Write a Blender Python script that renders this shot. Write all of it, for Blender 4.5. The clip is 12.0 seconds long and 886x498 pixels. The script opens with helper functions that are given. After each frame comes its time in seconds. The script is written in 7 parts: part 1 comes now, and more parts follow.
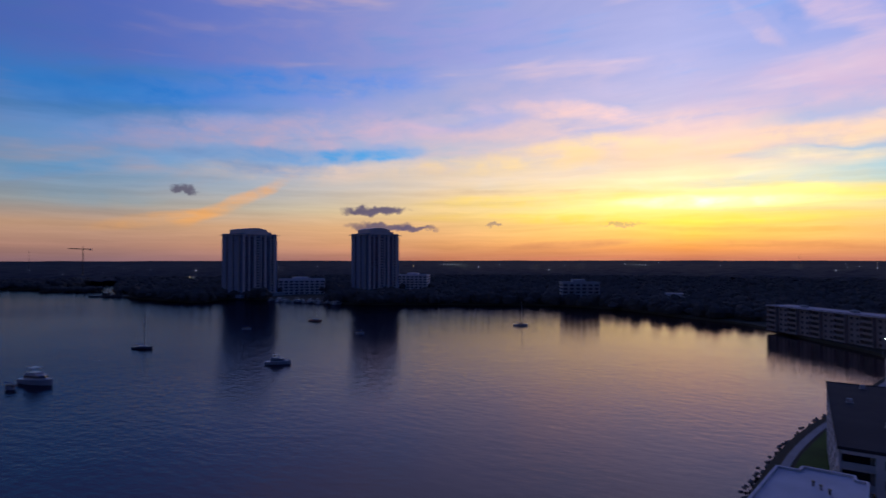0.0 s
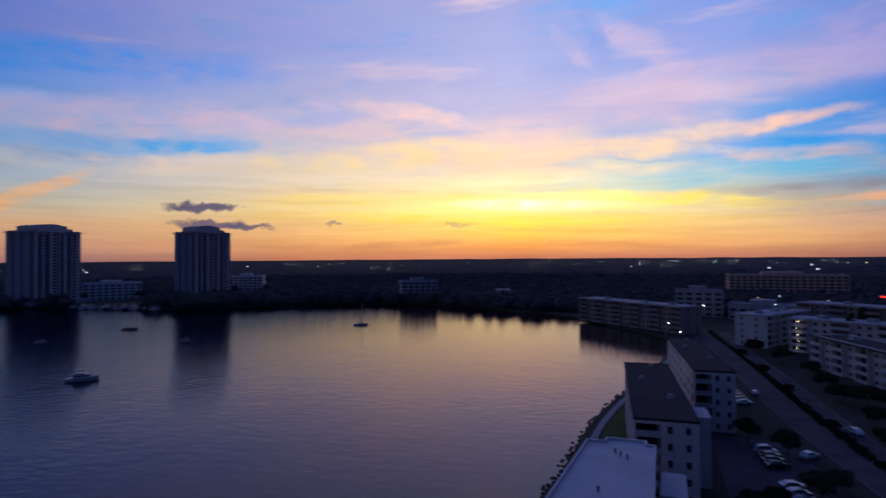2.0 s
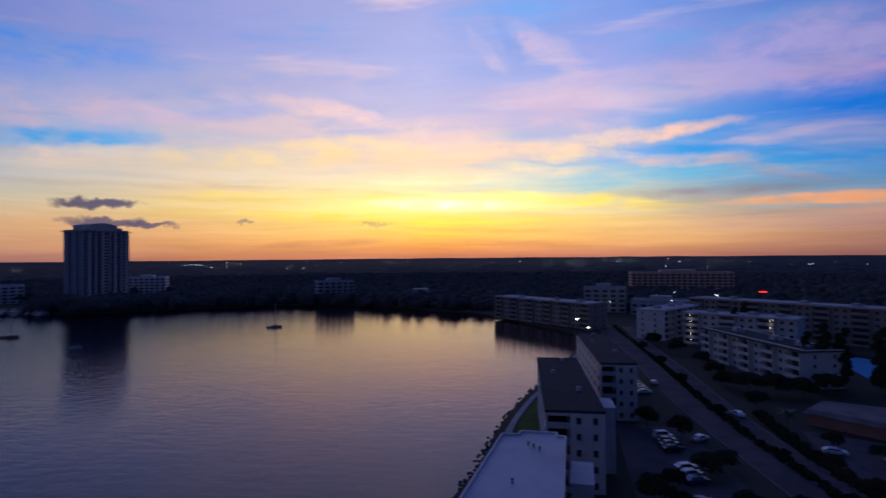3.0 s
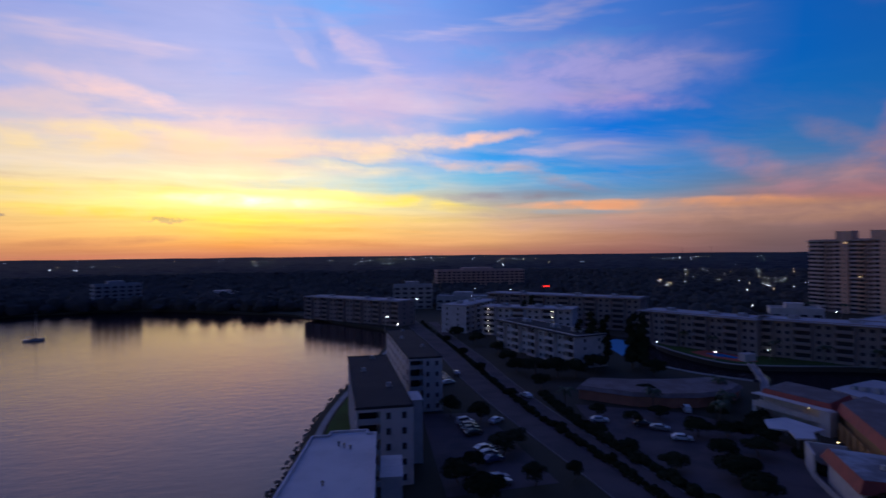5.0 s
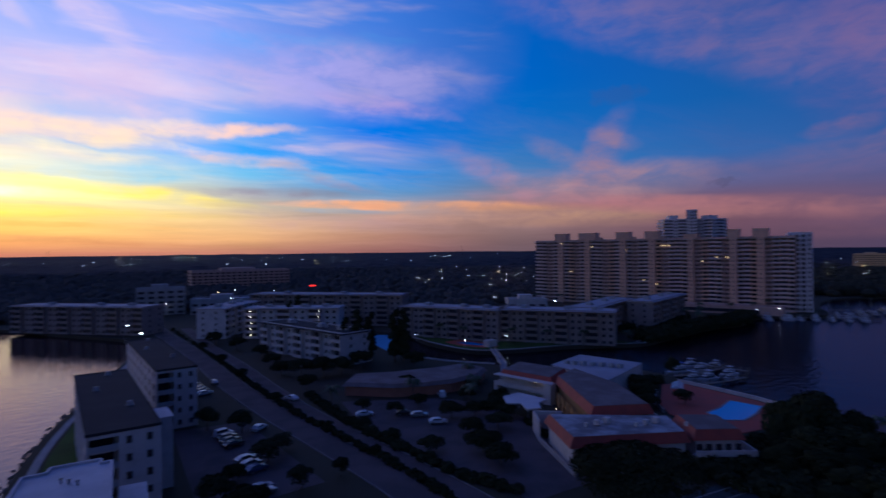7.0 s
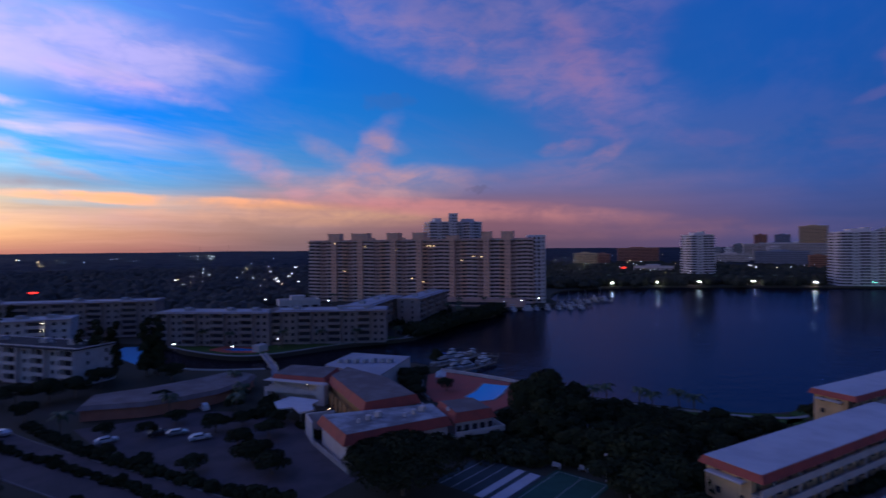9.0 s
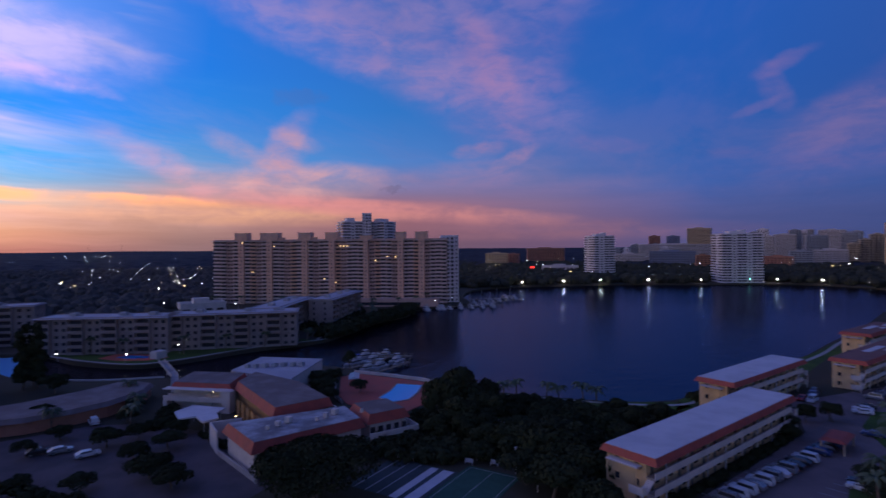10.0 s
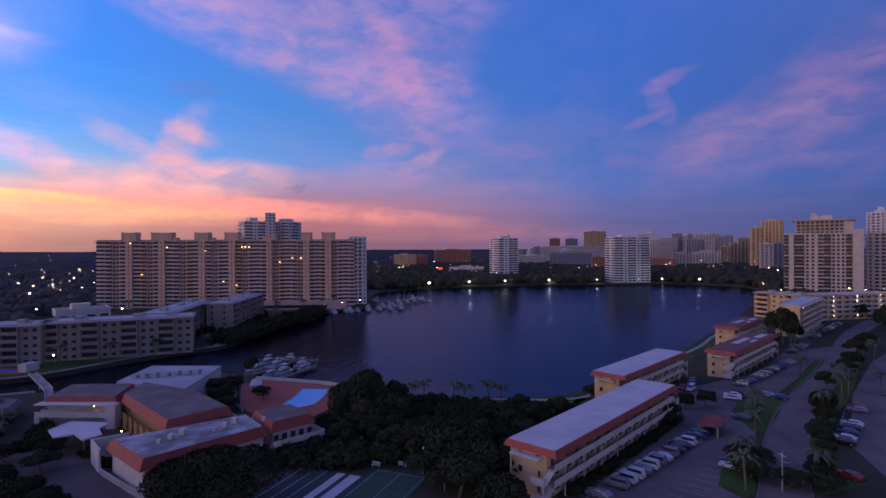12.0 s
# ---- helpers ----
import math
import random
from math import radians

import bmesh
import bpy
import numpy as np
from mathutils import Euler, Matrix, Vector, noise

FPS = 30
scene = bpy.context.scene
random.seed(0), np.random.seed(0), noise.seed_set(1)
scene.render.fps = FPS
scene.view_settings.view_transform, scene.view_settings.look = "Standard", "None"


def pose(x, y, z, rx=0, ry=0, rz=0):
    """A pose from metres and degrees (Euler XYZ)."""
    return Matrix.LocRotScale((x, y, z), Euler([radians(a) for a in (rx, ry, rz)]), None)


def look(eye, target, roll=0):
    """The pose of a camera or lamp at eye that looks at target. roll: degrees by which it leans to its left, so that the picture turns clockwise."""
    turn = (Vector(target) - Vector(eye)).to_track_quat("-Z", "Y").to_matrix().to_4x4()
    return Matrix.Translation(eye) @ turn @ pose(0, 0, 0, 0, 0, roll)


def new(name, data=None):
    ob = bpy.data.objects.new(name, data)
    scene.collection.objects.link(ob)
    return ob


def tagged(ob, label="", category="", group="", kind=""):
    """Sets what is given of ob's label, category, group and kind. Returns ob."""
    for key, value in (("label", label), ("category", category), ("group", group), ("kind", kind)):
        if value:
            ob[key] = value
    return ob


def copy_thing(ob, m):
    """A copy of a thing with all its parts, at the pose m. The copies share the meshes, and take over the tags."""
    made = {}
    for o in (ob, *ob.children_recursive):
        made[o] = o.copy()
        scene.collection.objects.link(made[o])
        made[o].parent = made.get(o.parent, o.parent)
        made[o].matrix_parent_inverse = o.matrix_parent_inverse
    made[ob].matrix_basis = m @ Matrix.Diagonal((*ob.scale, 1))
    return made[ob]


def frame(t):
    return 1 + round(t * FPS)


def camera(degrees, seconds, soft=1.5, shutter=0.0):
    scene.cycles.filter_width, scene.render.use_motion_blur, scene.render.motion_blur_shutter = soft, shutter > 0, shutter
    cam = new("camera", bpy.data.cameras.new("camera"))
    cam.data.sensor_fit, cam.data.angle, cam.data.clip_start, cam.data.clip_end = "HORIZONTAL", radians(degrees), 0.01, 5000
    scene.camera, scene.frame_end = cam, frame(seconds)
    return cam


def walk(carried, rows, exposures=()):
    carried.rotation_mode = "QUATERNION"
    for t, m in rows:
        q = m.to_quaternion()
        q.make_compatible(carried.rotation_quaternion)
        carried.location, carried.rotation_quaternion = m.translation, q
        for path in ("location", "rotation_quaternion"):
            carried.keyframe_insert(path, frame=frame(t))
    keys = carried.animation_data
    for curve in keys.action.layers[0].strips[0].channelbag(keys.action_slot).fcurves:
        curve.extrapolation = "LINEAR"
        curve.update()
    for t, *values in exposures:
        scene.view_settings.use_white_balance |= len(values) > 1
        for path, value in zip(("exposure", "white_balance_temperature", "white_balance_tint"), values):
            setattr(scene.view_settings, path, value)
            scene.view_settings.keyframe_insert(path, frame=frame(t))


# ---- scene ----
# Camera: it hovers at one spot, 44 m above the water, and turns to the right.
cam = camera(78.3, 12.0, soft=1.5, shutter=0.7)
EYE = (0.0, 0.0, 44.0)
PATH = [
    (0, 30.24, 1.04, -0.04), (0.5, 26.73, 1.02, -0.14), (1, 22.82, 0.98, -0.24), (1.5, 18.32, 0.95, -0.32),
    (2, 13.54, 0.90, -0.40), (2.5, 9.19, 0.85, -0.46), (4.5, -9.35, 0.59, -0.63), (5, -14.80, 0.49, -0.65),
    (5.5, -20.50, 0.41, -0.66), (6, -26.72, 0.31, -0.67), (6.5, -32.91, 0.22, -0.67), (7, -39.01, 0.12, -0.66),
    (7.2, -41.42, 0.11, -0.65), (8.8, -60.12, -0.12, -0.57), (9, -62.53, -0.14, -0.56), (9.5, -67.44, -0.18, -0.52),
    (10, -71.56, -0.21, -0.48), (10.5, -75.43, -0.22, -0.43), (11, -78.88, -0.21, -0.39), (11.5, -80.43, -0.17, -0.33),
    (12, -81.20, -0.12, -0.28),
]


def aim(yaw, pitch):
    y, p = radians(yaw), radians(pitch)
    return (EYE[0] - 100 * math.sin(y) * math.cos(p), EYE[1] + 100 * math.cos(y) * math.cos(p), EYE[2] + 100 * math.sin(p))


EXPOSURES = [(0, 0.0, 6550, 12), (2.5, 0.0, 6500, 10), (5.5, 0.0, 6150, 10), (7, 0.12, 5850, 10), (8.8, 0.53, 6150, 10), (9.5, 0.68, 6550, 11), (10.5, 1.05, 7500, 18), (11.5, 1.34, 8400, 24), (12, 1.39, 8650, 26)]
walk(cam, [(t, look(EYE, aim(yaw, pitch), roll)) for t, yaw, pitch, roll in PATH], EXPOSURES)


# ---- sky ----
def srgb(r, g, b, k=1.0):
    return tuple(k * ((c / 255 / 12.92) if c < 10.3 else ((c / 255 + 0.055) / 1.055) ** 2.4) for c in (r, g, b)) + (1.0,)


class Nodes:
    """A short way to write node trees."""

    def __init__(self, tree):
        self.tree = tree

    def add(self, kind):
        return self.tree.nodes.new(kind)

    def put(self, socket, value):
        if isinstance(value, bpy.types.NodeSocket):
            self.tree.links.new(value, socket)
        else:
            socket.default_value = value

    def math(self, op, a, b=0.0, c=0.0, clamp=False):
        node = self.add("ShaderNodeMath")
        node.operation, node.use_clamp = op, clamp
        for socket, value in zip(node.inputs, (a, b, c)):
            self.put(socket, value)
        return node.outputs[0]

    def span(self, value, a, b, lo=0.0, hi=1.0, smooth=True):
        node = self.add("ShaderNodeMapRange")
        node.interpolation_type = "SMOOTHSTEP" if smooth else "LINEAR"
        for socket, v in zip(node.inputs, (value, a, b, lo, hi)):
            self.put(socket, v)
        return node.outputs[0]

    def mix(self, fac, a, b, blend="MIX"):
        node = self.add("ShaderNodeMix")
        node.data_type, node.blend_type = "RGBA", blend
        self.put(node.inputs[0], fac)
        self.put(node.inputs[6], a)
        self.put(node.inputs[7], b)
        return node.outputs[2]

    def ramp(self, fac, stops):
        node = self.add("ShaderNodeValToRGB")
        ramp = node.color_ramp
        while len(ramp.elements) < len(stops):
            ramp.elements.new(0.5)
        for element, (at, colour) in zip(ramp.elements, stops):
            element.position, element.color = at, colour
        self.put(node.inputs[0], fac)
        return node.outputs[0]

    def xyz(self, x, y, z):
        node = self.add("ShaderNodeCombineXYZ")
        for socket, v in zip(node.inputs, (x, y, z)):
            self.put(socket, v)
        return node.outputs[0]

    def noise(self, vector, scale, detail=4.0, rough=0.55, distort=0.0):
        node = self.add("ShaderNodeTexNoise")
        self.put(node.inputs["Vector"], vector)
        node.inputs["Scale"].default_value, node.inputs["Detail"].default_value = scale, detail
        node.inputs["Roughness"].default_value, node.inputs["Distortion"].default_value = rough, distort
        return node.outputs[0]


SUN_AZ = -7.5  # degrees to the right of +y
world = bpy.data.worlds.new("dusk_sky")
scene.world = world
world.use_nodes = True
world.node_tree.nodes.clear()
n = Nodes(world.node_tree)
way = n.add("ShaderNodeTexCoord").outputs["Generated"]
parts_of_way = n.add("ShaderNodeSeparateXYZ")
n.put(parts_of_way.inputs[0], way)
wx, wy, wz = parts_of_way.outputs
DEG = 180 / math.pi
azimuth = n.math("MULTIPLY", n.math("ARCTAN2", wx, wy), DEG)
height = n.math("MULTIPLY", n.math("ARCSINE", n.math("MINIMUM", n.math("MAXIMUM", wz, -1.0), 1.0)), DEG)
step = n.math("DIVIDE", height, 60.0, clamp=True)
# Clear sky by height over the horizon (degrees), at several bearings.
SKY = []


def clear_band(bearing, *stops):
    SKY.append((bearing, stops))


clear_band(-62, (0, 174, 134, 140), (1.2, 214, 163, 145), (3.2, 237, 191, 157), (5.1, 186, 195, 199), (8.2, 130, 191, 243), (11.6, 128, 180, 249), (15, 71, 157, 249), (18.7, 94, 134, 231), (25, 105, 128, 226), (34, 66, 96, 185), (60, 34, 62, 160))
clear_band(-30, (0, 184, 116, 87), (1.5, 217, 155, 101), (3.3, 228, 179, 121), (4.8, 232, 198, 135), (6.5, 224, 198, 159), (8.3, 222, 199, 174), (11, 159, 184, 208), (12.7, 184, 179, 203), (16.3, 155, 164, 208), (20.7, 135, 150, 208), (26, 140, 150, 203), (34, 72, 102, 192), (60, 36, 64, 164))
clear_band(-7, (0, 165, 99, 74), (1, 200, 129, 66), (2.2, 219, 169, 70), (3.6, 224, 190, 79), (5.2, 227, 215, 133), (6.6, 227, 206, 128), (8.4, 224, 196, 156), (10.5, 216, 184, 168), (12.5, 198, 174, 182), (15, 165, 162, 192), (19, 149, 155, 198), (25, 140, 146, 192), (34, 78, 106, 198), (60, 38, 66, 168))
clear_band(20, (0, 169, 108, 89), (1.3, 211, 155, 103), (3, 211, 169, 122), (4.5, 188, 169, 141), (6, 155, 158, 160), (7.7, 103, 169, 202), (10, 56, 143, 211), (12.3, 84, 145, 207), (14.6, 129, 150, 202), (19, 120, 141, 202), (24, 94, 131, 202), (34, 64, 102, 196), (60, 36, 66, 168))
clear_band(33, (0, 168, 112, 107), (1.6, 198, 142, 122), (3, 203, 157, 137), (4.4, 178, 165, 163), (6, 97, 152, 198), (8.2, 41, 142, 223), (11, 18, 122, 223), (14.8, 35, 112, 213), (19, 92, 128, 208), (22.8, 71, 122, 208), (34, 42, 92, 190), (60, 32, 62, 162))
clear_band(46, (0, 144, 113, 118), (2.5, 176, 136, 129), (4.5, 190, 144, 137), (6, 138, 140, 162), (8, 70, 138, 198), (12, 34, 122, 206), (17, 20, 110, 206), (25, 26, 102, 200), (34, 28, 78, 168), (60, 30, 56, 118))
clear_band(67, (0, 119, 94, 116), (2.5, 152, 107, 124), (4.5, 150, 111, 135), (6.5, 106, 119, 172), (9, 68, 124, 198), (14, 40, 114, 196), (20, 40, 104, 190), (26, 38, 94, 180), (34, 28, 72, 158), (60, 29, 52, 108))
clear_band(81, (0, 112, 90, 124), (2.5, 130, 102, 136), (4.5, 124, 106, 146), (6.5, 92, 106, 162), (10, 58, 104, 176), (15, 40, 100, 182), (24, 34, 90, 176), (34, 26, 68, 142), (60, 28, 50, 102))
clear_band(97, (0, 78, 84, 138), (3, 76, 88, 148), (6, 56, 90, 162), (10, 40, 88, 164), (15, 28, 86, 170), (24, 22, 84, 174), (34, 16, 62, 140), (60, 20, 48, 102))
clear_band(125, (0, 50, 74, 134), (4, 44, 76, 142), (8, 38, 74, 146), (14, 38, 72, 144), (20, 42, 78, 152), (25, 40, 86, 162), (34, 20, 60, 132), (60, 20, 48, 102))
drift = n.math("ADD", azimuth, n.math("MULTIPLY", n.math("SUBTRACT", n.noise(way, 2.2, 3.0, 0.5), 0.5), 16.0))
clear = None
for k, (bearing, stops) in enumerate(SKY):
    tone = n.ramp(step, [(el / 60, srgb(*rgb)) for el, *rgb in stops])
    clear = tone if clear is None else n.mix(n.span(drift, SKY[k - 1][0], bearing, smooth=False), clear, tone)
# The far side, behind the camera, closes the round between the last bearing and the first.
behind = n.math("MAXIMUM", n.span(azimuth, 130.0, 180.0, 0.0, 0.45), n.span(azimuth, -180.0, -75.0, 0.45, 0.0))
clear = n.mix(behind, clear, n.ramp(step, [(0, srgb(84, 82, 132)), (0.25, srgb(60, 80, 158)), (1, srgb(30, 50, 106))]))

# A deck of thin cirrus, seen in perspective.
lift = n.math("ADD", n.math("MAXIMUM", wz, 0.0), 0.10)
deck_x, deck_y = n.math("DIVIDE", wx, lift), n.math("DIVIDE", wy, lift)
streak = n.xyz(n.math("MULTIPLY", n.math("ADD", deck_x, n.math("MULTIPLY", deck_y, 0.25)), 0.55), n.math("MULTIPLY", deck_y, 1.25), 0.0)
cirrus = n.noise(streak, 0.85, 7.0, 0.60, 0.6)
wisps = n.noise(streak, 3.1, 5.0, 0.62, 1.2)
veil = n.math("ADD", n.math("MULTIPLY", cirrus, 0.8), n.math("MULTIPLY", wisps, 0.2))
veil = n.span(veil, 0.44, 0.66)
near_sun = n.math("ABSOLUTE", n.math("SUBTRACT", azimuth, SUN_AZ))
warm = n.span(near_sun, 10.0, 75.0, 1.0, 0.0)
cloud_low = n.mix(warm, srgb(160, 120, 150), srgb(255, 222, 150))
cloud_high = n.mix(warm, srgb(112, 112, 184), srgb(196, 188, 222))
cloud_tone = n.mix(n.span(height, 6.0, 19.0), cloud_low, cloud_high)
thin = n.math("MULTIPLY", veil, n.span(azimuth, 10.0, 60.0, 0.22, 0.10))
thin = n.math("MULTIPLY", thin, n.span(height, 2.0, 9.0, 0.15, 1.0))
sky = n.mix(thin, clear, cloud_tone)

# Fine long streaks of ice cloud that fan out from the sunset, rosy where thick and blue where they part.
fan = n.math("MULTIPLY_ADD", n.math("ABSOLUTE", n.math("SUBTRACT", azimuth, 8.0)), 0.06, height)
band = n.noise(n.xyz(n.math("MULTIPLY", azimuth, 0.045), n.math("MULTIPLY", fan, 0.27), 2.0), 1.0, 4.5, 0.55, 0.25)
band = n.math("MULTIPLY_ADD", n.math("SUBTRACT", band, 0.5), n.math("MULTIPLY", n.span(height, 4.5, 9.5), n.span(azimuth, 22.0, 60.0, 1.0, 0.15)), 0.5)
sky = n.mix(n.span(band, 0.52, 0.74, 0.0, 0.55), sky, srgb(226, 190, 188))
sky = n.mix(n.span(band, 0.48, 0.28, 0.0, 0.62), sky, srgb(84, 148, 214))

# Single clouds: bearing, height, half length, half thickness, tilt (all in degrees), weight, colour.
warp_a = n.noise(way, 4.5, 6.0, 0.60)
warp_b = n.noise(n.xyz(wy, wz, wx), 6.0, 6.0, 0.60)
along = n.xyz(n.math("MULTIPLY", azimuth, 0.085), n.math("MULTIPLY", n.math("ADD", height, n.math("MULTIPLY", azimuth, 0.04)), 0.30), 0.0)
fray = n.noise(along, 1.3, 5.0, 0.55, 0.5)
bent_az = n.math("ADD", azimuth, n.math("MULTIPLY", n.math("SUBTRACT", warp_a, 0.5), 6.5))
bent_el = n.math("ADD", height, n.math("MULTIPLY", n.math("SUBTRACT", warp_b, 0.5), n.span(height, 3.0, 11.0, 0.7, 2.8)))
puffs = n.noise(n.xyz(n.math("MULTIPLY", azimuth, 0.16), n.math("MULTIPLY", height, 0.34), 3.0), 1.6, 5.0, 0.6, 0.3)
ragged = n.math("MULTIPLY", n.span(fray, 0.28, 0.72, 0.5, 1.15), n.span(puffs, 0.3, 0.7, 0.35, 1.25))
def cloud(az, el, long, thick, tilt, weight, *rgb):
    global sky
    da, de = n.math("SUBTRACT", bent_az, az), n.math("SUBTRACT", bent_el, el)
    c, s = math.cos(radians(tilt)), math.sin(radians(tilt))
    u = n.math("MULTIPLY_ADD", da, c / long, n.math("MULTIPLY", de, s / long))
    v = n.math("MULTIPLY_ADD", de, c / thick, n.math("MULTIPLY", da, -s / thick))
    far = n.math("MULTIPLY_ADD", u, u, n.math("MULTIPLY", v, v))
    body = n.math("MULTIPLY", n.span(far, 2.5, 0.0), ragged)
    sky = n.mix(n.math("MULTIPLY", body, weight, clamp=True), sky, srgb(*rgb))


# Over the west shore.
cloud(-56.8, 20.1, 12.0, 2.25, 8, 0.5, 113, 135, 224)
cloud(-36.6, 21.7, 14.5, 3.0, 5, 0.5, 150, 150, 209)
cloud(-52.0, 16.2, 15.0, 1.7, 6, 0.72, 48, 142, 240)
cloud(-57.9, 12.2, 7.2, 1.07, 10, 0.6, 169, 186, 242)
cloud(-40.3, 12.8, 16.9, 1.86, 6, 0.75, 208, 183, 208)
cloud(-42.9, 15.5, 8.7, 0.85, 4, 0.4, 175, 170, 222)
cloud(-22.3, 12.3, 10.1, 1.47, 5, 0.6, 218, 188, 184)
cloud(-17.8, 14.8, 5.3, 0.77, -6, 0.6, 220, 189, 189)
cloud(-29.9, 14.3, 3.0, 0.51, 3, 0.45, 135, 169, 217)
cloud(-37.0, 11.2, 3.8, 0.79, 0, 0.6, 80, 165, 230)
cloud(-44.9, 10.4, 9.3, 0.66, 3, 0.75, 78, 167, 234)
cloud(-62.7, 8.6, 5.7, 0.75, 11, 0.5, 106, 186, 249)
cloud(-62.8, 5.5, 4.0, 0.76, -1, 0.4, 152, 192, 221)
cloud(-40.1, 9.1, 13.0, 0.9, 3, 0.7, 231, 208, 193)
cloud(-32.1, 7.8, 13.3, 0.93, 2, 0.5, 210, 200, 190)
cloud(-18.8, 10.4, 14.3, 1.14, 5, 0.85, 234, 204, 153)
cloud(-0.9, 10.6, 14.3, 0.92, 2, 0.8, 224, 190, 156)
cloud(1.9, 13.0, 11.7, 1.08, -3, 0.55, 208, 178, 184)
cloud(6.5, 11.9, 6.3, 0.43, -2, 0.6, 148, 167, 203)
cloud(6.6, 9.2, 6.5, 0.44, -3, 0.6, 135, 176, 198)
cloud(9.0, 7.2, 4.3, 0.67, -3, 0.7, 108, 172, 199)
cloud(6.5, 8.5, 3.1, 0.34, -6, 0.6, 221, 198, 171)
cloud(-4.6, 7.6, 11.9, 1.08, 1, 0.6, 219, 207, 169)
cloud(-20.3, 6.1, 9.8, 0.59, 2, 0.7, 238, 205, 93)
cloud(-3.2, 5.2, 13.9, 0.64, 1, 0.8, 228, 214, 116)
cloud(-4.6, 5.4, 6.8, 0.55, -1, 0.95, 228, 226, 192)
cloud(-22.9, 6.8, 9.2, 0.29, 0, 0.55, 202, 174, 141)
cloud(-0.5, 4.5, 6.6, 0.16, -3, 0.5, 202, 179, 134)
cloud(-9.1, 3.9, 19.6, 0.5, -1, 0.6, 229, 192, 62)
cloud(-17.6, 1.4, 5.1, 0.35, 4, 0.6, 184, 124, 82)
cloud(1.8, 2.6, 10.6, 0.21, -2, 0.5, 211, 148, 71)
cloud(3.1, 1.2, 9.4, 0.31, -3, 0.5, 184, 116, 76)
cloud(-57.4, 3.8, 4.6, 0.51, 10, 0.75, 269, 197, 124)
cloud(-50.9, 5.9, 4.5, 0.54, 27, 0.75, 264, 192, 119)
# Over the sunset and to its right.
cloud(-17.3, 14.6, 4.9, 0.7, -8, 0.7, 226, 189, 184)
cloud(-11.0, 14.1, 1.9, 0.42, -16, 0.5, 217, 185, 189)
cloud(-25.4, 14.2, 4.4, 0.64, 7, 0.45, 123, 157, 214)
cloud(-17.7, 17.4, 10.9, 1.91, 3, 0.4, 185, 171, 198)
cloud(0.2, 20.7, 2.6, 0.62, -41, 0.4, 193, 170, 188)
cloud(6.1, 20.9, 3.6, 0.93, -32, 0.5, 198, 171, 189)
cloud(2.3, 22.3, 2.9, 0.71, -56, 0.4, 98, 134, 198)
cloud(12.3, 21.0, 5.4, 0.93, -16, 0.4, 108, 140, 200)
cloud(13.3, 16.1, 15.8, 1.95, 2, 0.55, 178, 159, 192)
cloud(30.5, 18.1, 7.3, 1.99, -7, 0.5, 160, 150, 206)
cloud(3.6, 12.4, 4.1, 0.68, 1, 0.6, 116, 157, 198)
cloud(-3.6, 12.3, 6.1, 1.33, -7, 0.6, 219, 189, 174)
cloud(10.4, 11.4, 6.8, 0.69, 2, 0.75, 223, 192, 167)
cloud(18.1, 11.7, 4.8, 0.56, 4, 0.8, 231, 186, 167)
cloud(6.0, 10.2, 7.9, 0.46, -4, 0.7, 226, 198, 162)
cloud(4.9, 9.1, 4.5, 0.41, -6, 0.7, 227, 203, 162)
cloud(19.2, 8.9, 4.7, 0.52, -3, 0.8, 225, 182, 159)
cloud(25.4, 7.7, 3.8, 0.34, -15, 0.5, 194, 160, 155)
cloud(24.9, 10.0, 2.1, 0.33, -3, 0.6, 208, 179, 198)
cloud(10.9, 5.4, 7.8, 0.53, -6, 0.85, 231, 201, 99)
cloud(1.0, 6.2, 5.2, 0.47, -1, 0.8, 229, 219, 134)
cloud(3.6, 7.3, 7.5, 0.58, 1, 0.5, 171, 184, 184)
cloud(15.3, 7.8, 10.2, 0.47, -2, 0.4, 100, 165, 197)
cloud(21.1, 5.8, 6.5, 0.4, 0, 0.7, 142, 132, 142)
cloud(23.2, 3.9, 7.5, 0.4, -6, 0.5, 163, 144, 139)
cloud(27.5, 6.8, 3.7, 0.33, -10, 0.5, 148, 138, 162)
cloud(28.8, 4.1, 4.2, 0.22, -1, 0.5, 139, 164, 184)
cloud(36.7, 2.7, 12.9, 0.83, -1, 0.45, 197, 156, 150)
cloud(32.7, 4.8, 7.6, 0.4, 0, 0.9, 251, 180, 122)
cloud(39.5, 4.6, 13.0, 0.44, -1, 0.9, 250, 172, 130)
cloud(40.8, 3.1, 11.9, 0.83, 0, 0.5, 210, 158, 148)
cloud(10.0, 15.4, 12.6, 2.13, 5, 0.4, 187, 165, 187)
cloud(23.4, 18.6, 13.9, 2.52, -6, 0.35, 157, 148, 199)
cloud(45.1, 7.7, 5.4, 1.15, -27, 0.45, 186, 146, 176)
cloud(58.8, 4.5, 12.2, 0.85, -5, 0.7, 226, 148, 150)
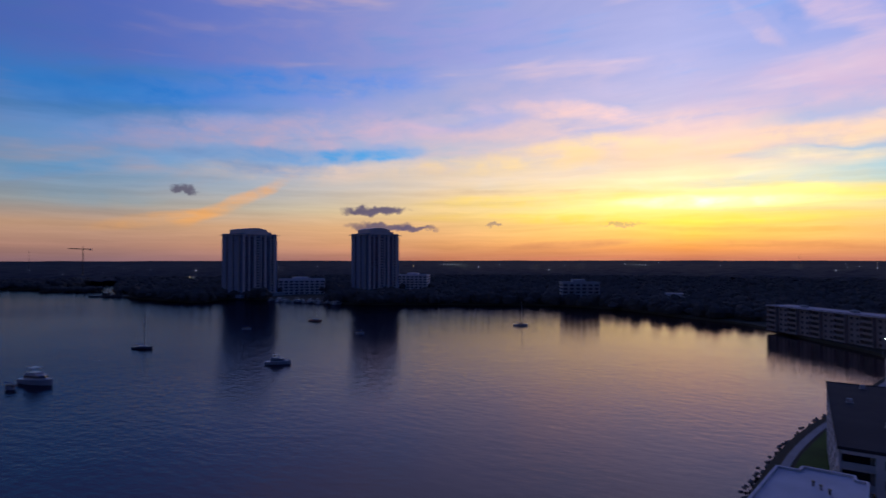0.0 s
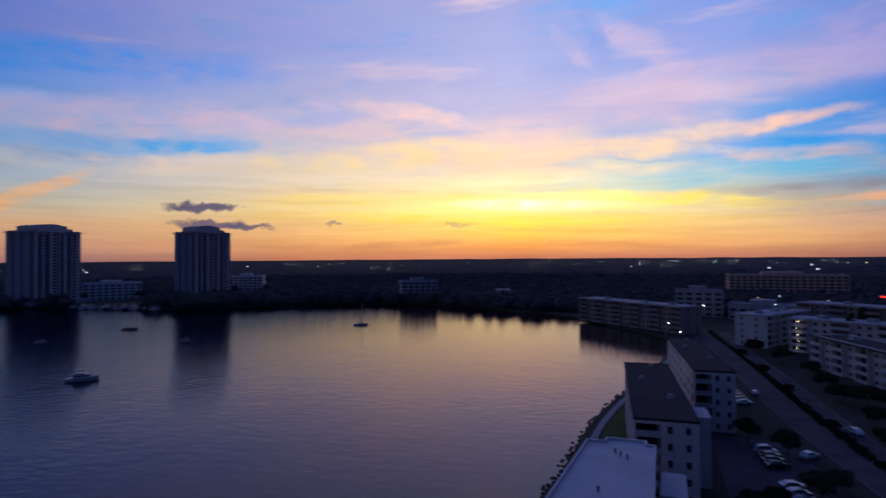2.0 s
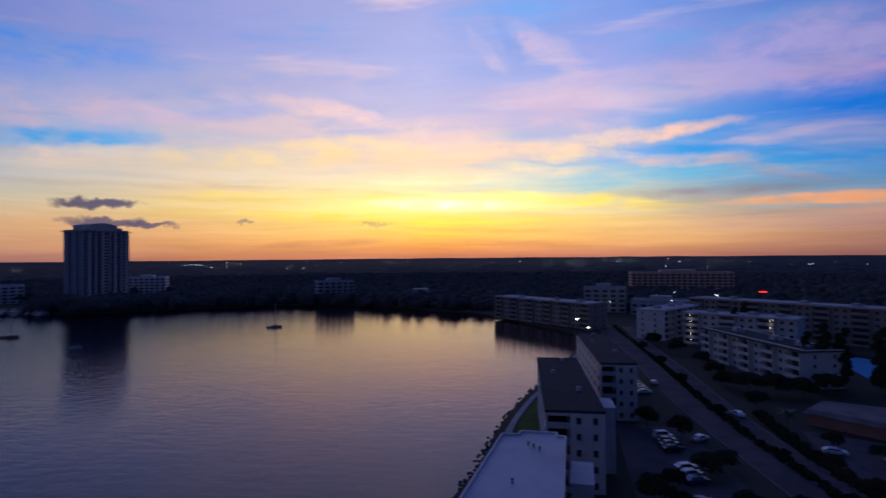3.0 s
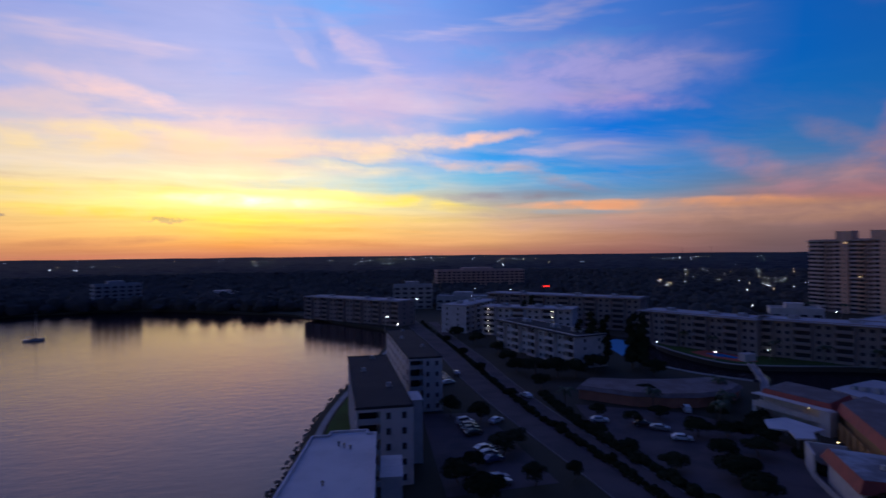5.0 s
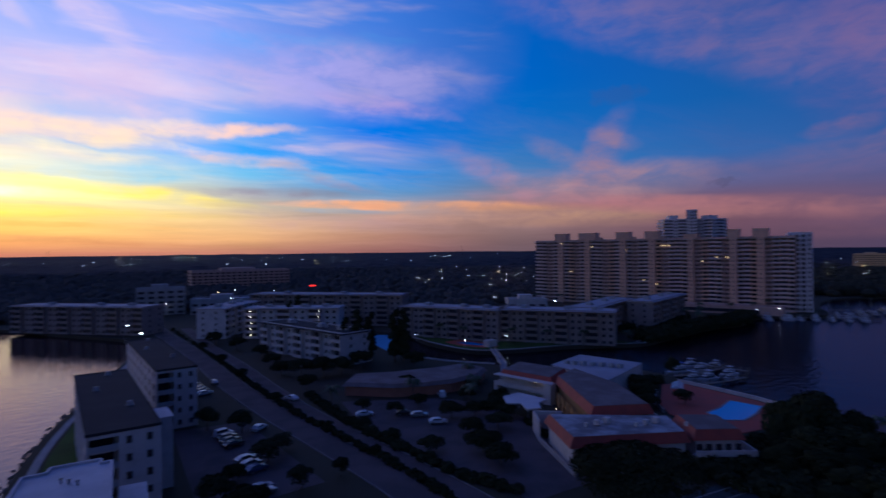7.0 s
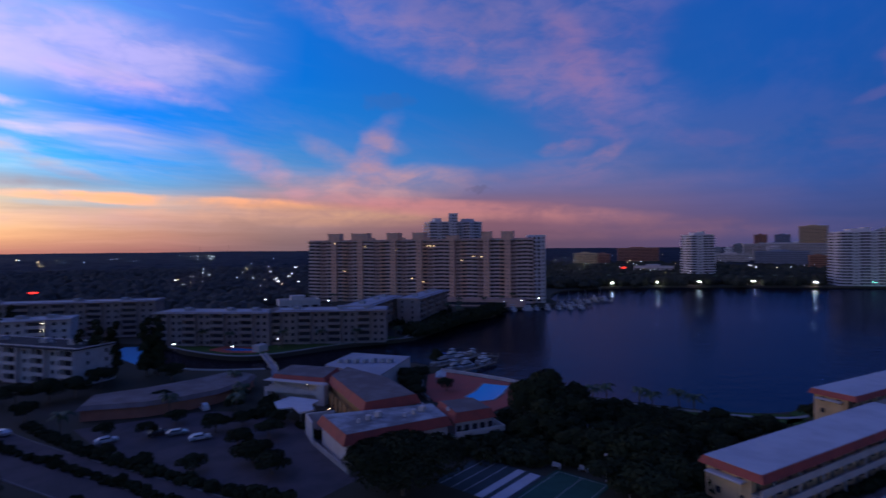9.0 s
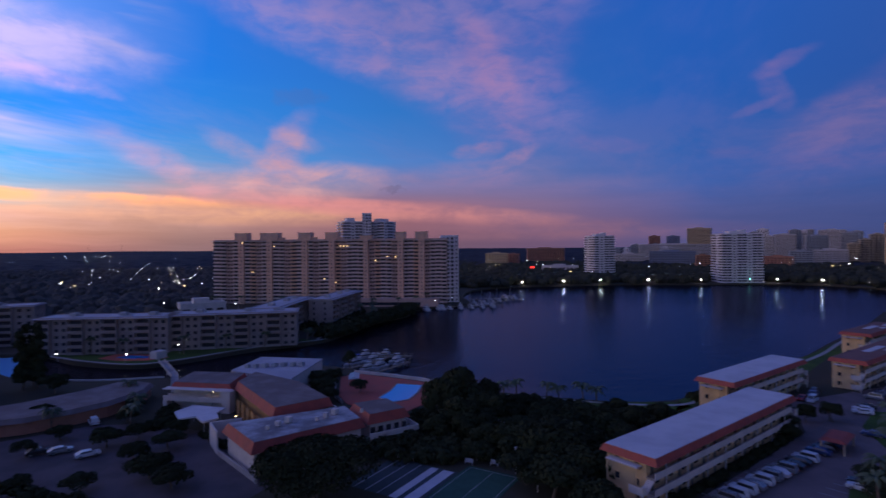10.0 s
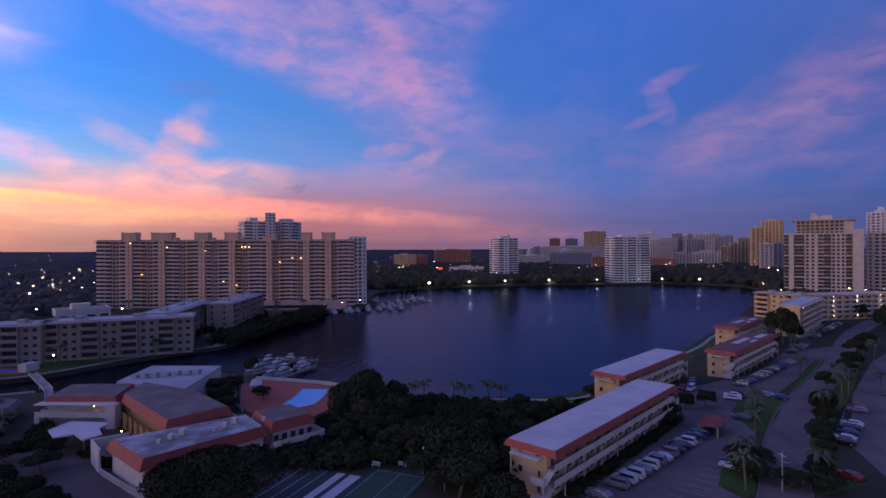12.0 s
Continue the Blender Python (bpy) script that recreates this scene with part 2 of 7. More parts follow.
# Over the pink building.
cloud(56.0, 6.9, 8.3, 1.49, 1, 0.75, 206, 156, 161)
cloud(55.2, 8.6, 4.4, 1.7, 58, 0.55, 192, 142, 154)
cloud(57.0, 11.0, 2.2, 0.7, -14, 0.34, 190, 146, 158)
cloud(52.2, 9.0, 4.0, 1.0, -31, 0.4, 172, 142, 166)
cloud(49.4, 3.4, 14.2, 0.89, -1, 0.7, 223, 167, 136)
cloud(67.3, 3.8, 13.9, 0.83, -4, 0.75, 210, 141, 144)
cloud(76.1, 1.9, 20.6, 0.94, -1, 0.45, 158, 112, 132)
cloud(65.1, 19.0, 16.0, 2.18, -17, 0.62, 139, 127, 186)
# Over the east bay.
cloud(71.0, 19.4, 14.0, 4.4, -27, 0.42, 144, 122, 178)
cloud(79.6, 19.0, 9.5, 4.6, 74, 0.26, 138, 114, 174)
cloud(67.4, 24.8, 16.3, 2.83, -3, 0.5, 126, 120, 182)
cloud(77.2, 17.0, 6.5, 1.5, -66, 0.35, 160, 122, 168)
cloud(32.0, 16.7, 8.8, 2.61, 0, 0.7, 164, 158, 216)
cloud(33.3, 14.8, 5.7, 0.64, -8, 0.5, 190, 156, 204)
cloud(74.9, 10.0, 2.3, 0.62, 8, 0.5, 168, 126, 160)
cloud(78.1, 8.9, 2.5, 0.6, 22, 0.55, 176, 132, 160)
cloud(73.7, 7.5, 8.0, 1.27, 5, 0.4, 146, 124, 168)
cloud(79.5, 6.3, 10.4, 0.92, 0, 0.27999999999999997, 130, 112, 159)
cloud(88.6, 10.1, 2.7, 0.75, -4, 0.4, 120, 103, 163)
cloud(103.7, 15.8, 2.4, 0.55, 14, 0.32, 136, 108, 158)
cloud(102.9, 14.0, 2.0, 1.0, -54, 0.22, 134, 108, 158)
cloud(101.5, 12.5, 2.0, 0.37, 19, 0.35, 120, 103, 159)
cloud(99.7, 8.5, 1.9, 0.49, -3, 0.35, 104, 95, 153)
cloud(115.5, 12.3, 11.0, 3.2, 24, 0.36, 132, 104, 152)
cloud(117.2, 7.6, 4.9, 0.56, 3, 0.35, 102, 95, 144)
cloud(110.6, 10.7, 6.5, 1.98, 11, 0.3, 120, 105, 153)
# Small dark clouds low over the far shore, close to the camera and unlit.
ragged_az = n.math("ADD", azimuth, n.math("MULTIPLY", n.math("SUBTRACT", n.noise(way, 42.0, 5.0, 0.6), 0.5), 3.4))
ragged_el = n.math("ADD", height, n.math("MULTIPLY", n.math("SUBTRACT", n.noise(n.xyz(wy, wz, wx), 42.0, 5.0, 0.6), 0.5), 1.8))
for az, el, long, thick, weight in [(-37.4, 5.05, 3.8, 0.55, 0.95), (-36.6, 3.3, 4.0, 0.55, 0.9), (-33.2, 3.15, 2.6, 0.35, 0.85), (-55.9, 6.7, 1.2, 0.5, 0.8), (-24.8, 3.5, 1.0, 0.25, 0.55), (66.4, 6.0, 1.1, 0.3, 0.3), (57.0, 15.0, 3.0, 1.0, 0.16), (-12, 3.4, 2.0, 0.14, 0.35)]:
    u, v = n.math("DIVIDE", n.math("SUBTRACT", ragged_az, az), long), n.math("DIVIDE", n.math("SUBTRACT", ragged_el, el), thick)
    far = n.math("ADD", n.math("MULTIPLY", u, u), n.math("MULTIPLY", v, v))
    sky = n.mix(n.math("MULTIPLY", n.span(far, 1.2, 0.15), weight), sky, srgb(92, 84, 112))
# The glow falls off round the horizon away from the sunset.
GLOW = [(-75, 0.52), (-62, 0.62), (-30, 1.10), (-7, 1.48), (14, 1.40), (30, 1.00), (44, 0.77), (67, 0.60), (95, 0.66), (125, 0.64)]
gain = None
for (a0, g0), (a1, g1) in zip(GLOW, GLOW[1:]):
    piece_gain = n.span(azimuth, a0, a1, 0.0 if gain else g0, g1 - g0 if gain else g1, smooth=False)
    gain = n.math("ADD", gain, piece_gain) if gain else piece_gain
heart = n.math("MULTIPLY", n.span(near_sun, 30.0, 3.0, 0.0, 0.14), n.span(height, 11.0, 4.0))
gain = n.math("MULTIPLY", gain, n.math("ADD", 1.0, heart))
haze = n.math("MULTIPLY", n.span(height, 0.5, 8.0, 0.22, 0.0), n.span(azimuth, 12.0, 40.0))
gain = n.math("MULTIPLY", gain, n.math("SUBTRACT", 1.0, haze))
strata = n.noise(n.xyz(n.math("MULTIPLY", azimuth, 0.06), n.math("MULTIPLY", n.math("ADD", height, n.math("MULTIPLY", warp_a, 1.5)), 1.1), 0.0), 1.0, 4.0, 0.6)
gain = n.math("MULTIPLY", gain, n.math("ADD", 1.0, n.math("MULTIPLY", n.math("SUBTRACT", strata, 0.5), n.math("MULTIPLY", n.span(height, 3.0, 14.0, 0.6, 0.0), n.span(azimuth, 30.0, 70.0, 1.0, 0.3)))))
sky = n.mix(1.0, sky, n.xyz(gain, gain, gain), "MULTIPLY")
background = n.add("ShaderNodeBackground")
n.put(background.inputs[0], sky)
background.inputs[1].default_value = 1.0
n.tree.links.new(background.outputs[0], n.add("ShaderNodeOutputWorld").inputs[0])


# ---- materials ----
def mat(name, colour, rough=0.8, other=None, scale=0.35, amount=0.5, bump=0.15, grain=9.0, metal=0.0, glow=0.0, random_tone=0.0):
    """A surface with stains at one scale and grain at another."""
    m = bpy.data.materials.new(name)
    m.use_nodes = True
    k = Nodes(m.node_tree)
    shader = m.node_tree.nodes["Principled BSDF"]
    where = k.add("ShaderNodeTexCoord").outputs["Object"]
    other = other or tuple(c * 0.62 for c in colour)
    stains = k.span(k.noise(where, scale, 5.0, 0.62), 0.38, 0.68, 0.0, amount)
    fine = k.noise(where, grain, 3.0, 0.6)
    tone = k.mix(stains, (*colour[:3], 1), (*other[:3], 1))
    tone = k.mix(k.math("MULTIPLY", fine, 0.25), tone, tuple(c * 0.55 for c in colour[:3]) + (1,))
    if random_tone:
        pick = k.add("ShaderNodeObjectInfo").outputs["Random"]
        tone = k.mix(k.math("MULTIPLY", pick, random_tone), tone, tuple(c * 0.4 for c in colour[:3]) + (1,))
    k.put(shader.inputs["Base Color"], tone)
    k.put(shader.inputs["Roughness"], k.span(fine, 0.3, 0.7, rough * 0.88, min(1.0, rough * 1.1)))
    shader.inputs["Metallic"].default_value = metal
    if rough >= 0.9:
        shader.inputs["Specular IOR Level"].default_value = 0.08
    if bump:
        b = k.add("ShaderNodeBump")
        b.inputs["Strength"].default_value, b.inputs["Distance"].default_value = bump, 0.05
        k.put(b.inputs["Height"], fine)
        k.put(shader.inputs["Normal"], b.outputs[0])
    if glow:
        k.put(shader.inputs["Emission Color"], (*colour[:3], 1))
        shader.inputs["Emission Strength"].default_value = glow
    return m


BEIGE = mat("weathered_beige_stucco", (0.28, 0.225, 0.205), 0.85)
WHITE = mat("white_stucco", (0.58, 0.50, 0.46), 0.85)
CREAM_WALL = mat("cream_stucco", (0.74, 0.48, 0.25), 0.85)
PALE_CREAM = mat("pale_cream_stucco", (0.62, 0.50, 0.40), 0.85)
PINK = mat("pink_stucco", (0.76, 0.44, 0.29), 0.85)
PINK_DARK = mat("rose_stucco", (0.56, 0.35, 0.28), 0.85)
GREY = mat("grey_concrete", (0.34, 0.34, 0.35), 0.85)
SLATE = mat("slate_paint", (0.20, 0.23, 0.31), 0.7)
NEAR_WHITE = mat("off_white_stucco", (0.52, 0.48, 0.47), 0.85)
KERB = mat("dirty_kerb", (0.20, 0.18, 0.17), 0.9)
TOWER_WHITE = mat("pale_tower_stucco", (0.74, 0.66, 0.64), 0.85)
OCHRE = mat("ochre_stucco", (0.48, 0.34, 0.21), 0.85)
PALE_ROSE = mat("pale_rose_paint", (0.70, 0.52, 0.45), 0.85)
BRICKRED = mat("brick_red_stucco", (0.42, 0.17, 0.11), 0.85)
CONCRETE = mat("weathered_concrete", (0.42, 0.37, 0.34), 0.9, (0.24, 0.20, 0.18), 0.2, 0.7)
ROOF_PALE = mat("pale_roof_membrane", (0.56, 0.515, 0.52), 0.8, (0.36, 0.33, 0.34), 0.12, 0.6)
ROOF_GREY = mat("grey_roof_membrane", (0.38, 0.35, 0.37), 0.85, (0.25, 0.23, 0.25), 0.12, 0.6)
ROOF_DARK = mat("dark_roof_felt", (0.034, 0.035, 0.042), 0.92, (0.052, 0.052, 0.058), 0.15, 0.6)
ROOF_RUST = mat("rust_patched_roof", (0.24, 0.12, 0.10), 0.92, (0.15, 0.085, 0.08), 0.2, 0.7)
ROOF_BROWN = mat("brown_gravel_roof", (0.17, 0.13, 0.12), 0.92, (0.26, 0.21, 0.20), 0.2, 0.7)
ROOF_WORN = mat("worn_gravel_roof", (0.20, 0.18, 0.18), 0.9, (0.50, 0.49, 0.50), 0.16, 0.85)
ROOF_RED = mat("red_roof_tile", (0.38, 0.066, 0.042), 0.75, (0.20, 0.045, 0.035), 0.5, 0.6, 0.3)
RED_TRIM = mat("red_painted_fascia", (0.38, 0.055, 0.035), 0.7)
TIMBER = mat("ochre_timber_panel", (0.34, 0.18, 0.07), 0.7)
ASPHALT = mat("asphalt", (0.118, 0.092, 0.092), 0.92, (0.06, 0.054, 0.055), 0.12, 0.7, 0.2)
PALE_ASPHALT = mat("worn_asphalt", (0.205, 0.150, 0.140), 0.92, (0.11, 0.09, 0.086), 0.1, 0.7, 0.2)
PAVING = mat("pale_paving", (0.36, 0.34, 0.32), 0.9)
PAINT_LINE = mat("white_road_paint", (0.34, 0.34, 0.33), 0.8)
GRASS = mat("grass", (0.066, 0.112, 0.026), 0.95, (0.042, 0.058, 0.022), 0.08, 0.8, 0.5, 4.0)
EARTH = mat("dark_land", (0.058, 0.052, 0.034), 0.95, (0.08, 0.066, 0.05), 0.02, 0.8, 0.5, 2.0)
LEAF = mat("dark_green_leaves", (0.034, 0.041, 0.019), 0.92, (0.044, 0.046, 0.023), 0.6, 0.7, 0.0, 3.0, random_tone=0.4)
PALM_LEAF = mat("palm_fronds", (0.055, 0.08, 0.03), 0.65, (0.08, 0.08, 0.035), 0.8, 0.7, 0.0, 3.0, random_tone=0.4)
# Same woods far off; distance haze is put in as a darker, bluer colour.
WOODS_HAZE = mat("far_canopy", (0.026, 0.028, 0.036), 0.95, (0.036, 0.036, 0.042), 0.01, 0.8, 0.0, 0.3)
# Lighter copy of WOODS_EAST: the glare toward the sunset is put into its colour.
WOODS_GLARE = mat("glare_lifted_woods", (0.066, 0.062, 0.056), 0.95, (0.10, 0.09, 0.075), 0.02, 0.8, 0.0, 0.6)
WOODS_EAST = mat("shore_woods", (0.040, 0.040, 0.026), 0.95, (0.06, 0.056, 0.036), 0.02, 0.8, 0.0, 0.6)
BARK = mat("grey_brown_bark", (0.16, 0.12, 0.09), 0.95)
ROCK = mat("grey_riprap", (0.16, 0.15, 0.14), 0.9)
DECK_RED = mat("red_pool_deck", (0.46, 0.080, 0.045), 0.85, (0.27, 0.08, 0.05), 0.2)
COURT = mat("green_court", (0.045, 0.105, 0.075), 0.9)
COURT_DARK = mat("dark_court", (0.06, 0.075, 0.075), 0.9)
STEEL = mat("grey_metal", (0.35, 0.36, 0.38), 0.45, metal=0.7)
DARK_METAL = mat("dark_metal", (0.05, 0.05, 0.055), 0.5, metal=0.4)
RUBBER = mat("black_rubber", (0.02, 0.02, 0.02), 0.8)
GEL = mat("white_gelcoat", (0.40, 0.39, 0.40), 0.3, bump=0.0, amount=0.2)
NAVY = mat("navy_hull", (0.03, 0.04, 0.08), 0.35, bump=0.0, amount=0.2)
CANVAS = mat("blue_canvas", (0.03, 0.08, 0.32), 0.8)
WOOD = mat("weathered_planks", (0.20, 0.16, 0.12), 0.85)
TERRACOTTA = mat("terracotta_building", (0.40, 0.17, 0.09), 0.85)
LAMP = mat("lamp_white", (0.92, 0.97, 1.0), 0.5, bump=0, amount=0, glow=14.0)
LAMP_DOCK = mat("lamp_dock", (0.90, 0.97, 1.0), 0.5, bump=0, amount=0, glow=8.0)
LAMP_BANK = mat("lamp_bank", (0.92, 1.0, 0.92), 0.5, bump=0, amount=0, glow=60.0)
LAMP_SMALL = mat("lamp_wall", (1.0, 0.90, 0.72), 0.5, bump=0, amount=0, glow=7.0)
LAMP_WARM = mat("lamp_warm", (1.0, 0.70, 0.32), 0.5, bump=0, amount=0, glow=10.0)
LAMP_GREEN = mat("lamp_green", (0.15, 0.95, 0.55), 0.5, bump=0, amount=0, glow=14.0)
SIGN_RED = mat("sign_red", (1.0, 0.03, 0.02), 0.5, bump=0, amount=0, glow=2.0)
SIGN_BLUE = mat("sign_blue", (0.05, 0.1, 1.0), 0.5, bump=0, amount=0, glow=6.0)
LIT_ROOM = mat("lit_room", (1.0, 0.70, 0.34), 0.5, bump=0, amount=0, glow=0.7)
PAINTS = [mat("car_paint_" + w, c, 0.28, bump=0, amount=0.15, metal=q) for w, c, q in (("white", (0.55, 0.55, 0.56), 0), ("silver", (0.30, 0.31, 0.33), 0.5), ("black", (0.025, 0.025, 0.03), 0), ("red", (0.35, 0.03, 0.03), 0), ("blue", (0.04, 0.07, 0.16), 0.2))]


def clear_surface(name, colour, rough):
    m = bpy.data.materials.new(name)
    m.use_nodes = True
    shader = m.node_tree.nodes["Principled BSDF"]
    shader.inputs["Base Color"].default_value = (*colour, 1)
    shader.inputs["Roughness"].default_value = rough
    return m


def water_surface(name, body, tint, dim_tint, rough, ripple, calm, windy):
    """Water: a dark body under a rippled gloss, calm on the sheltered reach and choppier, with its reflections dimmed
    by colour, off it.
    """
    m = bpy.data.materials.new(name)
    m.use_nodes = True
    k = Nodes(m.node_tree)
    k.tree.nodes.remove(k.tree.nodes["Principled BSDF"])
    where = k.add("ShaderNodeTexCoord").outputs["Object"]
    stretch = k.add("ShaderNodeMapping")
    k.put(stretch.inputs[0], where)
    stretch.inputs["Scale"].default_value = (0.55, 1.0, 1.0)
    waves = k.math("ADD", k.noise(stretch.outputs[0], ripple, 4.0, 0.6), k.math("MULTIPLY", k.noise(where, ripple * 0.16, 3.0, 0.6), 0.9))
    place = k.add("ShaderNodeSeparateXYZ")
    k.put(place.inputs[0], where)
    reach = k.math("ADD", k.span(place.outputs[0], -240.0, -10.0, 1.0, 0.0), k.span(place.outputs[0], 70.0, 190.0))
    gusts = k.span(k.noise(where, 0.006, 3.0, 0.5), 0.35, 0.65, 0.7, 1.1)
    b = k.add("ShaderNodeBump")
    b.inputs["Distance"].default_value = 0.5
    k.put(b.inputs["Strength"], k.math("MULTIPLY", gusts, k.span(reach, 0.0, 1.0, calm, windy)))
    k.put(b.inputs["Height"], waves)
    fresnel = k.add("ShaderNodeFresnel")
    fresnel.inputs["IOR"].default_value = 1.46
    k.put(fresnel.inputs["Normal"], b.outputs[0])
    depth = k.add("ShaderNodeBsdfDiffuse")
    depth.inputs["Color"].default_value = (*body, 1)
    gloss = k.add("ShaderNodeBsdfGlossy")
    # Mirrored light put into the gloss colour: rosy in mid-bay, dim blue off it.
    k.put(gloss.inputs["Color"], k.mix(reach, (*tint, 1), (*dim_tint, 1)))
    gloss.inputs["Roughness"].default_value = rough
    k.put(gloss.inputs["Normal"], b.outputs[0])
    both = k.add("ShaderNodeMixShader")
    k.put(both.inputs[0], fresnel.outputs[0])
    k.put(both.inputs[1], depth.outputs[0])
    k.put(both.inputs[2], gloss.outputs[0])
    k.put(k.tree.nodes["Material Output"].inputs["Surface"], both.outputs[0])
    return m


GLASS = clear_surface("dark_glass", (0.035, 0.036, 0.044), 0.2)
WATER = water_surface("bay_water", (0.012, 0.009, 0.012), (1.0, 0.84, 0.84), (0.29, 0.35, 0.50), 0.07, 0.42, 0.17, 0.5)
# Pale turquoise body colour in place of the sky mirrored in the canal.
CANAL_SKY = water_surface("canal_mirrored_sky", (0.16, 0.52, 0.80), (1.0, 1.0, 1.0), (1.0, 1.0, 1.0), 0.05, 0.8, 0.03, 0.03)
POOL_WATER = water_surface("pool_water", (0.015, 0.24, 0.60), (1.0, 1.0, 1.0), (1.0, 1.0, 1.0), 0.08, 1.5, 0.03, 0.03)


# ---- mesh helpers ----
def box(bm, x0, x1, y0, y1, z0, z1, slot=0):
    """A box; slot picks the material."""
    v = [bm.verts.new((x, y, z)) for z in (z0, z1) for y in (y0, y1) for x in (x0, x1)]
    for q in ((0, 2, 3, 1), (4, 5, 7, 6), (0, 1, 5, 4), (2, 6, 7, 3), (0, 4, 6, 2), (1, 3, 7, 5)):
        bm.faces.new([v[i] for i in q]).material_index = slot
    return v


def prism(bm, outline, z0, z1, slot=0, top=None):
    """An upright prism over an outline; top gives the upper outline where it differs."""
    low = [bm.verts.new((x, y, z0)) for x, y in outline]
    high = [bm.verts.new((x, y, z1)) for x, y in (top or outline)]
    for i in range(len(low)):
        j = (i + 1) % len(low)
        bm.faces.new((low[i], low[j], high[j], high[i])).material_index = slot
    bm.faces.new(high).material_index = slot
    bm.faces.new(low[::-1]).material_index = slot
    return low, high


def rod(bm, a, b, r0, r1=None, sides=6, slot=0):
    """A tapered rod from a to b."""
    a, b = Vector(a), Vector(b)
    turn = (b - a).to_track_quat("Z", "Y").to_matrix()
    rings = []
    for at, r in ((a, r0), (b, r0 if r1 is None else r1)):
        rings.append([bm.verts.new(at + turn @ Vector((r * math.cos(t), r * math.sin(t), 0))) for t in (2 * math.pi * i / sides for i in range(sides))])
    for i in range(sides):
        j = (i + 1) % sides
        bm.faces.new((rings[0][i], rings[0][j], rings[1][j], rings[1][i])).material_index = slot
    bm.faces.new(rings[1]).material_index = slot
    bm.faces.new(rings[0][::-1]).material_index = slot


def mesh_of(name, bm, *materials):
    me = bpy.data.meshes.new(name)
    bmesh.ops.recalc_face_normals(bm, faces=bm.faces)
    bm.to_mesh(me)
    bm.free()
    for m in materials:
        me.materials.append(m)
    return me


def piece(name, me, parent, m=None, label=""):
    """One object on a mesh that it may share, under its thing."""
    ob = new(name, me)
    ob.parent = parent
    if m is not None:
        ob.matrix_basis = m
    return tagged(ob, label)


def part(name, bm, material, parent, label=""):
    materials = material if isinstance(material, (list, tuple)) else [material]
    return piece(name, mesh_of(name, bm, *materials), parent, None, label)


def thing(name, at, turn, label, category, group="", kind=""):
    ob = new(name)
    ob.empty_display_size = 1.0
    ob.matrix_basis = pose(at[0], at[1], at[2], 0, 0, turn)
    return tagged(ob, label, category, group, kind)


def single(name, bm, material, label, category, group="", kind="", m=None):
    """A thing or a piece of the setting that is one mesh."""
    materials = material if isinstance(material, (list, tuple)) else [material]
    ob = new(name, mesh_of(name, bm, *materials))
    if m is not None:
        ob.matrix_basis = m
    return tagged(ob, label, category, group, kind)


MESHES = {}


def shared(key, build, *materials):
    """A mesh that is made once."""
    if key not in MESHES:
        bm = bmesh.new()
        build(bm)
        MESHES[key] = mesh_of(str(key[0]), bm, *materials)
    return MESHES[key]


def smooth_line(points, steps=6, closed=False):
    """A Catmull-Rom line through the points."""
    pts = [Vector(p) for p in points]
    count = len(pts)
    out = []
    for i in range(count if closed else count - 1):
        p = [pts[(i + k) % count] if closed else pts[min(max(i + k, 0), count - 1)] for k in (-1, 0, 1, 2)]
        for s in range(steps):
            t = s / steps
            out.append(0.5 * (2 * p[1] + (p[2] - p[0]) * t + (2 * p[0] - 5 * p[1] + 4 * p[2] - p[3]) * t * t + (3 * p[1] - p[0] - 3 * p[2] + p[3]) * t**3))
    if not closed:
        out.append(pts[-1])
    return out


def ribbon(bm, line, width, z0, z1, slot=0, shift=0.0):
    """A flat band with thickness along a line."""
    rows = []
    for i, p in enumerate(line):
        d = (line[min(i + 1, len(line) - 1)] - line[max(i - 1, 0)]).normalized()
        side = Vector((d.y, -d.x))
        a, b = p + side * (shift - width / 2), p + side * (shift + width / 2)
        rows.append([bm.verts.new((*q, z)) for q in (a, b) for z in (z1, z0)])
    for r, s in zip(rows, rows[1:]):
        for i, j in ((0, 2), (2, 3), (3, 1), (1, 0)):
            bm.faces.new((r[i], r[j], s[j], s[i])).material_index = slot
    bm.faces.new([rows[0][i] for i in (0, 1, 3, 2)]).material_index = slot
    bm.faces.new([rows[-1][i] for i in (0, 2, 3, 1)]).material_index = slot


def inside(x, y, outline):
    hit = False
    for i in range(len(outline)):
        (x0, y0), (x1, y1) = outline[i - 1], outline[i]
        if (y0 > y) != (y1 > y) and x < (x1 - x0) * (y - y0) / (y1 - y0) + x0:
            hit = not hit
    return hit


# ---- land and water ----
G = 1.5  # the land's height over the water
WEST_SHORE = [(-1300, 250), (-900, 372), (-985, 500), (-930, 520), (-700, 385), (-615, 354), (-490, 346), (-500, 392), (-440, 408), (-340, 408), (-300, 429), (-229, 463), (-162, 488), (-102, 477), (-54, 443), (-15, 416), (8, 386), (24, 352), (46, 311), (47, 280), (36, 243), (18, 188), (9.6, 165), (3.2, 142), (-1.2, 119), (-5, 102), (-20, 65), (-50, 10), (-100, -120), (-400, -400), (-1300, -300)]
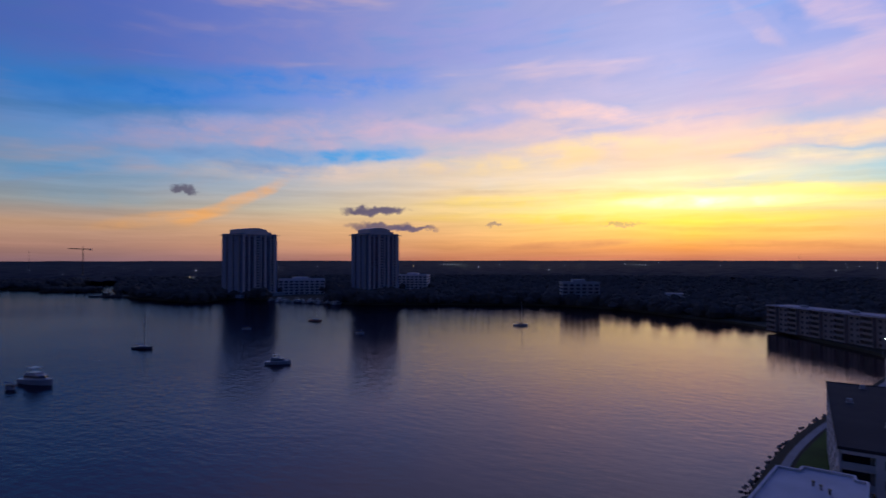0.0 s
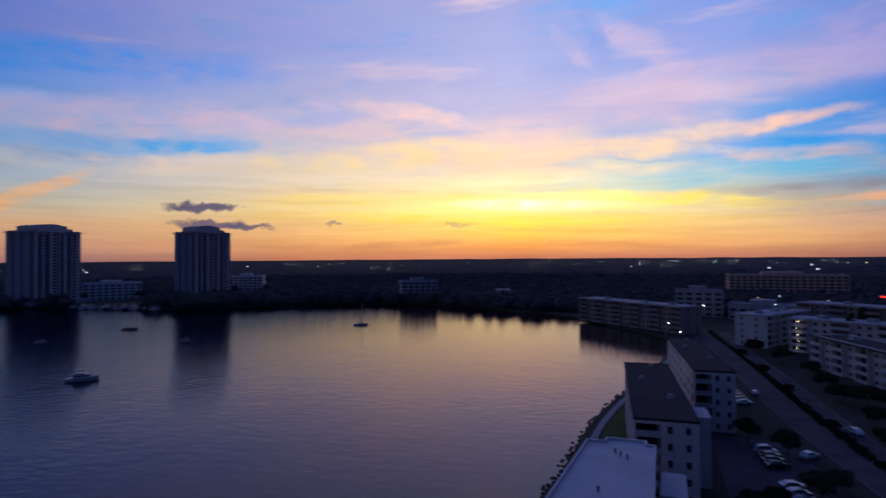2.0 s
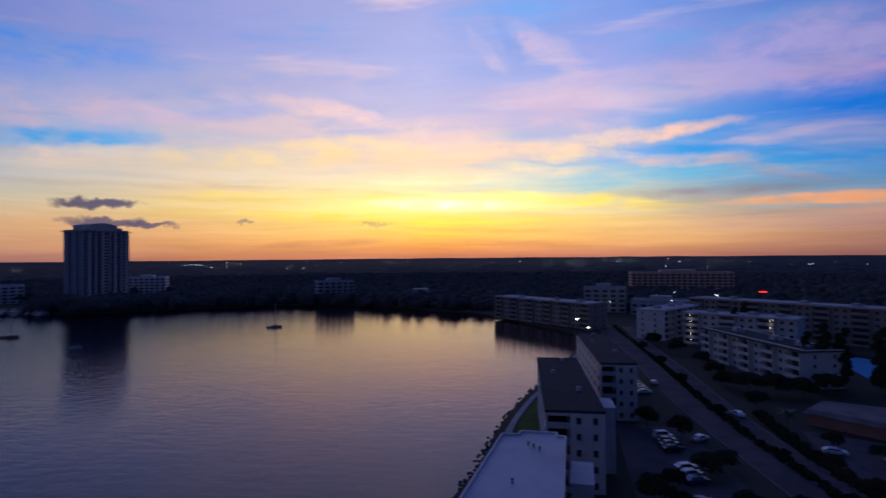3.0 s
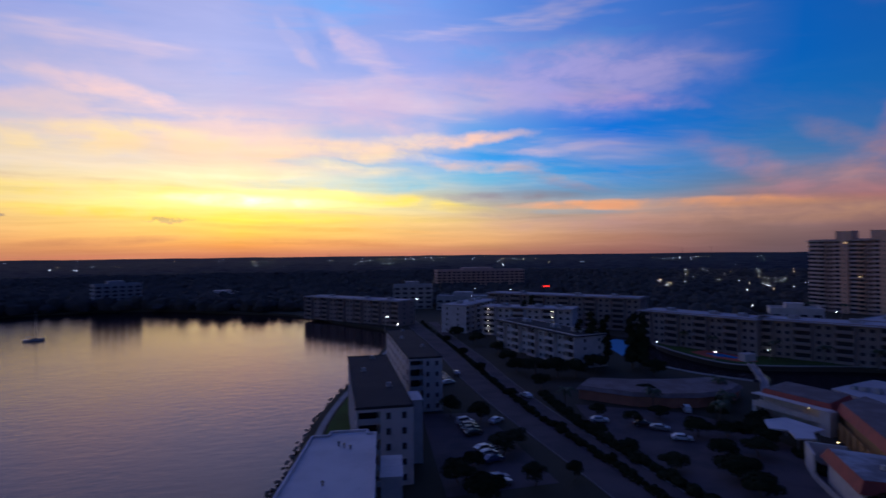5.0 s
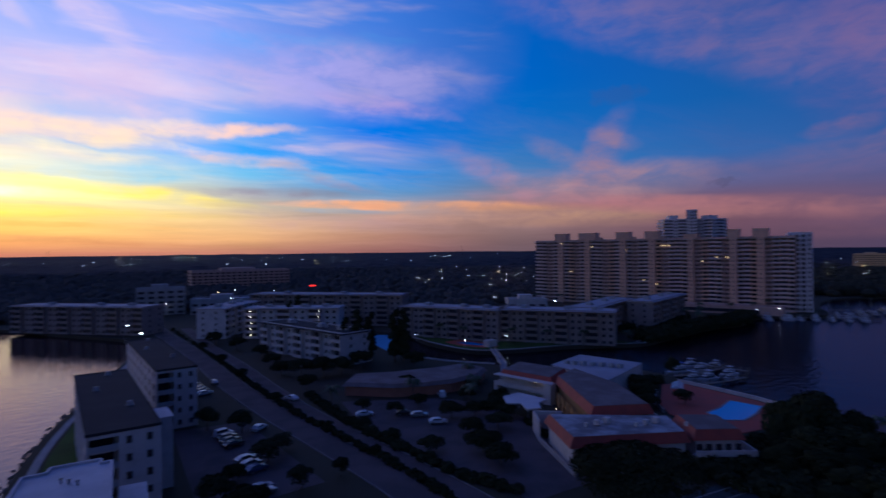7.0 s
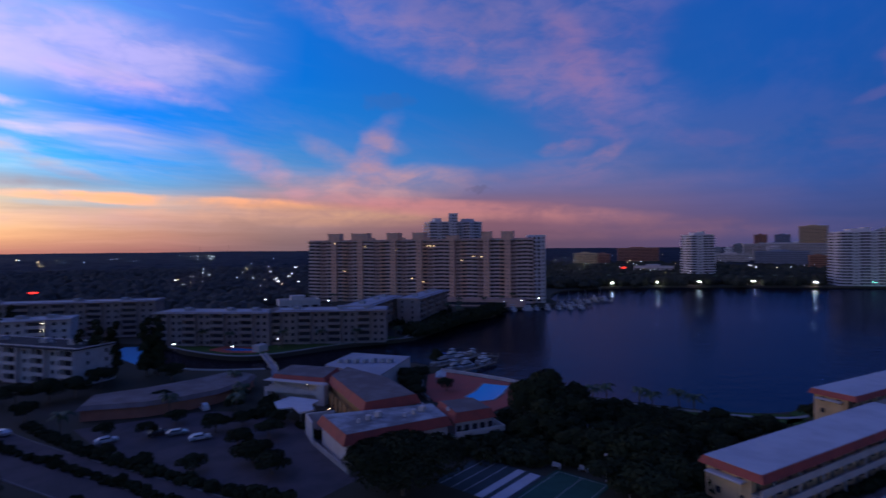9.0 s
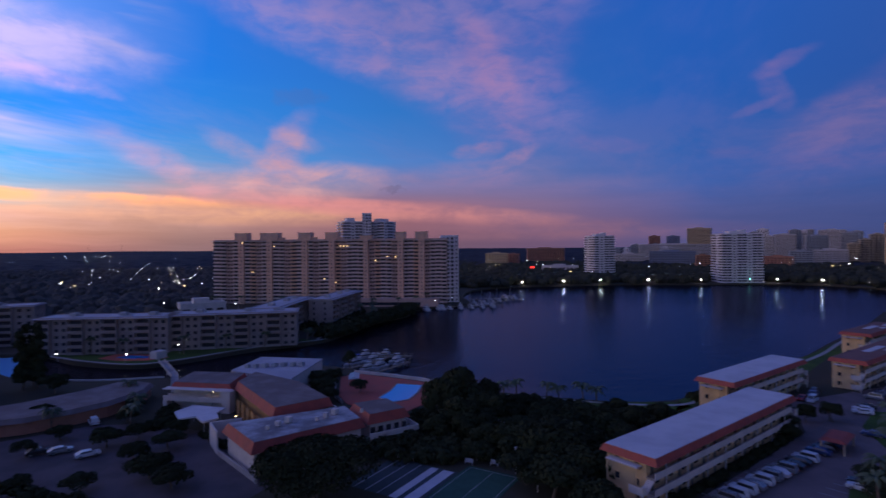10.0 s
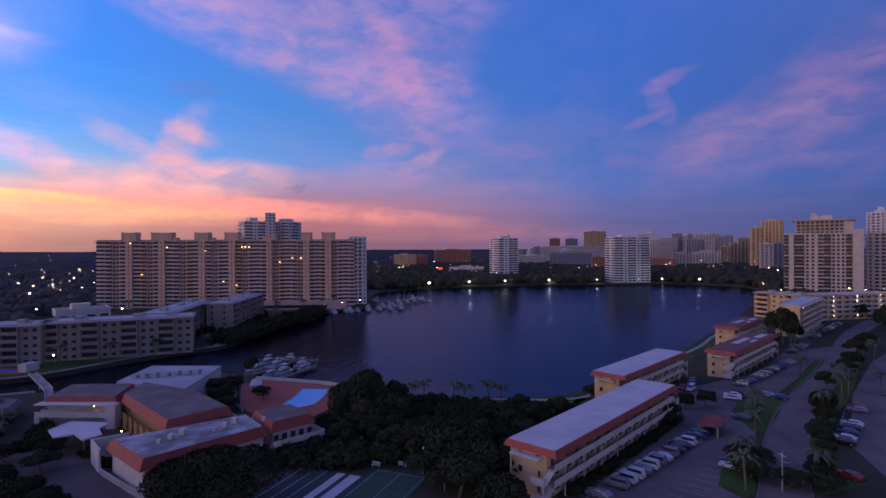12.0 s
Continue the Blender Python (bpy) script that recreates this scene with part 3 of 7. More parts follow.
EAST_SHORE = [(148, 252), (137, 228), (126, 190), (130, 165), (141, 145), (152, 128), (166, 120), (173, 104), (167, 76), (165, 58), (160, 48), (156, 38), (155, 6), (161, -12), (173, -20), (205, -41), (238, -64), (275, -84), (332, -116), (419, -160), (500, -215), (586, -228), (634, -226), (672, -175), (656, -100), (645, -43), (630, 10), (609, 52), (575, 105), (520, 140), (450, 132), (400, 112), (380, 118), (348, 136), (318, 130), (286, 135), (245, 133), (219, 133), (193, 150), (165, 161), (153, 172), (152, 199), (158, 222), (155, 240)]
west_line = [(p.x, p.y) for p in smooth_line(WEST_SHORE, 4, True)]
east_line = [(p.x, p.y) for p in smooth_line(EAST_SHORE, 4, True)]
RIM = 4800.0


def on_water(x, y):
    return inside(x, y, west_line) or inside(x, y, east_line)


def build_land():
    from mathutils.geometry import tessellate_polygon
    rim = [(RIM * math.cos(2 * math.pi * i / 64), RIM * math.sin(2 * math.pi * i / 64)) for i in range(64)]
    loops = [rim, west_line, east_line]
    flat = [p for loop in loops for p in loop]
    bm = bmesh.new()
    top = [bm.verts.new((x, y, G)) for x, y in flat]
    for tri in tessellate_polygon([[Vector((x, y, 0)) for x, y in loop] for loop in loops]):
        if len(set(tri)) == 3:
            bm.faces.new([top[i] for i in tri])
    start = len(rim)
    for loop in loops[1:]:
        low = [bm.verts.new((x, y, -2.0)) for x, y in loop]
        for i in range(len(loop)):
            j = (i + 1) % len(loop)
            bm.faces.new((top[start + i], top[start + j], low[j], low[i])).material_index = 1
        start += len(loop)
    single("ground", bm, [EARTH, EARTH], "dark flat land with seawalls round the bay", "ground", kind="structure")


build_land()
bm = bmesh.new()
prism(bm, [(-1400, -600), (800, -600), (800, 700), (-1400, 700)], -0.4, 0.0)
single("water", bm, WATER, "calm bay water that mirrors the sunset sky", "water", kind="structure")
bm = bmesh.new()
prism(bm, [(p.x, p.y) for p in smooth_line([(-845, 362), (-800, 372), (-770, 398), (-800, 410), (-850, 385)], 4, True)], -1.0, 0.9)
single("island_ground", bm, EARTH, "low wooded islet in the bay", "islet", kind="structure")
bm = bmesh.new()
for k in range(160):  # a far rise of trees that closes the view
    a0, a1 = 2 * math.pi * k / 160, 2 * math.pi * (k + 1) / 160
    z0, z1 = (30 + 5 * noise.noise((7 * math.cos(a) * 3, 7 * math.sin(a) * 3, 0)) for a in (a0, a1))
    v = [bm.verts.new((r * math.cos(a), r * math.sin(a), z)) for r, a, z in ((4550, a0, z0), (4550, a1, z1), (4150, a1, 1.0), (4150, a0, 1.0))]
    bm.faces.new(v)
single("backdrop", bm, WOODS_HAZE, "distant dark treeline along the horizon", "treeline", kind="structure")


# ---- building kit ----
def face_at(face, L, W, u, z, out=0.0):
    """The pose of an item on a wall: its x runs along the wall, its -y looks out."""
    turn, x, y = {"front": (0, u, -W / 2 - out), "back": (180, -u, W / 2 + out), "left": (-90, -L / 2 - out, -u), "right": (90, L / 2 + out, u)}[face]
    return pose(x, y, z, 0, 0, turn)


def window_mesh(w, h, trim, glass=None):
    """A pane set back in a moulded surround, in one piece."""
    def build(bm):
        t = 0.1
        rings = []
        for grow, y in ((t, 0.0), (t, -0.15), (0.0, -0.15), (0.0, -0.04)):
            rings.append([bm.verts.new((x, y, z)) for x, z in ((-w / 2 - grow, -grow), (w / 2 + grow, -grow), (w / 2 + grow, h + grow), (-w / 2 - grow, h + grow))])
        for r, q in zip(rings, rings[1:]):
            for i in range(4):
                bm.faces.new((r[i], r[(i + 1) % 4], q[(i + 1) % 4], q[i]))
        bm.faces.new(rings[-1]).material_index = 1
    return shared(("window", w, h, trim.name, glass.name if glass else ""), build, trim, glass or GLASS)


def balcony_mesh(w, deep, trim, rail=1.0):
    """A slab with a solid parapet before a wide glass door."""
    def build(bm):
        box(bm, -w / 2, w / 2, -deep, 0, -0.12, 0.12)
        box(bm, -w / 2, w / 2, -deep, -deep + 0.12, 0.12, rail)
        box(bm, -w / 2, -w / 2 + 0.12, -deep + 0.12, 0, 0.12, rail)
        box(bm, w / 2 - 0.12, w / 2, -deep + 0.12, 0, 0.12, rail)
        box(bm, -w / 2 + 0.3, w / 2 - 0.3, -0.06, 0, 0.15, 2.3, 1)
    return shared(("balcony", w, deep, trim.name, rail), build, trim, GLASS)


def rows_of(root, face, L, W, z0, storey, count, places, me, name, out=0.0, skip=None):
    """One item for every storey and place along a wall."""
    for s in range(count):
        for u in places:
            if skip and skip(s, u):
                continue
            piece(name, me, root, face_at(face, L, W, u, z0 + s * storey, out))


def joined_rows(root, name, spots, materials):
    """Many small alike items as one mesh: (face pose, width, height, depth, slot)."""
    verts, faces, slots = [], [], []
    for m, w, h, d, slot in spots:
        k = len(verts)
        verts += [(m @ Vector((x, y, z)))[:] for z in (0, h) for y in (-d, 0.05) for x in (-w / 2, w / 2)]
        faces += [tuple(k + i for i in q) for q in ((0, 2, 3, 1), (4, 5, 7, 6), (0, 1, 5, 4), (2, 6, 7, 3), (0, 4, 6, 2), (1, 3, 7, 5))]
        slots += [slot] * 6
    me = bpy.data.meshes.new(name)
    me.from_pydata(verts, [], faces)
    me.polygons.foreach_set("material_index", slots)
    for m in materials:
        me.materials.append(m)
    tagged(piece(name, me, root), kind="stuff")


def shell(root, L, W, h, wall, roof, parapet=0.9, z0=0.0):
    """The body of a block and its flat roof behind a parapet."""
    bm = bmesh.new()
    box(bm, -L / 2, L / 2, -W / 2, W / 2, z0, h)
    part("wall", bm, wall, root)
    bm = bmesh.new()
    box(bm, -L / 2 + 0.3, L / 2 - 0.3, -W / 2 + 0.3, W / 2 - 0.3, h, h + 0.12)
    part("roof", bm, roof, root)
    bm = bmesh.new()
    for a in ((-L / 2 - 0.1, L / 2 + 0.1, -W / 2 - 0.1, -W / 2 + 0.3), (-L / 2 - 0.1, L / 2 + 0.1, W / 2 - 0.3, W / 2 + 0.1), (-L / 2 - 0.1, -L / 2 + 0.3, -W / 2 + 0.3, W / 2 - 0.3), (L / 2 - 0.3, L / 2 + 0.1, -W / 2 + 0.3, W / 2 - 0.3)):
        box(bm, *a, h, h + parapet)
    part("parapet", bm, wall, root)


def spread(a, b, count):
    return [a + (b - a) * (i + 0.5) / count for i in range(count)]


OCCUPIED = []


def between(p, q, width, side):
    """Middle, turn and length of a block whose front wall runs from p to q; its depth lies to the left (side 1) of that way."""
    p, q = Vector(p), Vector(q)
    d = (q - p).normalized()
    c = (p + q) / 2 + Vector((-d.y, d.x)) * side * width / 2
    OCCUPIED.append((c.x, c.y, max(width, (q - p).length) / 2 + 6))
    return (c.x, c.y, G), math.degrees(math.atan2(d.y, d.x)), (q - p).length


def far_at(bearing, distance):
    """A place by its bearing to the right of +y and its distance from the look-out."""
    return Vector((distance * math.sin(radians(bearing)), distance * math.cos(radians(bearing))))


# ---- the two glass towers over the west shore ----
def shore_tower(corner, d, L, W, label):
    p = Vector(corner)
    q = p + Vector(d).normalized() * L
    at, turn, L = between(p, q, W, 1)
    root = thing("apartment_tower", at, turn, label, "tower", "towers on the far shore")
    h, storey, count = 70.0, 3.04, 22
    shell(root, L, W, h, SLATE, ROOF_DARK, 1.2)
    bm = bmesh.new()
    box(bm, -L * 0.42, L * 0.20, -W / 2 - 0.6, W * 0.25, h + 0.15, h + 5.6)
    box(bm, L * 0.22, L * 0.40, -W * 0.38, W * 0.2, h + 0.15, h + 3.6)
    part("rooftop_crown", bm, WHITE, root, "pale stepped crown on the roof")
    bm = bmesh.new()
    line = [(-L * 0.42 + L * 0.62 * i / 10, h + 5.6 + 2.0 * math.sin(math.pi * i / 10)) for i in range(11)]
    low = [[bm.verts.new((x, y, z)) for x, z in ([(line[0][0], h + 5.55)] + line + [(line[-1][0], h + 5.55)])] for y in (-W / 2 - 0.6, W * 0.25)]
    bm.faces.new(low[0]), bm.faces.new(low[1][::-1])
    for i in range(len(low[0]) - 1):
        bm.faces.new((low[0][i], low[1][i], low[1][i + 1], low[0][i + 1]))
    part("barrel_roof", bm, WHITE, root)
    bm = bmesh.new()
    box(bm, -L / 2 - 2.2, L / 2 + 2.2, -W / 2 - 2.0, W / 2 + 2.0, h - 0.5, h - 0.1)
    part("roof_slab", bm, WHITE, root)
    fins = bmesh.new
    for u, w in ((-0.44, 2.6), (-0.30, 1.4), (-0.14, 3.0), (0.03, 1.2), (0.15, 3.0), (0.30, 1.4), (0.42, 2.4)):
        bm = fins()
        box(bm, u * L - w / 2, u * L + w / 2, -W / 2 - 1.0, -W / 2, 3.0, h - 0.5)
        part("pilaster", bm, WHITE, root)
    for u, w in ((-0.40, 1.4), (-0.08, 1.2), (0.26, 1.2)):
        bm = fins()
        box(bm, -L / 2 - 0.8, -L / 2, u * W - w / 2, u * W + w / 2, 3.0, h - 0.5)
        part("pilaster", bm, GREY, root)
    glass = window_mesh(3.4, 2.0, SLATE)
    rows_of(root, "front", L, W, 4.0, storey, count - 1, [-0.37 * L, -0.22 * L, 0.09 * L, 0.225 * L], glass, "window")
    rows_of(root, "front", L, W, 4.0, storey, count - 1, [-0.055 * L, 0.36 * L], balcony_mesh(3.8, 1.6, WHITE), "balcony")
    rows_of(root, "left", L, W, 4.0, storey, count - 1, [-0.22 * W, 0.10 * W], window_mesh(3.0, 1.9, SLATE), "window")
    rows_of(root, "left", L, W, 4.0, storey, count - 1, [0.42 * W], balcony_mesh(4.0, 1.7, GREY), "balcony")
    rows_of(root, "right", L, W, 4.0, storey, count - 1, [-0.40 * W], balcony_mesh(4.0, 1.9, WHITE), "balcony")
    bm = bmesh.new()
    box(bm, -L / 2 - 6, L / 2 + 6, -W / 2 - 8, W / 2 + 4, 0, 3.4)
    part("podium", bm, GREY, root)


shore_tower((-494, 406), (0.077, 0.997), 48, 36, "dark blue-grey apartment tower with pale vertical fins")
shore_tower((-377, 480), (0.289, 0.957), 44, 32, "dark apartment tower with pale fins and balconies")


# ---- generic blocks ----
def slab_block(p, q, W, storeys, label, wall=BEIGE, roof=ROOF_GREY, bays=8, storey=2.85, overhang=0.6, group="five-storey apartment slabs", ends=True, lit=()):
    """A walk-up slab: loggia bays between plain bays with two windows."""
    at, turn, L = between(p, q, W, 1)
    root = thing("apartment_block", at, turn, label, "apartment building", group)
    h = storeys * storey + 0.5
    shell(root, L, W, h, wall, roof, 0.35)
    bm = bmesh.new()
    box(bm, -L / 2 - overhang, L / 2 + overhang, -W / 2 - overhang - 1.2, W / 2 + overhang, h - 0.25, h + 0.05)
    part("roof_slab", bm, roof, root)
    step_u = L / bays
    for face in ("front",):
        for b in range(bays):
            u = -L / 2 + (b + 0.5) * step_u
            if b % 2:
                rows_of(root, face, L, W, 0.9, storey, storeys, [u - step_u * 0.22, u + step_u * 0.22], window_mesh(1.5, 1.2, wall), "window")
            else:
                rows_of(root, face, L, W, 0.25, storey, storeys, [u], balcony_mesh(round(step_u * 0.86, 1), 1.5, wall), "balcony")
                bm = bmesh.new()
                sign = -1 if face == "front" else 1
                for e in (-1, 1):
                    x = u + e * step_u * 0.45
                    x = x if face == "front" else -x
                    y0, y1 = sorted((sign * W / 2, sign * (W / 2 + 1.6)))
                    box(bm, x - 0.15, x + 0.15, y0, y1, 0, h - 0.3)
                part("side_wall", bm, wall, root)
    if ends:
        for face in ("left", "right"):
            rows_of(root, face, L, W, 0.9, storey, storeys, [-W * 0.25, W * 0.25], window_mesh(1.0, 1.2, wall), "window")
    unit = shared(("roof_unit",), lambda bm: box(bm, -1.4, 1.4, -1.2, 1.6, 0, 1.35), GREY)
    small = shared(("vent_box",), lambda bm: box(bm, -0.5, 0.5, -0.5, 0.5, 0, 0.75), GREY)
    for x in (-L * 0.28, L * 0.1, L * 0.33):
        piece("roof_unit", unit, root, pose(x, 0, h + 0.15))
        piece("vent_box", small, root, pose(x + 2.7, 0, h + 0.15))
    return root, L, h


# West bank, near the look-out.
slab_block((4, 380), (57, 316), 14, 5, "long five-storey apartment slab with pale walls beside the bay", bays=11)
slab_block((84, 277), (113, 309), 13, 5, "pale five-storey apartment block seen at its end wall", wall=NEAR_WHITE, bays=6)
slab_block((88.5, 235), (97.5, 179), 13, 4, "cream four-storey apartment block with a dark roof", wall=NEAR_WHITE, roof=ROOF_DARK, bays=9)
nc_block, nc_L, nc_h = slab_block((92.6, 271), (128, 240), 12, 5, "pale five-storey apartment block with lit stair landings", wall=NEAR_WHITE, bays=6)
slab_block((115, 325), (174, 252), 14, 6, "long pale apartment slab behind dark pines", bays=12)
# The slab in two wings over the canal, and the two behind it.
slab_block((156, 226), (176, 178), 14, 5, "five-storey apartment slab with balconies over the canal", bays=8)
slab_block((179, 182), (206, 136.5), 14, 5, "five-storey apartment slab with balconies beside a seawall lawn", bays=8)
slab_block((212.5, 152.0), (271, 169.5), 13, 5, "five-storey apartment slab with a pale roof", bays=8)
slab_block((257, 149.5), (318, 162.5), 12, 5, "five-storey apartment slab with a pale roof near the shore", bays=8)


def gallery_slab(p, q, W, storeys, label, group, storey=2.75):
    """A slab with open walkways along its front."""
    at, turn, L = between(p, q, W, 1)
    root = thing("gallery_block", at, turn, label, "apartment building", group)
    h = storeys * storey + 0.6
    shell(root, L, W, h, CREAM_WALL, ROOF_PALE, 0.5)
    deep = 1.7
    for s in range(storeys):
        z = s * storey
        bm = bmesh.new()
        box(bm, -L / 2, L / 2, -W / 2 - deep, -W / 2, z - 0.1 if s else 0.02, z + 0.12)
        part("walkway", bm, CONCRETE, root)
        if s:
            bm = bmesh.new()
            box(bm, -L / 2, L / 2, -W / 2 - deep, -W / 2 - deep + 0.14, z + 0.12, z + 1.15)
            part("walkway_parapet", bm, WHITE, root)
    bm = bmesh.new()
    box(bm, -L / 2, L / 2, -W / 2 - deep, -W / 2, h - 0.3, h + 0.1)
    part("walkway_roof", bm, WHITE, root)
    doors = int(L / 5)
    rows_of(root, "front", L, W, 0.2, storey, storeys, spread(-L / 2, L / 2, doors), shared(("door",), lambda bm: (box(bm, -0.48, 0.48, -0.07, 0, 0, 2.05), box(bm, 0.9, 2.2, -0.09, 0, 0.8, 2.0, 1)), WOOD, GLASS), "door_and_window")
    lamp = shared(("wall_lamp",), lambda bm: box(bm, -0.13, 0.13, -0.2, 0, 0, 0.24), LAMP_SMALL)
    rows_of(root, "front", L, W, 2.2, storey, storeys, spread(-L / 2, L / 2, max(2, int(L / 14))), lamp, "wall_lamp")
    for face in ("left", "right"):
        rows_of(root, face, L, W, 0.9, storey, storeys, [0.0], window_mesh(1.0, 1.2, CREAM_WALL), "window")
    return root, L, h


gallery_slab((275, -125), (322, -157), 10, 5, "cream gallery apartment block with lit open walkways", "gallery apartment blocks")
gallery_slab((334, -150), (360, -214), 11, 5, "long gallery apartment block with rows of lights on its walkways", "gallery apartment blocks")
slab_block((356, -137), (332, -152), 12, 5, "ochre-lit end block beside the gallery building", wall=CREAM_WALL, bays=3, group="gallery apartment blocks")


# ---- the near slabs with dark roofs and the white roof under the look-out ----
def near_slab(p, q, W, storeys, label, roof):
    """A narrow slab seen from above its short south wall; p to q is its south wall."""
    p, q = Vector(p), Vector(q)
    at, turn, L = between(p, q, W, 1)
    root = thing("apartment_block", at, turn, label, "apartment building", "near apartment slabs")
    storey = 2.86
    h = storeys * storey + 0.2
    half, deep = L / 2, 3.2
    notch = -half + L * 0.42
    bm = bmesh.new()
    prism(bm, [(-half, -W / 2 + deep), (notch, -W / 2 + deep), (notch, -W / 2), (half, -W / 2), (half, W / 2), (-half, W / 2)], 0, h)
    part("wall", bm, NEAR_WHITE, root)
    bm = bmesh.new()
    box(bm, -half + 0.1, half - 0.1, -W / 2 + 0.1, W / 2 - 0.1, h + 0.004, h + 0.15)
    part("roof", bm, roof, root)
    bm = bmesh.new()
    for x0, x1, y0, y1 in ((-half - 0.12, -half + 0.1, -W / 2 - 0.12, W / 2 + 0.12), (half - 0.1, half + 0.12, -W / 2 - 0.12, W / 2 + 0.12), (-half + 0.1, half - 0.1, -W / 2 - 0.12, -W / 2 + 0.1), (-half + 0.1, half - 0.1, W / 2 - 0.1, W / 2 + 0.12)):
        box(bm, x0, x1, y0, y1, h - 0.2, h + 0.28)
    part("roof_edge", bm, roof, root)
    bm = bmesh.new()
    box(bm, -half, notch, -W / 2, -W / 2 + 0.3, h - 0.75, h - 0.21)
    box(bm, -half, -half + 0.3, -W / 2, -W / 2 + deep, 0, h - 0.21)
    part("corner_frame", bm, NEAR_WHITE, root)
    for s in range(storeys):  # loggias in the recessed corner
        z = s * storey
        bm = bmesh.new()
        box(bm, -half + 0.31, notch - 0.02, -W / 2 + 0.02, -W / 2 + deep - 0.02, z + 0.02, z + 0.2)
        part("loggia_floor", bm, CONCRETE, root)
        bm = bmesh.new()
        box(bm, -half + 0.31, notch - 0.02, -W / 2 + 0.02, -W / 2 + 0.12, z + 0.2, z + 1.15)
        part("loggia_parapet", bm, GREY, root)
        bm = bmesh.new()
        box(bm, -half + 0.6, notch - 0.4, -W / 2 + deep - 0.05, -W / 2 + deep, z + 0.25, z + 2.3)
        part("glass_door", bm, GLASS, root)
    rows_of(root, "front", L, W, 0.9, storey, storeys, [L * 0.06, L * 0.34], window_mesh(0.75, 1.15, GREY), "window")
    count = int(W / 3.4)
    rows_of(root, "right", L, W, 0.9, storey, storeys, spread(-W / 2, W / 2, count), window_mesh(1.1, 1.2, NEAR_WHITE), "window")
    rows_of(root, "left", L, W, 0.9, storey, storeys, spread(-W / 2 + deep, W / 2, count // 2), window_mesh(2.2, 1.5, NEAR_WHITE), "window")
    unit = shared(("roof_unit_small",), lambda bm: (box(bm, -0.6, 0.6, -0.5, 0.5, 0, 0.12), box(bm, -0.45, 0.45, -0.38, 0.38, 0.12, 0.8)), GREY)
    for x, y in ((0.1, 0.42), (-0.2, 0.12), (0.22, -0.2)):
        piece("roof_vent", unit, root, pose(x * L, y * W, h + 0.15))
    return root, L, h


near_slab((9.7, 99.6), (20.1, 99.0), 51, 5, "five-storey white apartment slab with a dark felt roof", ROOF_DARK)
near_slab((28.2, 143.6), (37.2, 143.2), 55, 5, "five-storey white apartment slab with a dark roof farther along the bay", ROOF_DARK)
for x, y, wide, long, h, turn in ((22.6, 112.0, 3.2, 7.0, 12.6, -4), (12.9, 80.0, 3.0, 8.0, 11.0, -9)):
    bm = bmesh.new()
    box(bm, -wide / 2, wide / 2, -long / 2, long / 2, 0, h)
    box(bm, -wide / 2 - 0.15, wide / 2 + 0.15, -long / 2 - 0.15, long / 2 + 0.15, h, h + 0.3)
    single("stair_tower", bm, NEAR_WHITE, "pale stair tower beside the apartment slab", "stair tower", m=pose(x, y, G, 0, 0, turn))


def white_block():
    """The block under the look-out: a stepped outline, a membrane roof and a low upstand round it."""
    root = thing("apartment_block", (2, 66, G), 0, "white apartment slab with a pale membrane roof", "apartment building", "near apartment slabs")
    outline = [(-9.6, -20), (3.5, -20), (9.3, 19.5), (8.1, 19.6), (8.2, 21.2), (2.7, 21.8), (2.2, 20.1), (-0.3, 20.3)]
    OCCUPIED.append((2, 66, 28))
    bm = bmesh.new()
    prism(bm, outline, 0, 14.3)
    part("wall", bm, NEAR_WHITE, root)
    bm = bmesh.new()
    prism(bm, [(x * 0.985, y * 0.995) for x, y in outline], 14.304, 14.42)
    part("roof", bm, ROOF_PALE, root)
    for k, (a, b) in enumerate(zip(outline, outline[1:] + outline[:1])):
        bm = bmesh.new()
        ribbon(bm, [Vector(a), Vector(b)], 0.34, 14.0, 14.72 + 0.002 * (k % 2))
        part("roof_upstand", bm, ROOF_PALE, root)
    vent = shared(("roof_vent_pipe",), lambda bm: (rod(bm, (0, 0, 0), (0, 0, 0.5), 0.12), rod(bm, (0, 0, 0.5), (0, 0, 0.62), 0.22)), DARK_METAL)
    for x, y in ((3.4, 15.6), (4.9, 13.6), (4.1, 14.6), (0.5, 2.0)):
        piece("roof_vent", vent, root, pose(x, y, 14.42))
    for s in range(5):
        for k in range(6):
            a, b = Vector((3.5, -20)), Vector((9.3, 19.5))
            p = a.lerp(b, (k + 0.5) / 6)
            piece("window", window_mesh(1.1, 1.2, NEAR_WHITE), root, pose(p.x, p.y, 0.9 + 2.82 * s, 0, 0, 81.6))


white_block()


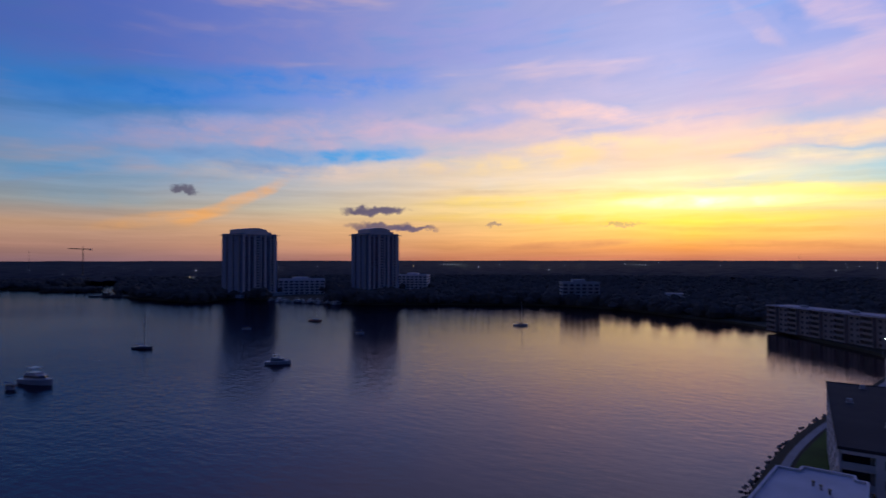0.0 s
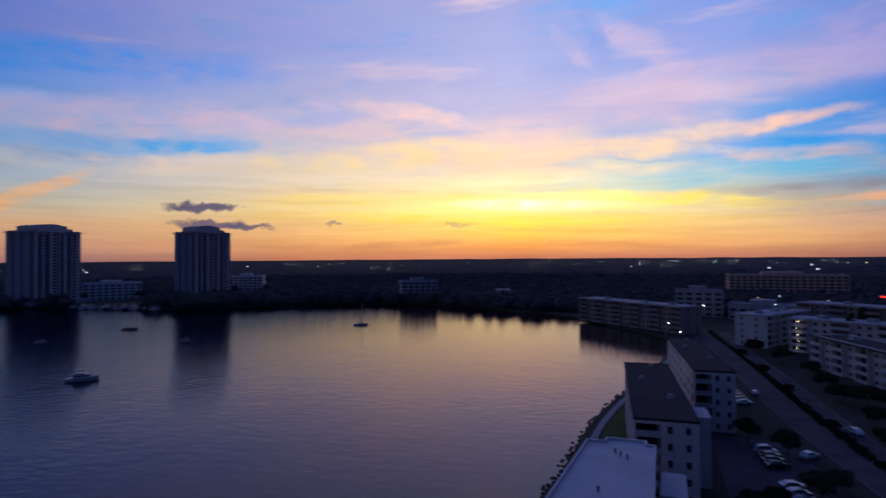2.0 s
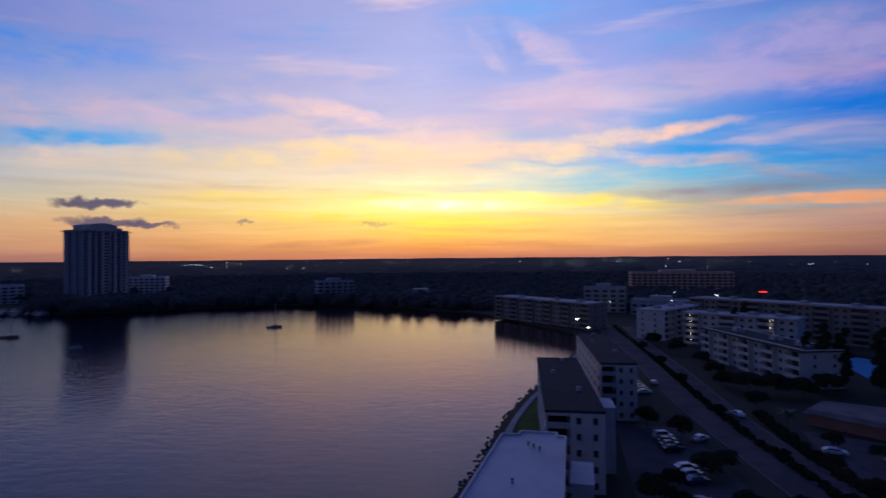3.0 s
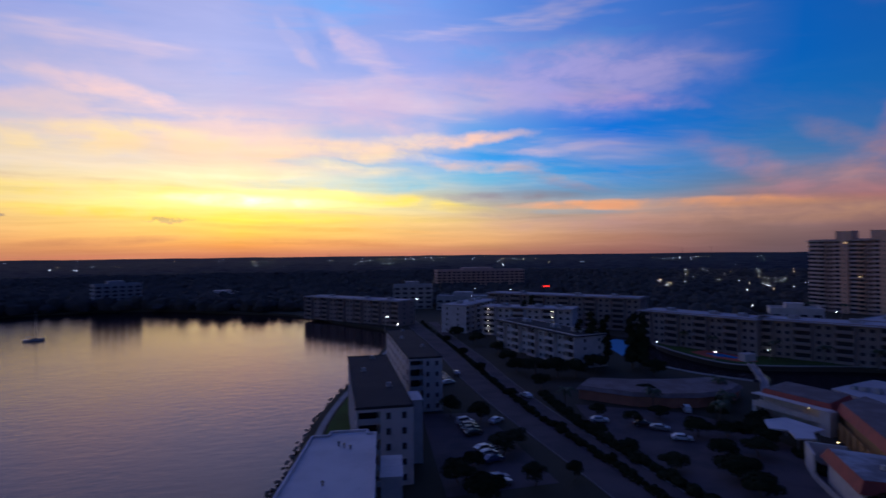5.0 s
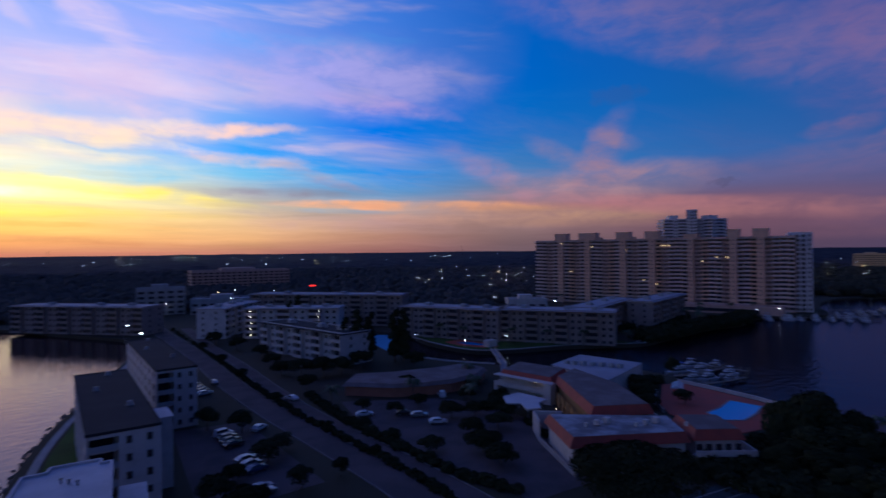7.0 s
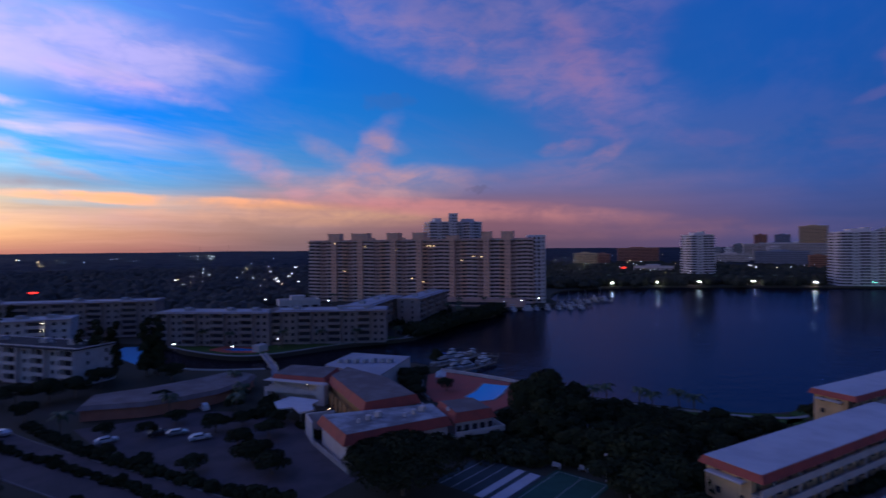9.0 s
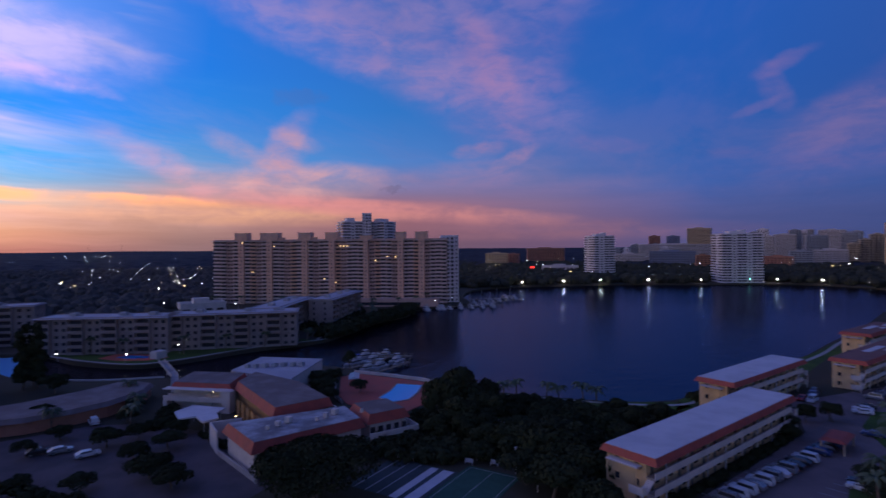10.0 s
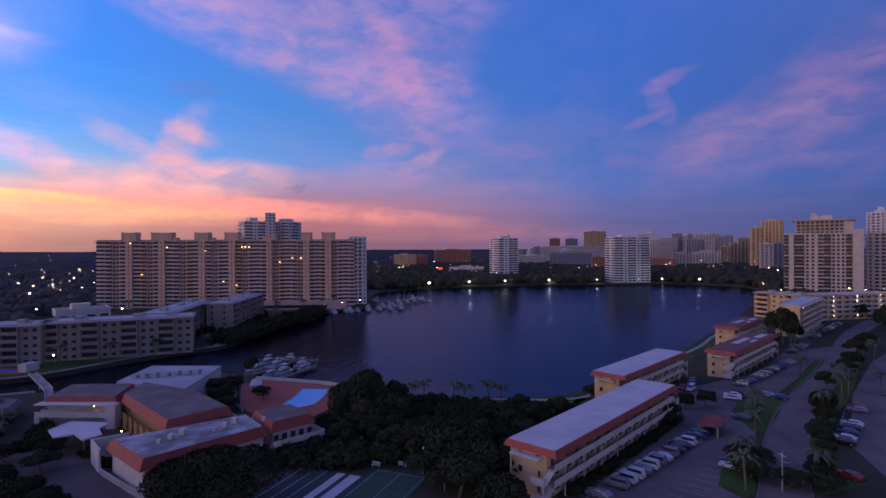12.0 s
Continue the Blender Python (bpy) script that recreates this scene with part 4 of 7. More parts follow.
# ---- red-trimmed low blocks along the east shore ----
def motel_block(p, q, W, storeys, label, worn=False):
    """p to q: the parking side at the eaves."""
    at, turn, L = between(p, q, W, 1)
    root = thing("low_apartment_block", at, turn, label, "apartment building", "red-roofed apartment blocks")
    storey, eave = 2.65, 0.9
    h = storeys * storey
    bl, bw = L - 2 * eave, W - 2 * eave
    bm = bmesh.new()
    box(bm, -bl / 2, bl / 2, -bw / 2 + 1.5, bw / 2, 0, h)
    part("wall", bm, CREAM_WALL, root)
    bm = bmesh.new()  # sloped red fascia round the roof
    low = [(-L / 2, -W / 2), (L / 2, -W / 2), (L / 2, W / 2), (-L / 2, W / 2)]
    high = [(x * (1 - 1.0 / L), y * (1 - 1.0 / W)) for x, y in low]
    prism(bm, low, h - 0.25, h + 0.85, 0, high)
    part("fascia", bm, ROOF_RED, root, "sloped red tiled fascia")
    bm = bmesh.new()
    prism(bm, [(x * (1 - 1.3 / L), y * (1 - 1.3 / W)) for x, y in low], h + 0.852, h + 0.93)
    part("roof", bm, ROOF_RUST if worn else ROOF_PALE, root)
    if worn:
        for x0, x1, y0, y1 in ((-L * 0.16, L * 0.14, -W * 0.04, W * 0.18), (L * 0.2, L * 0.4, -W * 0.26, -W * 0.02), (-L * 0.02, L * 0.1, -W * 0.32, -W * 0.18)):
            bm = bmesh.new()
            box(bm, x0, x1, y0, y1, h + 0.934, h + 0.97)
            part("roof_patch", bm, ROOF_PALE, root, "pale patch of roof coating")
    for s in range(1, storeys):
        z = s * storey
        bm = bmesh.new()
        box(bm, -bl / 2, bl / 2, -bw / 2, -bw / 2 + 1.5, z - 0.12, z + 0.1)
        part("walkway", bm, CONCRETE, root)
        bm = bmesh.new()
        box(bm, -bl / 2, bl / 2, -bw / 2 - 0.1, -bw / 2 + 0.04, z - 0.12, z + 1.05)
        part("walkway_parapet", bm, WHITE, root)
    for x in spread(-bl / 2, bl / 2, int(bl / 7)):
        bm = bmesh.new()
        box(bm, x - 0.1, x + 0.1, -bw / 2 - 0.05, -bw / 2 + 0.15, 0, h - 0.2)
        part("post", bm, WHITE, root)
    units = int(bl / 4.2)
    door = shared(("door",), lambda bm: (box(bm, -0.48, 0.48, -0.07, 0, 0, 2.05), box(bm, 0.9, 2.2, -0.09, 0, 0.8, 2.0, 1)), WOOD, GLASS)
    for s in range(storeys):
        for u in spread(-bl / 2, bl / 2, units):
            piece("door_and_window", door, root, pose(u - 0.5, -bw / 2 + 1.5, s * storey + 0.12))
    win = window_mesh(0.9, 1.1, CREAM_WALL)
    wb, wl = bw - 1.5, bl
    for s in range(storeys):
        for v in (-0.28, 0.22):
            piece("window", win, root, pose(-bl / 2, 0.75 + v * wb, s * storey + 0.9, 0, 0, -90))
            piece("window", win, root, pose(bl / 2, 0.75 + v * wb, s * storey + 0.9, 0, 0, 90))
    for e in (-1, 1):  # outside stairs at both ends
        bm = bmesh.new()
        for s in range(storeys - 1):
            for i in range(8):
                x = e * (bl / 2 + 0.2 + i * 0.28)
                z = (s + 1) * storey - i * storey / 2 / 8
                box(bm, min(x, x + e * 0.28), max(x, x + e * 0.28), -bw / 2 - 0.1, -bw / 2 + 1.1, z - 0.3, z - 0.1)
            x = e * (bl / 2 + 0.2 + 8 * 0.28)
            box(bm, min(x, x + e * 1.2), max(x, x + e * 1.2), -bw / 2 - 0.1, -bw / 2 + 2.4, (s + 0.5) * storey - 0.2, (s + 0.5) * storey)
            box(bm, min(x + e * 1.1, x + e * 1.2), max(x + e * 1.1, x + e * 1.2), -bw / 2 - 0.1, -bw / 2 + 2.4, (s + 0.5) * storey, (s + 0.5) * storey + 1.0)
            box(bm, min(x, x + e * 1.2), max(x, x + e * 1.2), -bw / 2 - 0.1, -bw / 2, (s + 0.5) * storey, (s + 0.5) * storey + 1.0)
            for i in range(8):
                xx = e * (bl / 2 + 0.2 + (8 - i) * 0.28)
                z = (s + 0.5) * storey - i * storey / 2 / 8
                box(bm, min(xx, xx - e * 0.28), max(xx, xx - e * 0.28), -bw / 2 + 1.2, -bw / 2 + 2.4, z - 0.3, z - 0.1)
        box(bm, e * (bl / 2 + 3.6) - 0.1, e * (bl / 2 + 3.6) + 0.1, -bw / 2 - 0.1, -bw / 2 + 0.1, 0, (storeys - 1) * storey)
        part("outside_stair", bm, WHITE, root)
    bm = bmesh.new()
    box(bm, -bl / 2 - 1.6, -bl / 2 - 0.02, -bw / 2 + 2.2, bw / 2 - 0.8, h - 1.15, h - 0.9)
    part("porch_roof", bm, ROOF_PALE, root)
    for y in (-bw / 2 + 2.4, bw / 2 - 1.1):
        bm = bmesh.new()
        box(bm, -bl / 2 - 1.5, -bl / 2 - 1.3, y, y + 0.2, 0, h - 1.15)
        part("porch_post", bm, CREAM_WALL, root)
    lamp = shared(("wall_lamp",), lambda bm: box(bm, -0.13, 0.13, -0.2, 0, 0, 0.24), LAMP_SMALL)
    for u in (-bl * 0.32, bl * 0.1, bl * 0.4):
        for s in range(1, storeys):
            if worn:
                piece("wall_lamp", lamp, root, pose(u, -bw / 2 + 1.5, s * storey + 2.1))


motel_block((90.8, -4.6), (139.6, -36.2), 10.6, 3, "long three-storey cream apartment block with a pale roof and red fascia")
motel_block((147.0, -25.2), (184.0, -50.4), 10.2, 3, "three-storey cream apartment block with red fascia by the water")
motel_block((184.2, -65.3), (226.2, -95.3), 10.0, 3, "cream apartment block with a patched dark roof and red fascia", True)
motel_block((240.8, -86.6), (275.3, -110.9), 10.6, 3, "cream apartment block with a red roof at the shoreline", True)


# ---- the long pink apartment building ----
def pink_building():
    at, turn, L = between((343.5, 301.3), (391.5, 127.5), 20, 1)
    root = thing("apartment_building", at, turn, "long pink apartment building with stair towers and balconies", "apartment building")
    W, storeys, storey = 20.0, 17, 2.78
    h = storeys * storey + 1.0
    shell(root, L, W, h, PINK_DARK, ROOF_PALE, 1.0)
    bm = bmesh.new()
    box(bm, -L / 2 - 1.6, L / 2 + 1.0, -W / 2 - 2.3, W / 2 + 1, h - 0.35, h + 0.05)
    part("roof_slab", bm, WHITE, root)
    # middle along the front, width of the head over the roof, height of the head
    stairs = [(-0.376, 9.5, 5.6), (-0.254, 13.8, 5.6), (-0.102, 9.8, 5.6), (0.014, 9.9, 5.6), (0.159, 8.9, 3.0), (0.305, 7.4, 5.6), (0.394, 9.1, 5.6)]
    for k, (u, wide, up) in enumerate(stairs):
        x, pier = u * L, 4.4 if k != 4 else 3.6
        bm = bmesh.new()
        box(bm, x - pier / 2, x + pier / 2, -W / 2 - 2.9, -W / 2, 0, h + 0.3)
        part("stair_tower", bm, PINK, root)
        bm = bmesh.new()
        box(bm, x - wide / 2, x + wide / 2, -W / 2 - 2.9, -W / 2 + 6.0, h + 0.31, h + up)
        for e in (-1, 1):
            box(bm, x + e * (wide / 2 - 0.25) - 0.35, x + e * (wide / 2 - 0.25) + 0.35, -W / 2 - 3.1, -W / 2 + 6.2, h + up, h + up + 0.7)
        box(bm, x - wide / 2 + 0.45, x + wide / 2 - 0.45, -W / 2 - 3.0, -W / 2 - 2.7, h + up, h + up + 0.45)
        part("roof_head", bm, PINK, root)
        if k in (1, 2, 3):
            bm = bmesh.new()
            box(bm, x + wide / 2 + 0.02, x + wide / 2 + 3.2, -W / 2 - 1.5, -W / 2 + 5.0, h + 0.06, h + up * 0.45)
            part("roof_room", bm, PINK, root)
        rows_of(root, "front", L, W, 2.0, storey, storeys, [x], window_mesh(0.7, 0.9, PINK_DARK), "window", 2.9)
    edges = [(-0.5, 0)] + [(u, 2.2) for u, _, _ in stairs] + [(0.5, 0)]
    glazing, bays = [], 0
    for (a, wa), (b, wb) in zip(edges, edges[1:]):
        a, b = a * L + wa, b * L - wb
        cols = max(2, round((b - a) / 4.6))
        step_u = (b - a) / cols
        for i, u in enumerate(spread(a, b, cols)):
            bays += 1
            kind = bays % 4
            if kind in (0, 2):
                rows_of(root, "front", L, W, 0.9, storey, storeys, [u], balcony_mesh(round(step_u * 0.98, 1), 2.0 if kind else 1.6, PALE_ROSE if bays % 3 else PINK), "balcony")
            for s in range(storeys):
                m = face_at("front", L, W, u, 0.9 + s * storey)
                if kind == 1:  # glazed-in balconies with pale bands
                    glazing += [(m @ pose(0, 0, 0), step_u * 0.96, 1.15, 1.5, 1), (m @ pose(0, 0, 1.15), step_u * 0.94, 1.3, 1.35, 0)]
                elif kind == 3:
                    glazing += [(m @ pose(-step_u * 0.22, 0, 0.8), step_u * 0.3, 1.3, 0.12, 0), (m @ pose(step_u * 0.24, 0, 0.8), step_u * 0.34, 1.3, 0.12, 0), (m @ pose(0, 0, -0.15), step_u, 0.3, 0.9, 1)]
    joined_rows(root, "glazing", glazing, [GLASS, PALE_ROSE])
    rows_of(root, "left", L, W, 1.0, storey, storeys, [-5, 4.5], balcony_mesh(5.6, 1.6, WHITE), "balcony")
    room = shared(("lit_window",), lambda bm: box(bm, -0.55, 0.55, -0.12, 0, 0.5, 1.4), LIT_ROOM)
    for u, storey_up, out in ((-0.37, 16, 2.95), (-0.235, 15, 1.6), (0.065, 15, 1.6), (0.08, 15, 1.6), (0.052, 15, 1.6), (0.03, 5, 1.6), (-0.09, 14, 1.6), (0.25, 12, 1.6), (0.285, 12, 2.9), (0.3, 9, 1.6), (-0.33, 8, 1.6), (0.2, 11, 1.6), (-0.02, 6, 1.6)):
        piece("lit_window", room, root, face_at("front", L, W, u * L, 1.2 + storey_up * storey, out), "lit window")
    bm = bmesh.new()
    box(bm, L * 0.02, L * 0.47, -W / 2 - 24, -W / 2 - 3.2, 0, 4.4)
    box(bm, L * 0.02, L * 0.47, -W / 2 - 24.2, -W / 2 - 23.9, 4.4, 5.4)
    part("podium", bm, PINK_DARK, root, "low parking podium")
    # No hole is cut: a dark panel stands in for the car deck's shade.
    bm = bmesh.new()
    box(bm, L * 0.08, L * 0.40, -W / 2 - 24.26, -W / 2 - 24.0, 1.2, 3.2)
    part("podium_opening", bm, GLASS, root, "dark opening of the car deck")


pink_building()


def deck_tower(bearing, distance, wide, deep, top, storeys, wall, label, skew=0.0, bays=(6, 5), piers=(), group="towers across the bay", roof_rooms=()):
    """A tower with a pale parapet band round every floor, dark glass behind it, and plain upright piers."""
    c = far_at(bearing, distance + deep / 2)
    root = thing("apartment_tower", (c.x, c.y, G), facing(bearing) + skew, label, "tower", group)
    h = top - G
    OCCUPIED.append((c.x, c.y, max(wide, deep) * 0.6 + 5))
    shell(root, wide, deep, h, wall, ROOF_PALE, 1.0)
    storey = h / storeys
    spots = []
    for face, run, count in (("front", wide, bays[0]), ("left", deep, bays[1]), ("right", deep, bays[1])):
        for i, u in enumerate(spread(-run / 2, run / 2, count)):
            step_u = run / count
            for s in range(storeys):
                m = face_at(face, wide, deep, u, s * storey)
                if i in piers:
                    spots.append((m @ pose(0, 0, 0.9), step_u * 0.4, 1.3, 0.1, 0))
                else:
                    spots += [(m, step_u * 0.97, 1.25, 1.7, 1), (m @ pose(0, 0, 1.25), step_u * 0.9, storey - 1.5, 0.15, 0)]
    joined_rows(root, "banding", spots, [GLASS, wall])
    for x, w, up, d in roof_rooms:
        bm = bmesh.new()
        box(bm, x * wide - w / 2, x * wide + w / 2, -deep * d, deep * d, h + 0.13, h + up)
        box(bm, x * wide - w / 2 - 0.3, x * wide + w / 2 + 0.3, -deep * d - 0.3, deep * d + 0.3, h + up, h + up + 0.4)
        part("roof_room", bm, wall, root)
    return root


def plain_tower(at, turn, L, W, h, storeys, wall, label, cols=(8, 4), group="towers across the bay", ribs=True, penthouse=True, blank=0):
    """A tower with many small windows, joined, and upright ribs between some of them."""
    root = thing("apartment_tower", (at[0], at[1], G), turn, label, "tower", group)
    shell(root, L, W, h, wall, ROOF_PALE, 1.0)
    storey = h / storeys
    spots = []
    for face, run, count in (("front", L, cols[0]), ("left", W, cols[1]), ("right", W, cols[1])):
        for i, u in enumerate(spread(-run / 2, run / 2, count)):
            wide = run / count * (0.62 if i % 3 else 0.34)
            if blank and i % blank == blank - 1:
                continue
            if blank and i % blank < 2:
                wide = run / count * 0.84
            for s in range(storeys):
                spots.append((face_at(face, L, W, u, s * storey + 0.7), wide, 1.7, 0.1, 0))
    joined_rows(root, "glazing", spots, [GLASS])
    if ribs:
        for i in range(0, cols[0] + 1, 3):
            bm = bmesh.new()
            x = -L / 2 + L * i / cols[0]
            box(bm, x - 0.5, x + 0.5, -W / 2 - 1.3, -W / 2, 0, h + 0.6)
            part("rib", bm, wall, root)
    bands = [(-L / 2 + L * i / cols[0] + 0.5, -L / 2 + L * (i + 1.0) / cols[0] - 0.2) for i in range(0, cols[0], 3)]
    bm = bmesh.new()
    for s in range(storeys):
        for x0, x1 in bands:
            box(bm, x0, x1, -W / 2 - 1.4, -W / 2, s * storey + 0.1, s * storey + 1.1)
    tagged(part("balcony_stack", bm, wall, root), kind="stuff")
    if penthouse:
        bm = bmesh.new()
        box(bm, -L * 0.3, L * 0.1, -W * 0.28, W * 0.28, h + 0.15, h + 3.6)
        part("penthouse", bm, wall, root)
        bm = bmesh.new()
        box(bm, -L * 0.2, -L * 0.02, -W * 0.2, W * 0.2, h + 3.6, h + 6.4)
        part("water_tank_housing", bm, wall, root)
    return root


def facing(bearing):
    """The turn that makes a block's front look back along its bearing."""
    return -bearing


def plain_at(bearing, distance, wide, deep, top, storeys, wall, label, skew=0.0, **more):
    c = far_at(bearing, distance + deep / 2)
    return plain_tower(c, facing(bearing) + skew, wide, deep, top - G, storeys, wall, label, **more)


deck_tower(62.1, 562, 25, 24, 70, 23, TOWER_WHITE, "white apartment tower wing behind the pink building", 14, (6, 4), (2,), roof_rooms=((-0.1, 7.5, 4.2, 0.3),))
deck_tower(64.9, 566, 27, 22, 70, 23, TOWER_WHITE, "white apartment tower wing behind the pink building", -34, (6, 4), (0, 3), roof_rooms=((0.1, 8.5, 3.6, 0.3),))
plain_at(63.62, 558, 9.4, 12, 78.2, 26, TOWER_WHITE, "slim white lift tower behind the pink building", 0, cols=(3, 3), penthouse=False, ribs=False)
plain_at(72.2, 420, 13, 22, 52, 17, TOWER_WHITE, "white apartment slab at the end of the pink building", 4, cols=(4, 6), penthouse=False)
deck_tower(87.6, 705, 26, 28, 55.5, 18, TOWER_WHITE, "white apartment tower with banded balconies across the bay", 24, (4, 5), (1,), roof_rooms=((-0.1, 9, 3.0, 0.25), (0.15, 4, 4.4, 0.2)))
deck_tower(99.9, 690, 42, 32, 55.5, 18, TOWER_WHITE, "broad white apartment tower with balconies across the bay", 20, (8, 5), (2, 5), roof_rooms=((-0.1, 12, 3.2, 0.25), (0.12, 5, 4.6, 0.2)))


def cream_tower():
    """The large cream tower over the gallery block: bays of small windows between stacks of dark balconies."""
    c = far_at(116.1, 540)
    root = thing("apartment_tower", (c.x, c.y, G), -116.1, "large cream apartment tower with stacks of dark balconies", "tower", "towers across the bay")
    OCCUPIED.append((c.x, c.y, 44))
    L, W, storeys = 52.0, 30.0, 18
    h = 53.4 - G
    storey = h / storeys
    shell(root, L, W, h, PALE_CREAM, ROOF_PALE, 1.0)
    # along the front: from, to, kind (b balconies, w windows, p plain pier)
    bays = [(-26, -22.5, "b"), (-22.5, -19.2, "p"), (-19.2, -11.8, "b"), (-11.8, -4.6, "w"), (-4.6, -3.0, "p"), (-3.0, 0.4, "w"), (0.4, 5.6, "b"), (5.6, 14.6, "w"), (14.6, 19.0, "b"), (19.0, 26.0, "p")]
    small = []
    for a, b, kind in bays:
        u, w = (a + b) / 2, b - a
        if kind == "p":
            bm = bmesh.new()
            box(bm, a + 0.05, b - 0.05, -W / 2 - 1.5, -W / 2, 0, h + (3.4 if u > 15 else 0.9))
            part("pier", bm, PALE_CREAM, root)
            continue
        for s in range(storeys):
            m = face_at("front", L, W, u, s * storey)
            if kind == "w":
                for e in spread(-w / 2, w / 2, max(2, round(w / 3.2))):
                    small.append((m @ pose(e, 0, 0.8), 1.8, 1.7, 0.1, 0))
            else:
                small.append((m @ pose(0, 0, 0.3), w * 0.92, 2.3, 0.12, 0))
                if s:
                    piece("balcony", balcony_mesh(round(w * 0.8, 1), 1.5, WOOD if s % 3 else PALE_CREAM), root, face_at("front", L, W, u, s * storey, 0.13))
    for s in range(storeys):
        for e in (-9, -3, 3, 9):
            small.append((face_at("left", L, W, e, s * storey + 0.8), 2.6, 1.7, 0.1, 0))
    joined_rows(root, "glazing", small, [GLASS])
    bm = bmesh.new()
    box(bm, -18.0, 20.0, -W / 2 + 4, W / 2 - 2, h + 0.13, h + 11.0)
    part("upper_storeys", bm, PALE_CREAM, root)
    upper = []
    for s in range(4):
        for x in spread(-17.5, 14, 10):
            upper.append((pose(x, -W / 2 + 4, h + 0.5 + s * 2.7), 2.2, 1.7, 0.1, 0))
            upper.append((pose(x, -W / 2 + 4, h + 0.2 + s * 2.7), 3.1, 0.35, 1.6, 1))
    joined_rows(root, "upper_terraces", upper, [GLASS, PALE_CREAM])
    bm = bmesh.new()
    box(bm, -20.5, 22.0, -W / 2 + 1.5, W / 2 - 1, h + 11.0, h + 11.7)
    part("roof_slab", bm, PALE_CREAM, root)
    for x0, x1, up in ((-8.5, -3.0, 4.6), (-2.9, 6.5, 3.6), (-7.5, -4.5, 6.0)):
        bm = bmesh.new()
        box(bm, x0, x1, -4, 5, h + (11.71 if up < 5 else 16.31), h + 11.7 + up)
        part("roof_room", bm, PALE_CREAM, root)


cream_tower()
plain_at(120.9, 556, 36, 20, 54, 18, PALE_CREAM, "cream wing of the large apartment tower", 6, cols=(9, 5), penthouse=False)
plain_at(120.3, 720, 30, 24, 78, 25, TOWER_WHITE, "tall pale apartment tower far behind", 0, cols=(8, 4))


def skyline_block(bearing, wide_deg, distance, top, wall, label, bands=True):
    """A far building with joined rows of windows."""
    wide = 2 * distance * math.tan(radians(wide_deg / 2))
    deep = min(30.0, max(14.0, wide * 0.5))
    c = far_at(bearing, distance)
    root = thing("far_building", (c.x, c.y, G), facing(bearing) + random.uniform(-14, 14), label, "building", "far skyline")
    h = top - G
    shell(root, wide, deep, h, wall, ROOF_PALE, 1.2)
    storeys = max(2, int(h / 3.2))
    cols = max(2, int(wide / 5.5))
    spots = []
    for s in range(storeys):
        for u in spread(-wide / 2, wide / 2, cols):
            spots.append((face_at("front", wide, deep, u, s * h / storeys + 0.8), wide / cols * 0.62, 1.6, 0.1, 0))
        for u in spread(-deep / 2, deep / 2, 3):
            spots.append((face_at("left", wide, deep, u, s * h / storeys + 0.8), deep / 3 * 0.6, 1.6, 0.1, 0))
            spots.append((face_at("right", wide, deep, u, s * h / storeys + 0.8), deep / 3 * 0.6, 1.6, 0.1, 0))
    joined_rows(root, "glazing", spots, [GLASS])
    bm = bmesh.new()
    for s in range(1, storeys):
        box(bm, -wide / 2 - 0.5, wide / 2 + 0.5, -deep / 2 - 0.7, -deep / 2 + 0.1, s * h / storeys, s * h / storeys + 0.35)
    tagged(part("banding", bm, wall, root), kind="stuff")
    bm = bmesh.new()
    box(bm, -wide * 0.2, wide * 0.15, -deep * 0.25, deep * 0.25, h + 0.1, h + 3.5)
    part("penthouse", bm, wall, root)


for row in [
    (94.6, 6.52, 1500, 45, WHITE, "long white building on the skyline"), (92.8, 1.03, 1700, 70, BRICKRED, "slim brown tower on the skyline"),
    (94.5, 1.18, 1750, 70, SLATE, "slim dark tower on the skyline"), (96.8, 2.04, 1600, 87, OCHRE, "ochre-brown tower on the skyline"),
    (94.4, 4.11, 1150, 31, SLATE, "long dark glass-fronted far building"), (90.4, 2.96, 1250, 25, WHITE, "low white building on the skyline"),
    (97.1, 1.32, 1050, 25, TERRACOTTA, "low orange building on the skyline"), (102.5, 0.93, 1500, 62, WHITE, "pale slender far tower with windows"),
    (103.7, 1.73, 1650, 68, WHITE, "broad pale tower on the skyline"), (104.9, 0.90, 1800, 75, WHITE, "slim pale tower on the skyline"),
    (106.0, 1.57, 1450, 61, GREY, "grey tower on the skyline"), (107.1, 1.92, 1600, 76, WHITE, "tall pale tower on the skyline"),
    (108.4, 1.13, 1500, 67, GREY, "grey tower on the skyline"), (104.9, 1.74, 1200, 30, GREY, "mid-rise grey far building"),
    (107.0, 2.41, 1250, 32, WHITE, "mid-rise white far building"), (103.2, 2.30, 1100, 22, BRICKRED, "low red building among trees"),
]:
    skyline_block(*row)
